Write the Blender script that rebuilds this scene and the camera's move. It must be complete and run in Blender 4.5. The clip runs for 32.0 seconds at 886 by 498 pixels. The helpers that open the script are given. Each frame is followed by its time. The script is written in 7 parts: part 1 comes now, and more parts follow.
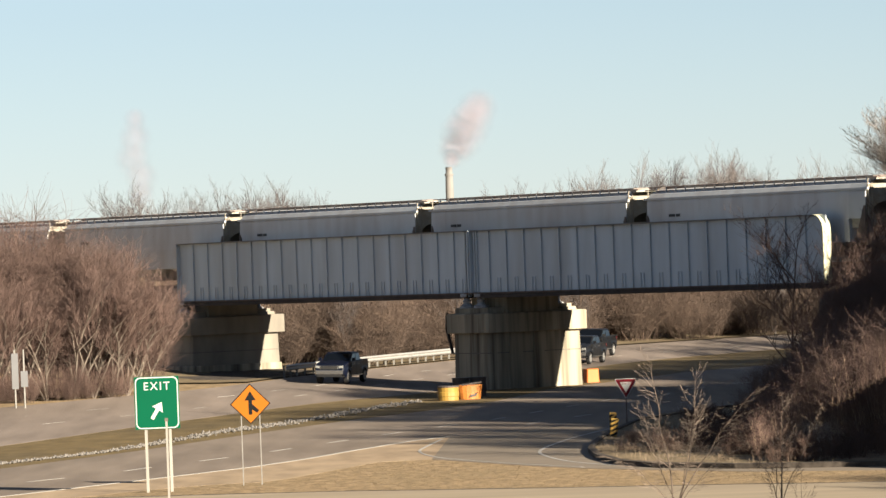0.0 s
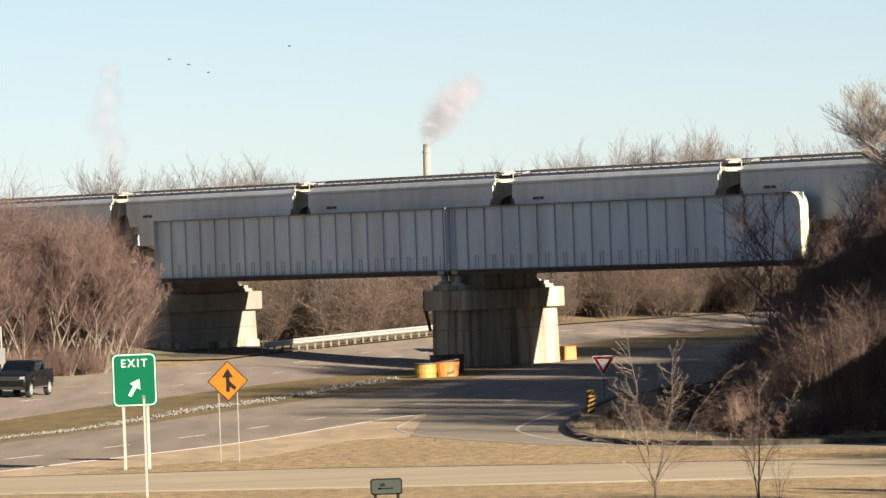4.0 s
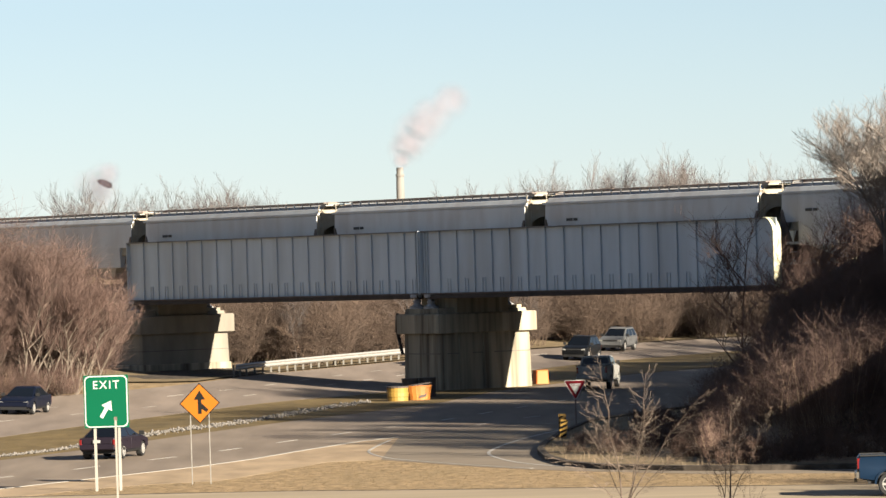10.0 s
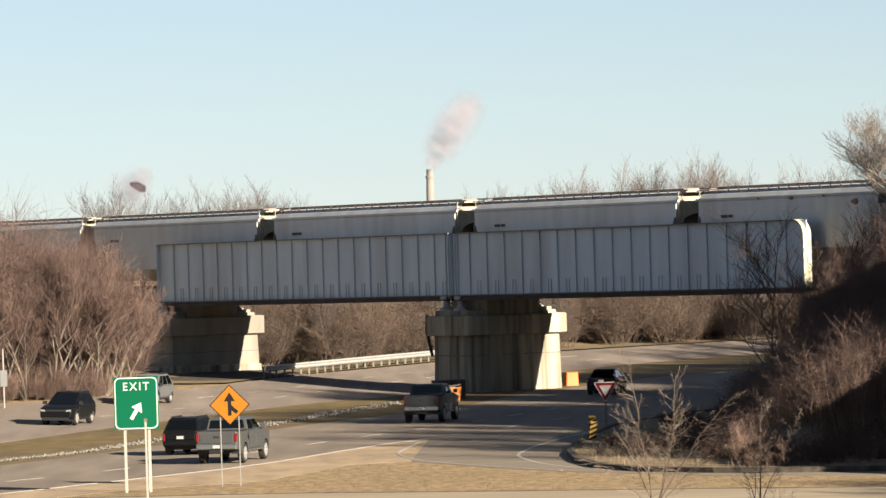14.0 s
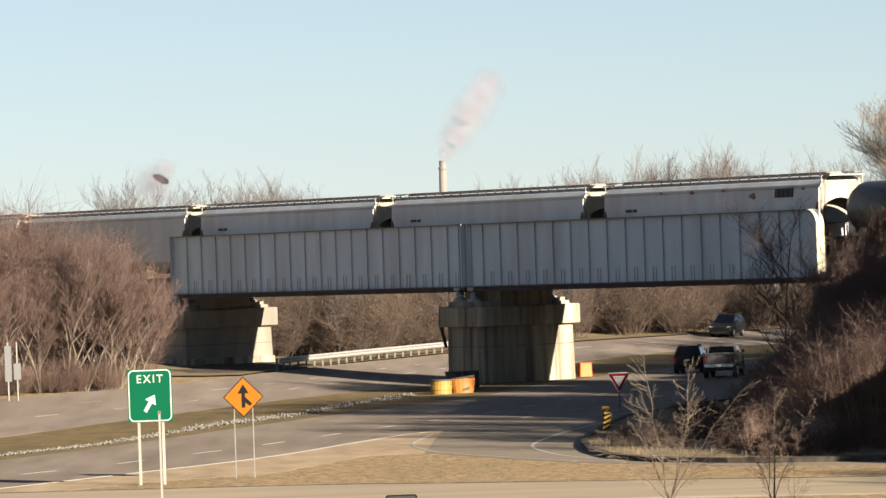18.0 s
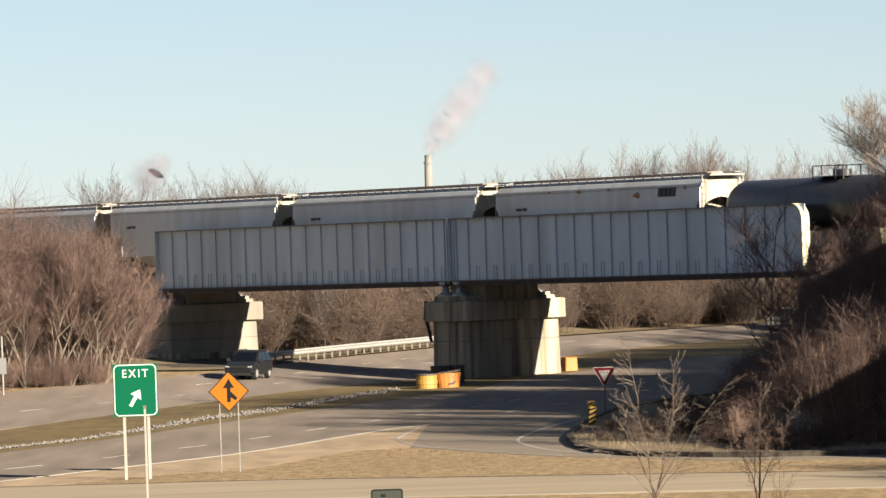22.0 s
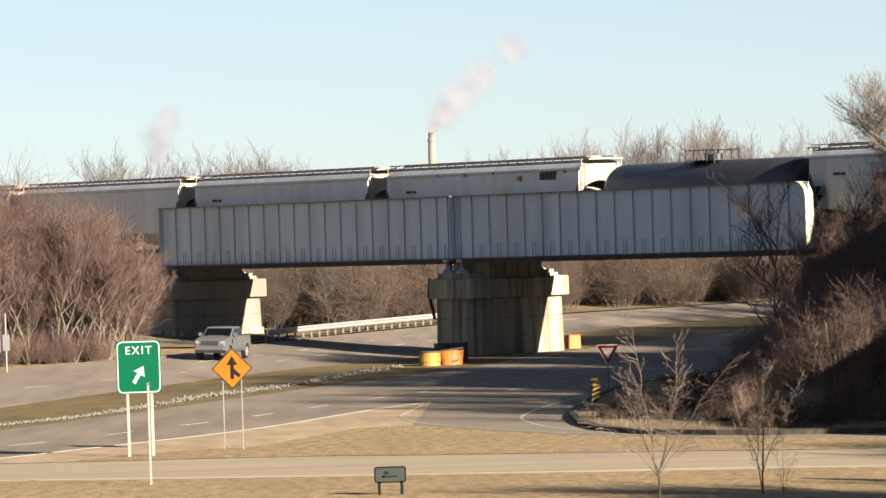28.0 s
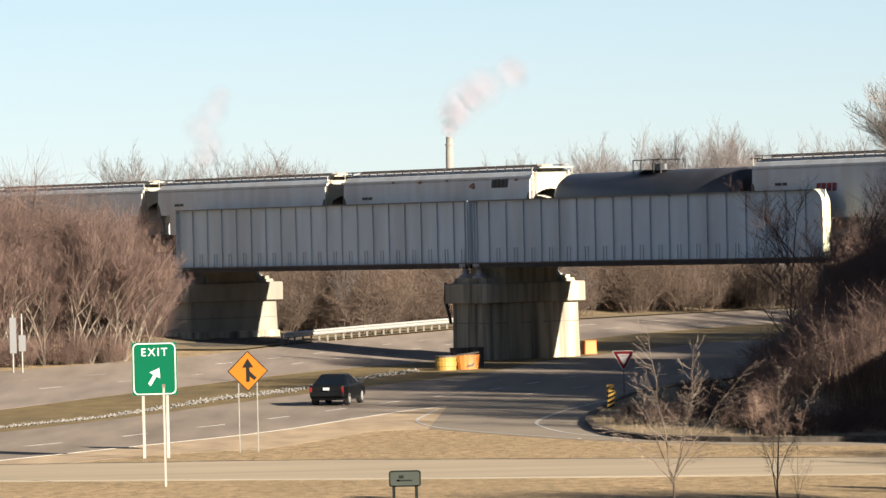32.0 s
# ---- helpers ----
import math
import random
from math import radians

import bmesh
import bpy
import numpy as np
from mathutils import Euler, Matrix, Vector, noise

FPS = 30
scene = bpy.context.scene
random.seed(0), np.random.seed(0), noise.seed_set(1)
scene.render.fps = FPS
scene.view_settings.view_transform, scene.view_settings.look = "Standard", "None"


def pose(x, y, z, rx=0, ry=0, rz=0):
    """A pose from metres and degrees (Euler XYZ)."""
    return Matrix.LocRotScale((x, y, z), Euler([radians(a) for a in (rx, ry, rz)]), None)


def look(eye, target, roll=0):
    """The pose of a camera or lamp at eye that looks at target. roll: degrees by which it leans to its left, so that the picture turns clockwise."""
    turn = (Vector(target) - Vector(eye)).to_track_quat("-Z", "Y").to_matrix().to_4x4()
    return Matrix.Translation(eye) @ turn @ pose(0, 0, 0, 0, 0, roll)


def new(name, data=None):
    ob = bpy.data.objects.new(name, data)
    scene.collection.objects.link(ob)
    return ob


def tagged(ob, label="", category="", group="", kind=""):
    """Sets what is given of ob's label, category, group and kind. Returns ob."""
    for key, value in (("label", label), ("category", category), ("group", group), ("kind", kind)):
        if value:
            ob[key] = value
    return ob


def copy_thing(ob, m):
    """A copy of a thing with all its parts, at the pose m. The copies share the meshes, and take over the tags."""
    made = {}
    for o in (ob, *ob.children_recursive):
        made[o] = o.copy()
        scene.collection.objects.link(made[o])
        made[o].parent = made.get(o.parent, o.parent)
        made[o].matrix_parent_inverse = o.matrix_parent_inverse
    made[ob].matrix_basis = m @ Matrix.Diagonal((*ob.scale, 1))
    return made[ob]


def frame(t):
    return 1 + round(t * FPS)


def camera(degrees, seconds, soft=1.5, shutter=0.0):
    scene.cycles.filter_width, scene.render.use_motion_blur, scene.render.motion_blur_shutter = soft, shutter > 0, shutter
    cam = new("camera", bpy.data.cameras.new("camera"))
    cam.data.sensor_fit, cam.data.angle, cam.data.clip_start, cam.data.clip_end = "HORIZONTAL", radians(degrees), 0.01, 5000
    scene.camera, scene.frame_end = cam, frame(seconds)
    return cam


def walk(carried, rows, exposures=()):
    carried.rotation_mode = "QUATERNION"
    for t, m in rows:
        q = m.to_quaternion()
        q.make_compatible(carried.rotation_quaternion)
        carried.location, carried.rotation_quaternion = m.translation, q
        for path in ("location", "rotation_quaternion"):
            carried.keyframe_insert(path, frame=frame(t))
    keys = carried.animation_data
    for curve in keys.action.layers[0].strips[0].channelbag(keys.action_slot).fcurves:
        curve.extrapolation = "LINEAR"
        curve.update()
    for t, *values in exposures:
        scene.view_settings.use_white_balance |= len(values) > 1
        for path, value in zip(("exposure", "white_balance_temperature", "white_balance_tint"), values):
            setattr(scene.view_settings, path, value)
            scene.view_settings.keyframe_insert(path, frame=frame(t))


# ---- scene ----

# camera: long lens on a tripod, slow drift and a slight lean
EYE = (0.0, 0.0, 9.7)
cam = camera(9.0, 32.0)
PATH = [
        (0.0, -0.0, 8.766, -2.1), (0.5, -0.007, 8.582, -2.102), (1.0, 0.131, 8.396, -2.194), (1.5, 0.476, 8.112, -2.373), (2.0, 0.705, 7.919, -2.374),
        (2.5, 0.799, 7.735, -2.487), (3.0, 0.718, 7.546, -2.274), (3.5, 0.872, 7.495, -2.124), (5.5, 1.735, 7.74, -2.094), (6.0, 1.953, 7.867, -2.012),
        (6.5, 2.382, 7.978, -1.864), (7.0, 2.527, 8.089, -1.803), (7.5, 2.729, 8.256, -1.868), (8.0, 2.94, 8.432, -1.862), (8.5, 3.016, 8.522, -1.87),
        (9.0, 3.033, 8.659, -1.865), (9.5, 2.97, 8.679, -1.781), (10.0, 2.645, 8.709, -1.739), (10.5, 2.456, 8.807, -1.719), (11.0, 2.286, 8.902, -1.789),
        (11.5, 2.102, 8.909, -1.789), (12.0, 1.909, 8.87, -1.788), (12.5, 1.706, 8.888, -1.699), (13.0, 1.393, 8.91, -1.636), (13.5, 1.191, 8.906, -1.69),
        (14.0, 1.052, 8.858, -1.711), (14.5, 0.858, 8.883, -1.634), (16.5, 0.444, 8.744, -1.938), (17.0, 0.358, 8.585, -2.017), (17.5, 0.345, 8.466, -1.992),
        (18.0, 0.34, 8.413, -1.948), (18.5, 0.395, 8.434, -1.866), (19.0, 0.606, 8.461, -1.742), (19.5, 0.853, 8.551, -1.752), (20.0, 1.018, 8.54, -1.968),
        (20.5, 1.138, 8.394, -2.069), (21.0, 1.115, 8.234, -2.007), (21.5, 1.087, 8.176, -2.012), (22.0, 1.107, 8.089, -1.962), (22.5, 1.217, 8.008, -2.063),
        (23.0, 1.163, 7.826, -2.059), (23.5, 1.096, 7.659, -1.939), (24.0, 1.097, 7.653, -1.952), (24.5, 1.14, 7.631, -1.913), (25.0, 1.089, 7.577, -1.872),
        (25.5, 1.135, 7.466, -1.933), (27.5, 0.945, 7.034, -1.986), (28.0, 0.879, 6.893, -1.866), (28.5, 0.781, 6.881, -1.788), (29.0, 0.781, 6.945, -1.754),
        (29.5, 0.775, 6.978, -1.737), (30.0, 0.688, 6.935, -1.742), (30.5, 0.584, 7.03, -1.713), (31.0, 0.424, 7.044, -1.583), (31.5, 0.226, 7.049, -1.479),
        (32.0, -0.008, 7.152, -1.363),
]
walk(cam, [(t, look(EYE, (x, 300.0, z), r)) for t, x, z, r in PATH], [(0.0, 2.04, 5850, 8), (2.0, 2.08, 5850, 8), (3.0, 2.13, 5850, 8), (7.0, 2.18, 5850, 8), (12.0, 2.12, 5850, 8), (18.0, 2.06, 5850, 8), (22.5, 2.07, 5850, 8), (24.0, 2.14, 5850, 8), (28.0, 2.19, 5800, 8), (32.0, 2.20, 5720, 8)])

# ---- light: low winter sun along the bridge, clear sky ----
SUN_AZ = (0.629, -0.777)
SUN_EL = radians(19.0)
world = bpy.data.worlds.new("sky")
scene.world = world
world.use_nodes = True
wn = world.node_tree
sky = wn.nodes.new("ShaderNodeTexSky")
sky.sky_type = "NISHITA"
sky.sun_disc = False
sky.sun_elevation = SUN_EL
sky.sun_rotation = math.atan2(SUN_AZ[0], SUN_AZ[1])
sky.air_density, sky.dust_density, sky.ozone_density = 0.8, 0.0, 3.0
soft_blue = wn.nodes.new("ShaderNodeHueSaturation")
soft_blue.inputs["Saturation"].default_value = 0.6
wn.links.new(sky.outputs[0], soft_blue.inputs["Color"])
wn.links.new(soft_blue.outputs[0], wn.nodes["Background"].inputs[0])
wn.nodes["Background"].inputs[1].default_value = 0.0225
sun = new("sun", bpy.data.lights.new("sun", "SUN"))
sun.data.energy, sun.data.angle, sun.data.color = 5.0, radians(0.6), (1.0, 0.825, 0.61)
ex, ey = SUN_AZ
sun.matrix_world = look((ex * 100, ey * 100 + 300, math.tan(SUN_EL) * 100), (0, 300, 0))

# ---- materials ----


def mat(name, color, rough=0.8, metal=0.0, vary=0.25, scale=1.0, bump=0.0, bump_scale=20.0, dirt=None, dirt_scale=0.3,
        dirt_amount=0.5, stretch=(1, 1, 1), emit=0.0, per_object=0.0):
    m = bpy.data.materials.new(name)
    m.use_nodes = True
    nt = m.node_tree
    b = nt.nodes["Principled BSDF"]
    b.inputs["Roughness"].default_value = rough
    b.inputs["Metallic"].default_value = metal
    geo = nt.nodes.new("ShaderNodeTexCoord")
    mp = nt.nodes.new("ShaderNodeMapping")
    mp.inputs["Scale"].default_value = stretch
    nt.links.new(geo.outputs["Object"], mp.inputs[0])
    n1 = nt.nodes.new("ShaderNodeTexNoise")
    n1.inputs["Scale"].default_value, n1.inputs["Detail"].default_value = scale, 8.0
    nt.links.new(mp.outputs[0], n1.inputs["Vector"])
    ramp = nt.nodes.new("ShaderNodeMapRange")
    ramp.inputs[1].default_value, ramp.inputs[2].default_value = 0.3, 0.7
    ramp.inputs[3].default_value, ramp.inputs[4].default_value = 1 - vary, 1 + vary
    nt.links.new(n1.outputs[0], ramp.inputs[0])
    mul = nt.nodes.new("ShaderNodeVectorMath")
    mul.operation = "SCALE"
    mul.inputs[0].default_value = color
    last = ramp.outputs[0]
    if per_object:
        oi = nt.nodes.new("ShaderNodeObjectInfo")
        mr = nt.nodes.new("ShaderNodeMapRange")
        mr.inputs[3].default_value, mr.inputs[4].default_value = 1 - per_object, 1 + per_object
        nt.links.new(oi.outputs["Random"], mr.inputs[0])
        mm = nt.nodes.new("ShaderNodeMath")
        mm.operation = "MULTIPLY"
        nt.links.new(last, mm.inputs[0])
        nt.links.new(mr.outputs[0], mm.inputs[1])
        last = mm.outputs[0]
    nt.links.new(last, mul.inputs["Scale"])
    out = mul.outputs[0]
    if dirt:
        n2 = nt.nodes.new("ShaderNodeTexNoise")
        n2.inputs["Scale"].default_value, n2.inputs["Detail"].default_value = dirt_scale, 6.0
        nt.links.new(mp.outputs[0], n2.inputs["Vector"])
        r2 = nt.nodes.new("ShaderNodeMapRange")
        r2.inputs[1].default_value, r2.inputs[2].default_value = 0.45, 0.7
        r2.inputs[4].default_value = dirt_amount
        nt.links.new(n2.outputs[0], r2.inputs[0])
        mx = nt.nodes.new("ShaderNodeMixRGB")
        mx.inputs[2].default_value = (*dirt, 1)
        nt.links.new(r2.outputs[0], mx.inputs[0])
        nt.links.new(out, mx.inputs[1])
        out = mx.outputs[0]
    nt.links.new(out, b.inputs["Base Color"])
    if bump:
        n3 = nt.nodes.new("ShaderNodeTexNoise")
        n3.inputs["Scale"].default_value, n3.inputs["Detail"].default_value = bump_scale, 5.0
        nt.links.new(mp.outputs[0], n3.inputs["Vector"])
        bp = nt.nodes.new("ShaderNodeBump")
        bp.inputs["Strength"].default_value, bp.inputs["Distance"].default_value = bump, 0.05
        nt.links.new(n3.outputs[0], bp.inputs["Height"])
        nt.links.new(bp.outputs[0], b.inputs["Normal"])
    if emit:
        b.inputs["Emission Color"].default_value = (*color, 1)
        b.inputs["Emission Strength"].default_value = emit
    return m


GRASS = mat("dry_grass", (0.2353, 0.1701, 0.09414), 0.95, vary=0.34, scale=2.2, bump=0.5, bump_scale=5.0, dirt=(0.1748, 0.1345, 0.07396),
            dirt_scale=0.12, dirt_amount=0.55, stretch=(1, 0.4, 1))
MEDIAN_TURF = mat("olive_brown_turf", (0.1215, 0.0889, 0.0405), 0.95, vary=0.22, scale=0.9, bump=0.3, bump_scale=5.0, dirt=(0.07129, 0.05758, 0.03291), dirt_scale=0.15,
                  dirt_amount=0.6, stretch=(1, 0.35, 1))
BLADES = mat("dry_blades", (0.1278, 0.09414, 0.05379), 0.9, vary=0.3, scale=0.8)
ASPHALT = mat("worn_asphalt", (0.1764, 0.1439, 0.1122), 0.88, vary=0.2, scale=0.6, bump=0.25, bump_scale=9.0,
              dirt=(0.1277, 0.1022, 0.08046), dirt_scale=0.25, dirt_amount=0.6, stretch=(1, 0.12, 1))
FAR_ASPHALT = mat("pale_worn_highway_asphalt", (0.18, 0.1478, 0.121), 0.88, vary=0.2, scale=0.6, bump=0.25, bump_scale=9.0,
                  dirt=(0.1303, 0.1067, 0.08688), dirt_scale=0.25, dirt_amount=0.6, stretch=(1, 0.12, 1))
CONCRETE_ROAD = mat("pale_ramp_concrete", (0.2609, 0.214, 0.1479), 0.9, vary=0.12, scale=0.5, bump=0.2, bump_scale=6.0,
                    dirt=(0.2219, 0.1782, 0.1278), dirt_scale=0.3, stretch=(0.15, 1, 1))
MOUTH = mat("pale_worn_asphalt", (0.1727, 0.1439, 0.1094), 0.9, vary=0.14, scale=0.5, bump=0.2, bump_scale=7.0, dirt=(0.1439, 0.118, 0.08923), dirt_scale=0.3, stretch=(0.2, 1, 1))
SHOULDER = mat("gravelly_shoulder", (0.2757, 0.2084, 0.1345), 0.92, vary=0.2, scale=0.8, bump=0.3, bump_scale=6.0, stretch=(1, 0.3, 1))
PAINT_WHITE = mat("road_paint", (0.289, 0.2709, 0.2384), 0.7, vary=0.15, scale=2.0)
CONCRETE = mat("weathered_concrete", (0.272, 0.24, 0.176), 0.9, vary=0.28, scale=0.7, bump=0.25, bump_scale=4.0,
               dirt=(0.0414, 0.03404, 0.0276), dirt_scale=1.5, dirt_amount=0.85, stretch=(1, 1, 0.06))
CONCRETE_PALE = mat("pale_weathered_concrete", (0.2065, 0.1889, 0.1501), 0.9, vary=0.16, scale=1.2, bump=0.25, bump_scale=4.0,
                    dirt=(0.117, 0.1035, 0.0882), dirt_scale=0.5, dirt_amount=0.6, stretch=(1, 1, 0.3))
JOINT = mat("dark_concrete_joint", (0.10, 0.09, 0.078), 0.95, vary=0.3, scale=2.0)
STEEL = mat("grey_bridge_paint", (0.418, 0.475, 0.5178), 0.55, 0.0, vary=0.10, scale=0.8, dirt=(0.22, 0.20, 0.18), dirt_scale=0.35,
            dirt_amount=0.35, stretch=(1, 1, 0.2))
# bridge paint for the sunlit girder ends, the sun's warm tint put into the colour
END_STEEL = mat("sun_tinted_bridge_paint", (0.45, 0.43, 0.29), 0.65, vary=0.15, scale=1.5)
EDGE_STEEL = mat("weathered_flange_paint", (0.15, 0.14, 0.13), 0.75, vary=0.3, scale=1.2)
BEARING = mat("dull_cast_steel", (0.24, 0.24, 0.24), 0.7, vary=0.25, scale=2.0)
FLANGE = mat("dark_brown_steel", (0.030, 0.022, 0.018), 0.85, vary=0.4, scale=1.5)
# rust brown with shade put into the base colour
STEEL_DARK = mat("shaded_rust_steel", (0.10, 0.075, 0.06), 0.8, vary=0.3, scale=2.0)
STONE = mat("pale_riprap", (0.1171, 0.1059, 0.092), 0.9, vary=0.4, scale=3.0)
SOIL = mat("dark_rubble_soil", (0.06, 0.05, 0.04), 0.95, vary=0.5, scale=2.5, bump=0.8, bump_scale=3.0)
LITTER = mat("leaf_litter", (0.18, 0.1296, 0.0864), 0.95, vary=0.4, scale=1.5, bump=0.6, bump_scale=4.0)
LITTER2 = mat("brown_turf", (0.1615, 0.1232, 0.07225), 0.95, vary=0.35, scale=1.2, bump=0.5, bump_scale=4.0, dirt=(0.085, 0.07225, 0.0425), dirt_scale=0.5)
BARK = mat("grey_brown_bark", (0.16, 0.125, 0.10), 0.9, vary=0.3, scale=6.0)
YOUNG_BARK = mat("smooth_brown_bark", (0.085, 0.062, 0.045), 0.85, vary=0.3, scale=5.0)
TWIG = mat("reddish_twigs", (0.0869, 0.0543, 0.0425), 0.9, vary=0.35, scale=0.8, per_object=0.2)
BRAMBLE = mat("russet_bramble", (0.062, 0.037, 0.026), 0.95, vary=0.35, scale=0.8, per_object=0.25)
TWIG_PALE = mat("pale_twigs", (0.1377, 0.1056, 0.08032), 0.9, vary=0.3, scale=2.0)
TWIG_GREY = mat("grey_twigs", (0.165, 0.14, 0.12), 0.9, vary=0.3, scale=1.0)
TWIG_FAR = mat("far_twigs", (0.0839, 0.0718, 0.0671), 0.9, vary=0.3, scale=0.5, per_object=0.15)
STEM_PALE = mat("pale_grey_stems", (0.1373, 0.112, 0.0867), 0.9, vary=0.3, scale=3.0)
TWIG_TAN = mat("tan_brush", (0.065, 0.044, 0.0307), 0.95, vary=0.35, scale=0.6, per_object=0.3)
STRAW = mat("straw_stalks", (0.2125, 0.153, 0.09775), 0.9, vary=0.3, scale=1.5, per_object=0.2)
TWIG_DARK = mat("dark_brush", (0.26, 0.2, 0.15), 0.95, vary=0.35, scale=0.8, per_object=0.2)
SIGN_GREEN = mat("green_sheeting", (0.0006724, 0.05715, 0.02488), 0.4, vary=0.03)
SIGN_WHITE = mat("white_sheeting", (0.3251, 0.3323, 0.3107), 0.4, vary=0.04)
SIGN_YELLOW = mat("yellow_sheeting", (0.26, 0.15, 0.012), 0.45, vary=0.1, scale=4.0)
SIGN_ORANGE = mat("amber_sheeting", (0.2286, 0.07262, 0.00269), 0.4, vary=0.04)
SIGN_BLACK = mat("black_legend", (0.002, 0.002, 0.002), 0.5, vary=0.1)
SIGN_RED = mat("red_sheeting", (0.09392, 0.004335, 0.00867), 0.4, vary=0.05)
ALU = mat("galvanised_steel", (0.3034, 0.2962, 0.2746), 0.5, 0.3, vary=0.15, scale=4.0)
WOOD_POST = mat("pale_wood_post", (0.2095, 0.1987, 0.1697), 0.85, vary=0.2, scale=3.0, stretch=(1, 1, 0.1), bump=0.2)
POST_DIM = mat("weathered_steel_post", (0.135, 0.128, 0.112), 0.6, 0.2, vary=0.2, scale=3.0)
YELLOW = mat("yellow_plastic", (0.2579, 0.1535, 0.0215), 0.6, vary=0.12, scale=2.0, dirt=(0.1806, 0.1084, 0.03613), dirt_scale=1.5)
ORANGE = mat("orange_plastic", (0.4335, 0.1084, 0.01084), 0.6, vary=0.08, scale=2.0)
AMBER = mat("amber_plastic", (0.3612, 0.1228, 0.01445), 0.6, vary=0.12, scale=2.0)
LID = mat("dark_lid", (0.06, 0.045, 0.035), 0.7, vary=0.2)
BOARD_GREY = mat("grey_board", (0.0285, 0.0323, 0.0275), 0.6, vary=0.06)
BOARD_POST = mat("dark_green_post", (0.005, 0.007, 0.0055), 0.6, vary=0.1)

for m_ in (ASPHALT, FAR_ASPHALT, MOUTH, CONCRETE_ROAD, SHOULDER, GRASS, MEDIAN_TURF, LITTER, LITTER2, SOIL, BLADES, CONCRETE, CONCRETE_PALE, BOARD_POST, BOARD_GREY):
    m_.node_tree.nodes["Principled BSDF"].inputs["Specular IOR Level"].default_value = 0.12
for m_ in (SIGN_GREEN, SIGN_WHITE, SIGN_ORANGE, SIGN_RED, SIGN_BLACK):
    m_.node_tree.nodes["Principled BSDF"].inputs["Specular IOR Level"].default_value = 0.12

# ---- mesh helpers ----


class Shape:
    def __init__(self):
        self.v, self.f = [], []

    def add(self, verts, faces):
        o = len(self.v)
        self.v += [tuple(p) for p in verts]
        self.f += [tuple(o + i for i in f) for f in faces]

    def box(self, x0, x1, y0, y1, z0, z1, m=None):
        p = [Vector((x, y, z)) for z in (z0, z1) for y in (y0, y1) for x in (x0, x1)]
        if m:
            p = [m @ q for q in p]
        self.add(p, [(0, 2, 3, 1), (4, 5, 7, 6), (0, 1, 5, 4), (2, 6, 7, 3), (0, 4, 6, 2), (1, 3, 7, 5)])
        return self

    def tube(self, a, b, ra, rb=None, n=6, caps=True):
        rb = ra if rb is None else rb
        a, b = Vector(a), Vector(b)
        d = (b - a).normalized()
        s = d.cross(Vector((0, 0, 1)) if abs(d.z) < 0.9 else Vector((1, 0, 0))).normalized()
        w = d.cross(s)
        ring = [(math.cos(6.28319 * i / n), math.sin(6.28319 * i / n)) for i in range(n)]
        p = [a + (s * c + w * q) * ra for c, q in ring] + [b + (s * c + w * q) * rb for c, q in ring]
        f = [(i, (i + 1) % n, n + (i + 1) % n, n + i) for i in range(n)]
        if caps:
            f += [tuple(range(n))[::-1], tuple(range(n, 2 * n))]
        self.add(p, f)
        return self

    def loft(self, sections, closed=True, caps=True):
        n = len(sections[0])
        p = [q for s in sections for q in s]
        f = []
        for k in range(len(sections) - 1):
            for i in range(n if closed else n - 1):
                j = (i + 1) % n
                f.append((k * n + i, k * n + j, (k + 1) * n + j, (k + 1) * n + i))
        if caps:
            f += [tuple(range(n))[::-1], tuple(range((len(sections) - 1) * n, len(sections) * n))]
        self.add(p, f)
        return self

    def extrude(self, outline, d0, d1, axis="y", inset=0.0):
        """A flat outline of two coordinates, drawn out along the third axis; inset shrinks both end faces to bevel the rim."""
        cx = sum(p[0] for p in outline) / len(outline)
        cz = sum(p[1] for p in outline) / len(outline)
        w = max(abs(p[0] - cx) for p in outline)
        h = max(abs(p[1] - cz) for p in outline)

        def at(p, d, k):
            u, z = cx + (p[0] - cx) * (1 - k / w), cz + (p[1] - cz) * (1 - k / h)
            return {"y": (u, d, z), "x": (d, u, z), "z": (u, z, d)}[axis]
        if inset:
            e = inset if d1 > d0 else -inset
            layers = [(d0, inset), (d0 + e, 0), (d1 - e, 0), (d1, inset)]
        else:
            layers = [(d0, 0), (d1, 0)]
        self.loft([[at(p, d, k) for p in outline] for d, k in layers])
        return self

    def data(self, name, smooth=False):
        me = bpy.data.meshes.new(name)
        me.from_pydata(self.v, [], self.f)
        me.update()
        bm = bmesh.new()
        bm.from_mesh(me)
        if len(bm.faces) < 20000:
            bmesh.ops.recalc_face_normals(bm, faces=bm.faces)
        bm.to_mesh(me)
        bm.free()
        if smooth:
            me.shade_smooth()
        return me


def rounded_off(shape, name, width, segments=3, sharp=0.5):
    """The mesh of a shape with its hard edges rounded and shaded smooth."""
    me = shape.data(name)
    bm = bmesh.new()
    bm.from_mesh(me)
    bmesh.ops.dissolve_limit(bm, angle_limit=0.01, verts=bm.verts[:], edges=bm.edges[:])
    hard = [e for e in bm.edges if len(e.link_faces) == 2 and e.calc_face_angle() > sharp]
    bmesh.ops.bevel(bm, geom=hard, offset=width, segments=segments, affect="EDGES", clamp_overlap=True)
    bm.to_mesh(me)
    bm.free()
    me.shade_smooth()
    me.set_sharp_from_angle(angle=0.7)
    return me


def part(name, shape, material, parent, label="", smooth=False):
    me = shape.data(name, smooth) if isinstance(shape, Shape) else shape
    if not me.materials:
        me.materials.append(material)
    ob = new(name, me)
    ob.parent = parent
    if label:
        tagged(ob, label)
    return ob


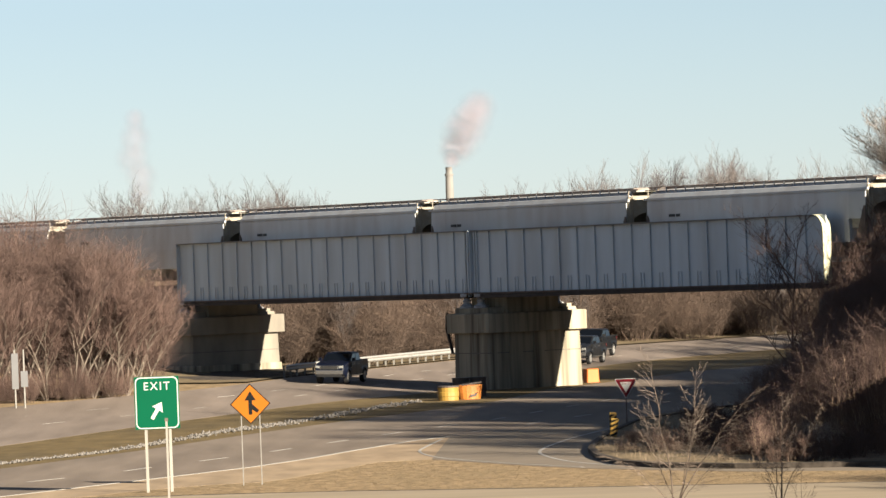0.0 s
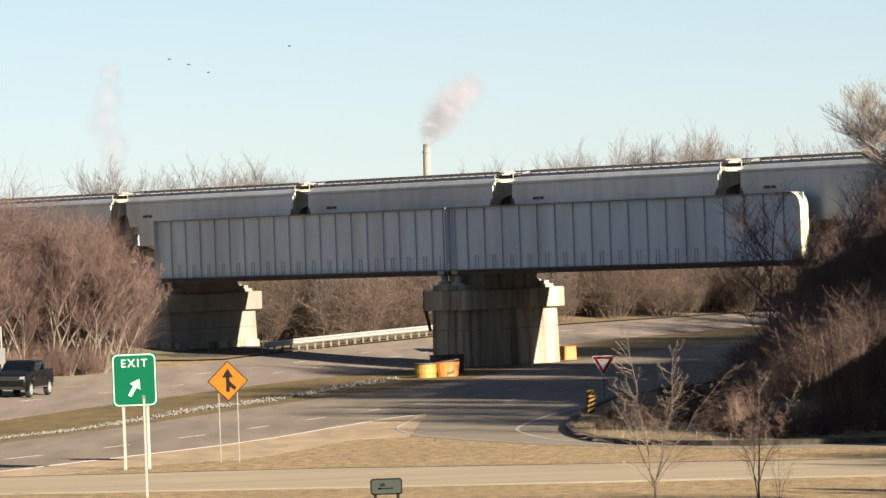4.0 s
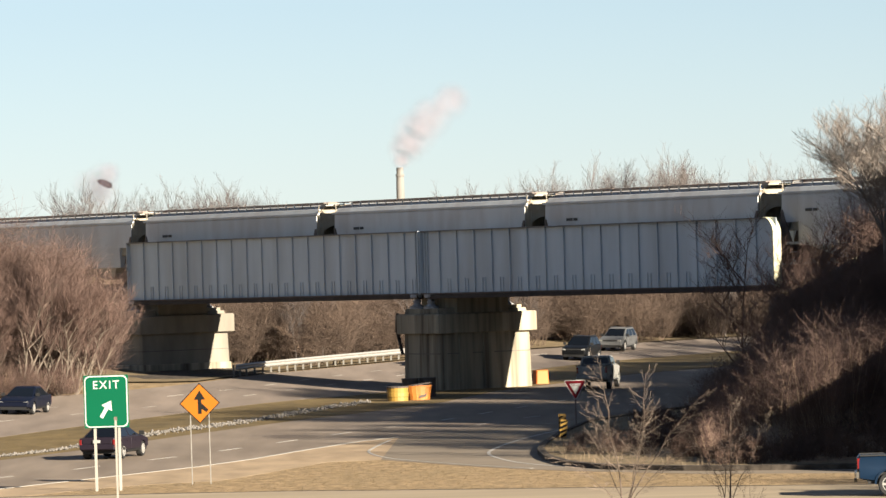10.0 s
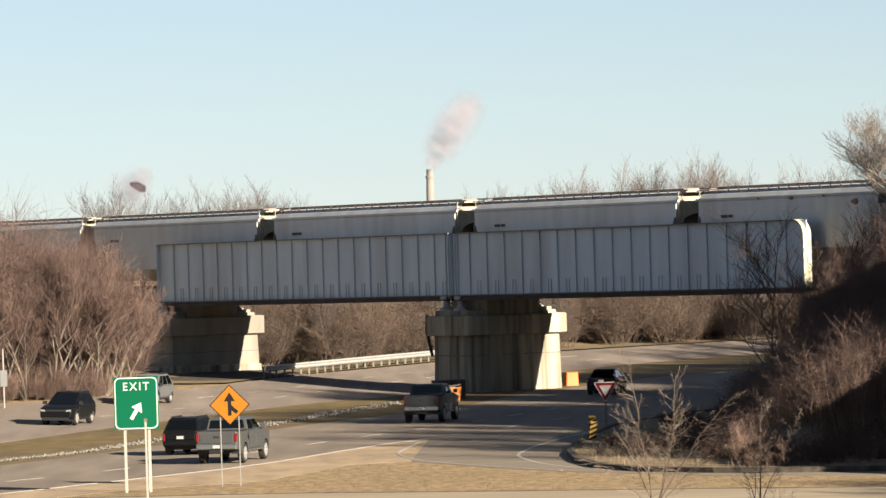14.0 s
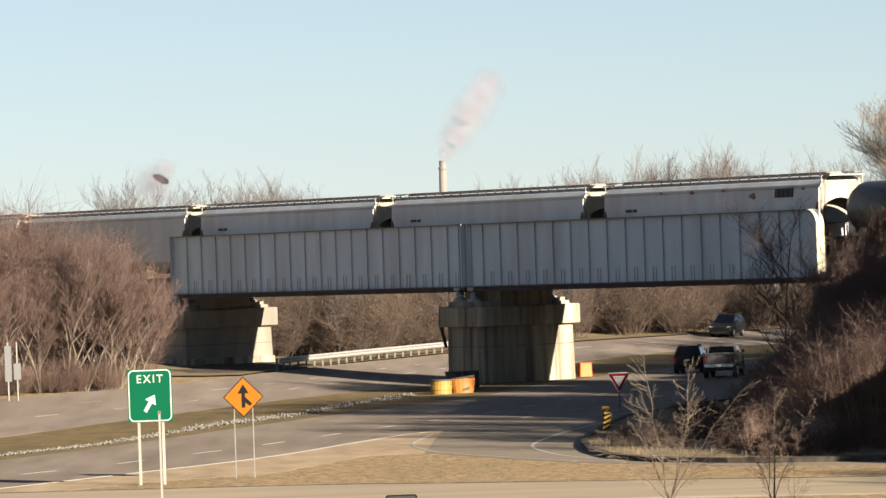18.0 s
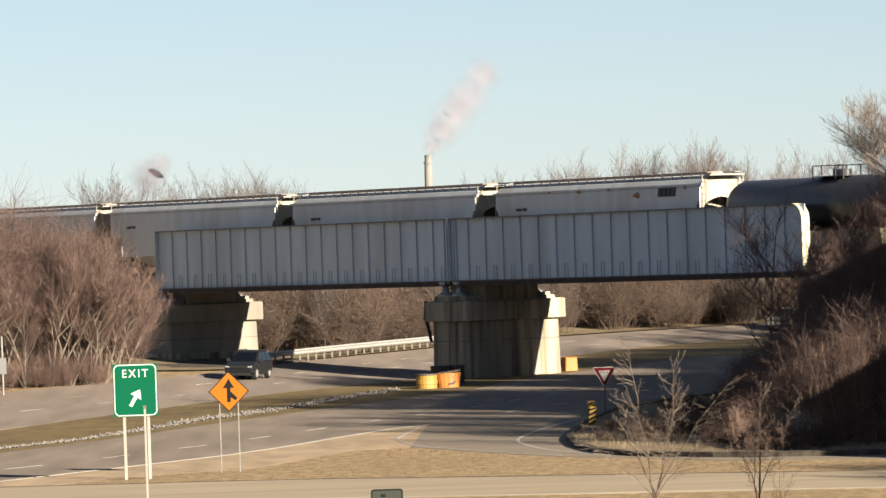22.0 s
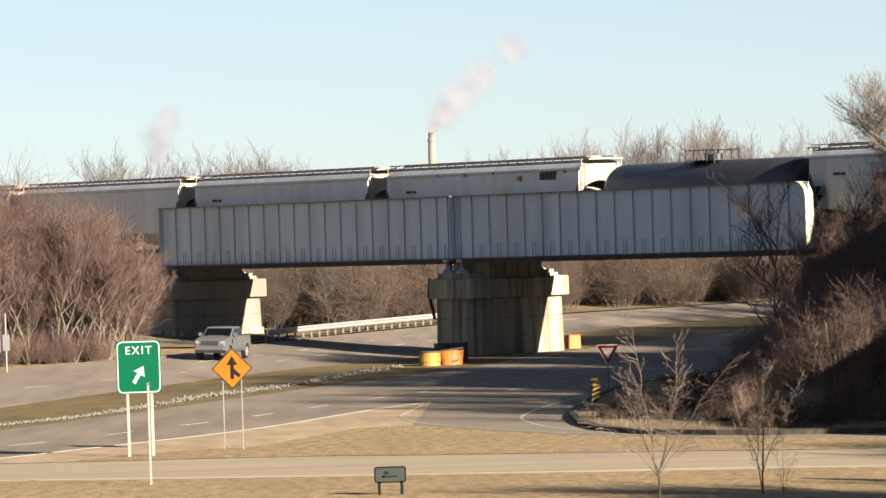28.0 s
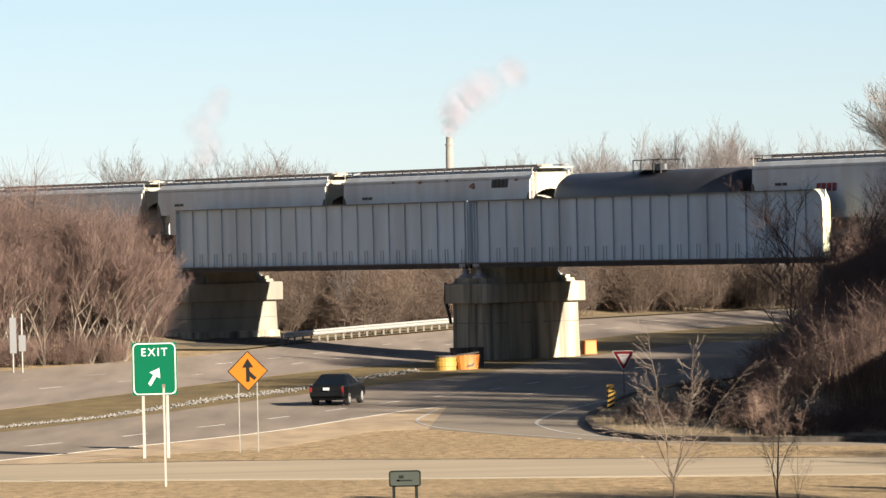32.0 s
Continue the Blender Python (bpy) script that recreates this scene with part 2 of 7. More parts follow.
def thing(name, label, category, m=None, group="", kind=""):
    ob = new(name)
    if m is not None:
        ob.matrix_basis = m
    return tagged(ob, label, category, group, kind)


def solo(name, shape, material, label, category, m=None, group="", kind="", smooth=False):
    me = shape.data(name, smooth)
    me.materials.append(material)
    ob = new(name, me)
    if m is not None:
        ob.matrix_basis = m
    return tagged(ob, label, category, group, kind)


# ---- the plan: the bridge's own axes ----
UX, UY = 0.559, -0.829   # along the bridge, towards the sun
NX, NY = 0.829, 0.559    # across it, away from the viewer
BX, BY = 1.8, 343.0      # foot of the near girder's joint


def bridge(k, n, z):
    return Vector((BX + UX * k + NX * n, BY + UY * k + NY * n, z))


GRADE = 0.0055
BM = Matrix(((UX, NX, 0, BX), (UY, NY, 0, BY), (0, 0, 1, 0), (0, 0, 0, 1)))   # bridge space to world

FAR_FAR = [(-38, 318), (-26.2, 343.2), (-20.1, 357.8), (-15.9, 367.0), (-12.6, 379.5), (-10.2, 391.4), (-5.7, 404.6), (0.2, 421.0),
           (5.3, 436.6), (10.9, 449.0), (18.0, 458.7), (27.5, 470.6), (45, 490), (75, 522), (150, 600)]
FAR_NEAR = [(-33, 238), (-21.3, 277.3), (-16.7, 295.4), (-11.4, 314.1), (-8.5, 324.4), (-5.4, 331.9), (-2.1, 337.4), (1.4, 348.0),
            (5.1, 363.3), (9.3, 384.7), (13.6, 398.5), (18.1, 408.2), (24.5, 419.5), (42, 445), (72, 480), (165, 562)]
NEAR_FAR = [(-27, 226), (-19.1, 248.7), (-14.8, 261.1), (-10.2, 278.0), (-4.7, 296.1), (-2.0, 302.8), (1.0, 312.4), (2.7, 318.0), (4.4, 328.2), (6.2, 337.8), (8.0, 341.9), (10.3, 349.5),
            (15.4, 364.5), (21.1, 375.0), (40, 405)]
NEAR_LINE = [(-27, 200), (-17.0, 220.4), (-13.0, 228.9), (-8.7, 238.2), (-6.5, 244.7), (-4.2, 253.5), (-1.7, 262.3), (0.0, 265.8), (3.4, 275),
             (8.6, 292), (14, 310), (20, 325), (38, 365)]
ISLAND = [(-14.6, 215.2), (-12.5, 219.6), (-10.5, 222.5), (-7.1, 224.1), (-5.0, 232.0), (-3.0, 239.5), (-1.1, 239.7), (0.8, 235.9),
          (3.1, 230.1), (5.3, 225.6), (7.5, 222.4), (11.6, 217.1), (17.3, 213.8), (30, 211)]
RAMP_TOP = [(-30, 217), (-14.6, 215.0), (-7.9, 213.8), (-3.6, 212.8), (0.7, 210.7), (4.9, 209.0), (9.0, 207.5), (16.4, 204.4), (30, 199)]
RAMP_BOT = [(-30, 206), (-15.6, 201.9), (-11.4, 200.4), (-3.3, 197.5), (4.5, 195.1), (8.4, 194.1), (15.5, 192.0), (30, 188)]
KERB = [(20, 305), (13.0, 287), (9.0, 274.4), (7.2, 259.4), (6.3, 249.2), (5.9, 241.9), (6.0, 234.6), (6.7, 227.8), (8.2, 223.4), (11.8, 219.6),
        (17.5, 217.2), (32, 214)]


def along(line, s):
    """The point at the share s of a line's points."""
    u = s * (len(line) - 1)
    i = min(int(u), len(line) - 2)
    f = u - i
    return (line[i][0] + (line[i + 1][0] - line[i][0]) * f, line[i][1] + (line[i + 1][1] - line[i][1]) * f)


def x_at(line, y):
    """Where a line of rising y crosses that y."""
    for (x0, y0), (x1, y1) in zip(line, line[1:]):
        if min(y0, y1) <= y <= max(y0, y1) and y0 != y1:
            return x0 + (x1 - x0) * (y - y0) / (y1 - y0)
    return line[0][0] if y < line[0][1] else line[-1][0]


def step(a, b, x):
    x = min(1.0, max(0.0, (x - a) / (b - a)))
    return x * x * (3 - 2 * x)


TILT = 0.72   # the curve of the far carriageway is banked: its outer edge lies higher


def banked(x, y):
    """A point of the level plan on the banked ground of the far carriageway and beyond: its place, and its share of the level distance."""
    xf, xn = x_at(FAR_FAR, y), x_at(FAR_NEAR, y)
    z = TILT * min(1.0, max(0.0, (xn - x) / (xn - xf)))
    f = 1 - z / EYE[2]
    return x * f, y * f, z, f


def rise(x, y):
    """Wooded rise beyond the far road, on the level plan."""
    return 3.2 * step(3, 45, x_at(FAR_FAR, y) - x) if y > 330 else 0.0


def height(x, y):
    """Banks and embankments over the level plan."""
    k = (x - BX) * UX + (y - BY) * UY
    n = (x - BX) * NX + (y - BY) * NY
    side = step(16, 5, abs(n - 2.8))
    z = max(0.0, 6.0 * step(12, 5, abs(n - 2.8)) * step(38, 46, k), 6.0 * side * step(-43, -55, k))
    # brushy bank on the right
    if y < 330:
        d = x - x_at([(12, 219), (11, 240), (13.6, 270), (19.5, 300), (27, 330)], y)
        z = max(z, 4.5 * step(0.5, 18, d) * step(218, 232, y) * step(335, 315, y))
    # ridges added out of view on the right; bands of c shade road and bank
    c = 0.777 * x + 0.629 * y
    beside = step(0, 7, x - 0.09 * y - 4) * step(130, 90, x)
    return max(z, (14.2 + 4.2 * max(step(180.4, 181.4, c) * step(200, 197, c), step(205.2, 206, c) * step(213.4, 212.9, c), 0.9 * step(228, 230, c) * step(249, 245, c))) * beside * (0.71 + 0.29 * step(157, 168, c)) * step(146, 150.5, c) * step(310, 300, c) * (1 - 0.2 * step(213, 217, c)))


def stand(x, y):
    """Where a thing of the level plan stands, and its size there."""
    X, Y, z, f = banked(x, y)
    return X, Y, max(z + rise(x, y), height(X, Y)), f


# ---- ground ----
xs = [-4500, -2000, -900, -400, -200, -120, -80] + [-60 + 1.5 * i for i in range(81)] + [80, 120, 200, 400, 900, 2000, 4500]
ys = [-800, -200, 0, 80, 130, 160] + [170 + 2.0 * i for i in range(176)] + [560, 640, 800, 1100, 1600, 2500, 4800]
g = Shape()
g.v = [stand(x, y)[:3] if abs(x) < 200 and 150 < y < 1000 else (x, y, 0.0) for y in ys for x in xs]
g.v = [(x, y, z - min(0.03, z)) for x, y, z in g.v]
nx_ = len(xs)
g.f = [(j * nx_ + i, j * nx_ + i + 1, (j + 1) * nx_ + i + 1, (j + 1) * nx_ + i) for j in range(len(ys) - 1) for i in range(nx_ - 1)]
solo("ground", g, GRASS, "dry straw-coloured winter grass on gently shaped ground", "ground", kind="structure")


def slab(name, left, right, z, material, label, steps=60, kind="structure", category="road"):
    s = Shape()
    secs = []
    for i in range(steps + 1):
        a, b = along(left, i / steps), along(right, i / steps)
        row = [banked(a[0] + (b[0] - a[0]) * q / 8, a[1] + (b[1] - a[1]) * q / 8) for q in range(9)]
        secs.append([(p[0], p[1], p[2] + z) for p in row] + [(p[0], p[1], p[2] + z - 0.3) for p in row[::-1]])
    s.loft(secs)
    return solo(name, s, material, label, category, kind=kind)


def resample(line, n):
    pts = [Vector((x, y, 0)) for x, y in line]
    ds = [0.0]
    for a, b in zip(pts, pts[1:]):
        ds.append(ds[-1] + (b - a).length)
    out = []
    for i in range(n + 1):
        d = ds[-1] * i / n
        j = max(0, min(len(ds) - 2, next((q for q in range(len(ds) - 1) if ds[q + 1] >= d), len(ds) - 2)))
        f = (d - ds[j]) / (ds[j + 1] - ds[j])
        out.append((pts[j].x + (pts[j + 1].x - pts[j].x) * f, pts[j].y + (pts[j + 1].y - pts[j].y) * f))
    return out


slab("road_far", resample(FAR_FAR, 60), resample(FAR_NEAR, 60), 0.012, FAR_ASPHALT, "worn grey asphalt carriageway of the divided highway")
near_right = NEAR_LINE[:8] + [(3.4, 273), (8.6, 281), (14, 295), (20, 311), (38, 350)]
slab("road_near", resample(NEAR_FAR, 40), resample(near_right, 40), 0.012, ASPHALT, "worn asphalt carriageway leading away under the bridge")
solo("shoulder", Shape().loft([[(x, y, 0.005), (x2, y2, 0.005), (x2, y2, -0.2), (x, y, -0.2)] for (x, y), (x2, y2) in
     zip(resample(NEAR_LINE[:8], 20), resample([(-27, 196), (-14.8, 215.1), (-12.5, 219.4), (-10.5, 222.4), (-7.1, 224.0), (-5.0, 231.9), (-3.0, 239.4), (-0.8, 240)], 20))]),
     SHOULDER, "tan paved shoulder beside the carriageway", "shoulder", kind="structure")
# paved mouth of the slip road that joins from the right
mouth = [(0.0, 265.8), (-0.8, 240), (0.8, 235.9), (3.1, 230.1), (5.3, 225.6), (7.5, 222.4), (11.6, 217.1), (17.3, 213.9), (32, 211),
         (32, 213.9), (17.5, 217.1), (11.8, 219.5), (8.2, 223.3), (6.7, 227.7), (6.0, 234.5), (5.9, 241.8), (6.3, 249.1), (7.2, 259.3), (9.0, 274.3), (9.5, 282.5), (3.4, 273)]
solo("slip_road", Shape().extrude(mouth, -0.2, 0.009, "z"), MOUTH, "worn asphalt mouth of a joining slip road", "road", kind="structure")
slab("ramp_road", resample(RAMP_TOP, 30), resample(RAMP_BOT, 30), 0.012, CONCRETE_ROAD, "pale sunlit exit ramp of worn concrete")

# road lines


def stripe(name, line, w, z=0.018, label="white painted edge line", dash=None, n=60):
    pts = resample(line, n)
    s = Shape()
    secs = []
    for i, (x, y) in enumerate(pts):
        a, b = pts[max(0, i - 1)], pts[min(n, i + 1)]
        d = Vector((b[0] - a[0], b[1] - a[1], 0)).normalized() * (w / 2)
        p, q = banked(x - d.y, y + d.x), banked(x + d.y, y - d.x)
        secs.append([(p[0], p[1], p[2] + z), (q[0], q[1], q[2] + z), (q[0], q[1], q[2] + z - 0.02), (p[0], p[1], p[2] + z - 0.02)])
    s.loft(secs)
    return solo(name, s, PAINT_WHITE, label, "road marking", kind="structure")


def curved(line, rounds=3):
    """The line with its corners cut."""
    for i in range(rounds):
        cut = [q for a, b in zip(line, line[1:]) for q in ((a[0] * 0.75 + b[0] * 0.25, a[1] * 0.75 + b[1] * 0.25), (a[0] * 0.25 + b[0] * 0.75, a[1] * 0.25 + b[1] * 0.75))]
        line = [line[0]] + cut + [line[-1]]
    return line


def offset(line, share, other):
    a, b = resample(line, 40), resample(other, 40)
    return [(p[0] + (q[0] - p[0]) * share, p[1] + (q[1] - p[1]) * share) for p, q in zip(a, b)]


stripe("edge_line", NEAR_LINE[:8], 0.2)
stripe("edge_line", curved([(8.2, 270), (7.5, 268.0), (5.6, 258.7), (4.3, 249.6), (3.7, 243.0), (4.3, 236.0), (5.3, 230.6), (7.4, 226.0)]), 0.15, n=48)
stripe("edge_line", curved([(-0.4, 262.5), (-1.1, 254.5), (-1.5, 248.5), (-0.6, 241.4), (0.9, 236.9), (3.2, 231.0), (5.3, 226.7)]), 0.13, n=48)
stripe("edge_line", [(p[0], p[1] + 0.5) for p in RAMP_BOT], 0.13)
rim_line = stripe("soil_edge", [(p[0], p[1] + 0.15 + 0.1 * math.sin(p[0] * 1.3)) for p in resample(RAMP_TOP, 60)], 0.3, 0.024, "dark bare soil edging the slip road")
rim_line.data.materials.clear()
rim_line.data.materials.append(SOIL)


def dashes(line, length, gap, start, w, group):
    pts = resample(line, 400)
    run, out, prev, cur = -start, [], pts[0], []
    for p in pts:
        run += math.hypot(p[0] - prev[0], p[1] - prev[1])
        prev = p
        on = run % (length + gap) < length and run > 0
        if on:
            cur.append(p)
        elif cur:
            out.append(cur)
            cur = []
    for c in out:
        if len(c) > 1:
            ob = stripe("lane_dash", [c[0], c[-1]], w, n=1, label="white painted lane dash")
            tagged(ob, group=group)


NEAR_DASH = [(-26, 214), (-17.8, 231.4), (-14.5, 237.6), (-12.2, 244.5), (-9.2, 251.9), (-6.6, 260.3), (-3.9, 269.3), (-1.2, 277.6), (1.9, 286.2), (5.0, 298.3),
             (8.2, 310.7), (14, 328), (22, 345)]
dashes(NEAR_DASH, 3.0, 5.4, 3.0, 0.20, "lane dashes")
dashes([(1.0, 270.9), (2.9, 274.5), (5.1, 284.0), (5.8, 285.5), (10, 297), (16, 312)], 2.6, 6.0, 0.0, 0.16, "lane dashes")
FAR_DASH1 = [(-30, 288), (-21.3, 308.7), (-16, 321), (-11, 336), (-8.7, 345), (-1.5, 373), (4, 396), (9, 410), (18, 427), (27, 440), (42, 462)]
FAR_DASH2 = [(-34, 300), (-22.5, 326.5), (-18.6, 334), (-13, 350), (-9.2, 362), (-4, 385), (0, 399), (5, 418), (11, 430), (18, 440), (27, 452), (42, 472)]
dashes(FAR_DASH1, 3.0, 6.5, 1.0, 0.2, "lane dashes")
dashes(FAR_DASH2, 3.0, 6.5, 3.0, 0.2, "lane dashes")

# kerbed island on the right
kerb = Shape()
kerb_pts = resample(KERB, 60)
secs = []
for i, (x, y) in enumerate(kerb_pts):
    a, b = kerb_pts[max(0, i - 1)], kerb_pts[min(60, i + 1)]
    d = Vector((b[0] - a[0], b[1] - a[1], 0)).normalized() * 0.3
    secs.append([(x, y, 0.0), (x, y, 0.2), (x - d.y * 0.6, y + d.x * 0.6, 0.22), (x - d.y, y + d.x, 0.22), (x - d.y, y + d.x, 0.0)])
kerb.loft(secs)
solo("kerb", kerb, SOIL, "dark stained kerb round the planted island", "kerb", kind="structure")

# ---- railway bridge ----


def z_top(k):
    return 9.70 + GRADE * k


def girder(k0, k1, n, round_end, label):
    t = thing("plate_girder", label, "bridge girder", BM, "bridge girders")
    depth = 3.86

    def zt(k):
        return z_top(k)
    web = Shape()
    web.loft([[(k, n - 0.02, zt(k) - depth), (k, n + 0.02, zt(k) - depth), (k, n + 0.02, zt(k) - 0.03), (k, n - 0.02, zt(k) - 0.03)] for k in (k0 + 0.03, k1 - 0.03)])
    part("web_plate", web, STEEL, t)
    # cover plate much darker than the girder's grey paint
    part("cover_plate", Shape().loft([[(k, n - 0.24, zt(k) - depth - 0.27), (k, n + 0.24, zt(k) - depth - 0.27), (k, n + 0.24, zt(k) - depth - 0.03), (k, n - 0.24, zt(k) - depth - 0.03)] for k in (k0 + 0.3, k1 - 0.3)]), FLANGE, t, "dark brown cover plate under the girder")
    for name, top in (("top_flange", True), ("bottom_flange", False)):
        s = Shape()
        kk = [k0, k1 - (0.9 if round_end and top else 0)]
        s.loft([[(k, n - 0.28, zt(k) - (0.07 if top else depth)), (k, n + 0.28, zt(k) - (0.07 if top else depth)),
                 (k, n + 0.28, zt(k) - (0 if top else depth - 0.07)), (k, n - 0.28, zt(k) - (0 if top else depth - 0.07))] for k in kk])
        # the bottom flange takes the shaded rust tone instead of the girder's paint
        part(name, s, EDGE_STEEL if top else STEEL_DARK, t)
    # rivetted end plates
    s = Shape()
    if round_end:
        prof = [(k1 - 0.9 + 0.9 * math.sin(a), zt(k1) - 0.9 + 0.9 * math.cos(a)) for a in [i * math.pi / 16 for i in range(9)]] + [(k1, zt(k1) - depth)]
        s.loft([[(k, n - 0.28, z), (k, n + 0.28, z), (k - 0.06, n + 0.28, z - 0.03), (k - 0.06, n - 0.28, z - 0.03)] for k, z in prof])
    else:
        s.box(k1 - 0.05, k1, n - 0.28, n + 0.28, zt(k1) - depth, zt(k1))
    # the rounded end carries the sun's yellow in its colour
    part("end_plate", s, END_STEEL if round_end else STEEL, t)
    part("end_plate", Shape().box(k0, k0 + 0.05, n - 0.28, n + 0.28, zt(k0) - depth + 0.07, zt(k0) - 0.07), STEEL, t)
    count = round((k1 - k0) / 1.83)
    stiff = Shape().loft([[(-0.05, -0.115, z), (0.035, -0.115, z), (0.035, -0.1, z), (0.012, -0.1, z), (0.012, -0.02, z), (-0.012, -0.02, z), (-0.012, -0.1, z), (-0.05, -0.1, z)] for z in (-depth + 0.07, -0.07)]).data("stiffener")
    stiff.materials.append(STEEL)
    brack = Shape().extrude([(-0.07, -depth + 0.09), (-0.03, -depth + 0.09), (-0.03, -depth + 0.95), (-0.05, -depth + 0.95), (-0.07, -depth + 0.8)], -0.035, 0.035, "x").data("bracket")
    brack.materials.append(STEEL)
    for i in range(1, count):
        k = k0 + (k1 - k0) * i / count
        o = part("stiffener", stiff, STEEL, t)
        o.location = (k, n, zt(k))
        if i == count - 1 and not round_end or i == 1 and round_end:
            # paired posts over the bearing
            for e in (-0.55, -0.3) if round_end else (0.55, 0.3):
                o = part("stiffener", stiff, STEEL, t)
                o.location = (k0 - e if round_end else k1 - e, n, zt(k))
        for e in (-0.15, 0.15):
            o = part("bracket", brack, STEEL, t)
            o.location = (k + 0.9 + e, n, zt(k))
    return t


girder(-34.3, -0.14, 0.0, False, "grey-painted rivetted steel plate girder with vertical stiffeners")
girder(0.02, 35.1, 0.0, True, "grey-painted rivetted plate girder with a sunlit rounded end")
girder(-34.3, -0.14, 5.6, False, "grey-painted rivetted steel plate girder with vertical stiffeners")
girder(0.02, 35.1, 5.6, True, "grey-painted rivetted plate girder with a sunlit rounded end")

# deck colour already holds the shade under the bridge
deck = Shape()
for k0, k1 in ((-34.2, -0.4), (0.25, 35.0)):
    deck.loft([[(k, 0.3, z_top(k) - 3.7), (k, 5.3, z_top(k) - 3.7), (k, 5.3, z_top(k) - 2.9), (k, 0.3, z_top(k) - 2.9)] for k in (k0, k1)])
solo("bridge_deck", deck, STEEL_DARK, "rusty steel trough deck with ballast, shade put into its dark colour", "bridge deck", BM, kind="structure")
for n in (2.1, 3.53):
    r = Shape().loft([[(k, n - 0.04, z_top(k) - 2.9), (k, n + 0.04, z_top(k) - 2.9), (k, n + 0.04, z_top(k) - 2.72), (k, n - 0.04, z_top(k) - 2.72)] for k in (-140, 140)])
    solo("rail", r, STEEL_DARK, "rust-brown steel running rail on the bridge", "rail", BM, "running rails", "structure")
ballast = Shape()
for k0, k1 in ((-140, -34.4), (35.2, 140)):
    ballast.loft([[(k, 0.4, 5.0), (k, 1.0, z_top(k) - 2.9), (k, 4.6, z_top(k) - 2.9), (k, 5.4, 5.0)] for k in (k0, k1)])
solo("ballast_bed", ballast, STONE, "grey crushed stone ballast under the track", "ballast", BM, kind="structure")


def pier(k, base, label, concrete, pilasters, joint):
    t = thing("bridge_pier", label, "bridge pier", BM @ Matrix.Translation((k, 0, 0)), "bridge piers")
    n0, n1, th = -0.45, 6.4, 2.05

    def ring(z, g_, c=0.45):
        a, b, w = n0 - g_, n1 + g_, th + g_
        return [(-w + c, a, z), (w - c * 0.3, a, z), (w, a + c * 0.3, z), (w, b - c * 0.3, z), (w - c * 0.3, b, z), (-w + c, b, z), (-w, b - c, z), (-w, a + c, z)]
    part("shaft", Shape().loft([ring(base - 1.5, 0.06), ring(base, 0.05), ring(3.48, 0.0)]), concrete, t)
    part("cap", Shape().loft([ring(3.44, 0.3), ring(3.47, 0.34), ring(4.58, 0.34), ring(4.64, 0.28)]), concrete, t)
    if base > 1:
        part("footing", Shape().loft([ring(0.2, 0.16), ring(base - 0.05, 0.14), ring(base, 0.1)]), CONCRETE, t, "dark stained concrete footing")
    for zj in joint:
        part("construction_joint", Shape().loft([ring(zj, 0.033), ring(zj + 0.045, 0.032)], caps=False), JOINT, t)
    # shallow pilasters on the long face, with dark grooves beside them
    for q, w_ in pilasters:
        part("pilaster", Shape().loft([[(th - 0.02, q - w_, z), (th + 0.13 - z * 0.01, q - w_ + 0.04, z), (th + 0.13 - z * 0.01, q + w_ - 0.04, z), (th - 0.02, q + w_, z)] for z in (base - 0.5, 3.44)]), concrete, t)
    part("bearing_seat", Shape().extrude([(-1.75, 4.6), (1.95, 4.6), (1.8, 4.98), (-1.55, 4.98)], -0.35, 0.9, "y", 0.05), concrete, t)
    part("bearing_seat", Shape().extrude([(-1.75, 4.6), (1.95, 4.6), (1.85, 4.84), (-1.6, 4.84)], 4.78, 6.25, "y", 0.04), concrete, t)
    part("bearing_seat", Shape().box(-1.45, 1.7, 4.95, 6.02, 4.83, 5.04), concrete, t)
    for n in (0.0, 5.6):
        for e in (-0.8, 0.7):
            if k < -20 and e < 0:
                continue
            zt = z_top(k) - 3.86
            secs = []
            for r_, z in ((0.46, 4.96), (0.46, 5.1), (0.3, 5.16), (0.2, 5.3), (0.26, 5.42), (0.17, 5.52), (0.24, zt - 0.25), (0.4, zt - 0.18), (0.4, zt)):
                secs.append([(e + r_ * math.cos(a), n + r_ * math.sin(a), z) for a in [i * 6.28319 / 12 for i in range(12)]])
            part("bearing", Shape().loft(secs), BEARING, t, "cast steel bridge bearing with a waisted rocker")
    part("raised_block", Shape().box(-1.7, 2.1, 0.95, 4.75, 4.6, z_top(k) - 3.9), concrete, t)
    return t


main_pier = pier(0.0, 0.0, "weathered stained concrete bridge pier on the grassy median", CONCRETE, ((-0.1, 0.22), (1.5, 0.5), (3.2, 0.42)), (2.2,))
pipe = Shape()
for a_, b_ in zip(((-2.5, -0.35, 4.7), (-2.6, -0.35, 3.7), (-2.28, -0.35, 2.9)), ((-2.6, -0.35, 3.7), (-2.28, -0.35, 2.9), (-2.1, -0.3, 2.2))):
    pipe.tube(a_, b_, 0.10, n=8)
part("drain_pipe", pipe, FLANGE, main_pier, "dark rusted drain pipe on the pier's corner")
pier(-34.6, 1.45, "pale weathered concrete bridge pier beside the far carriageway", CONCRETE_PALE, (), (2.3,))
# soil slope at the pier; its dark colour and spread stand in for bridge shade
mound = Shape()
rows_ = []
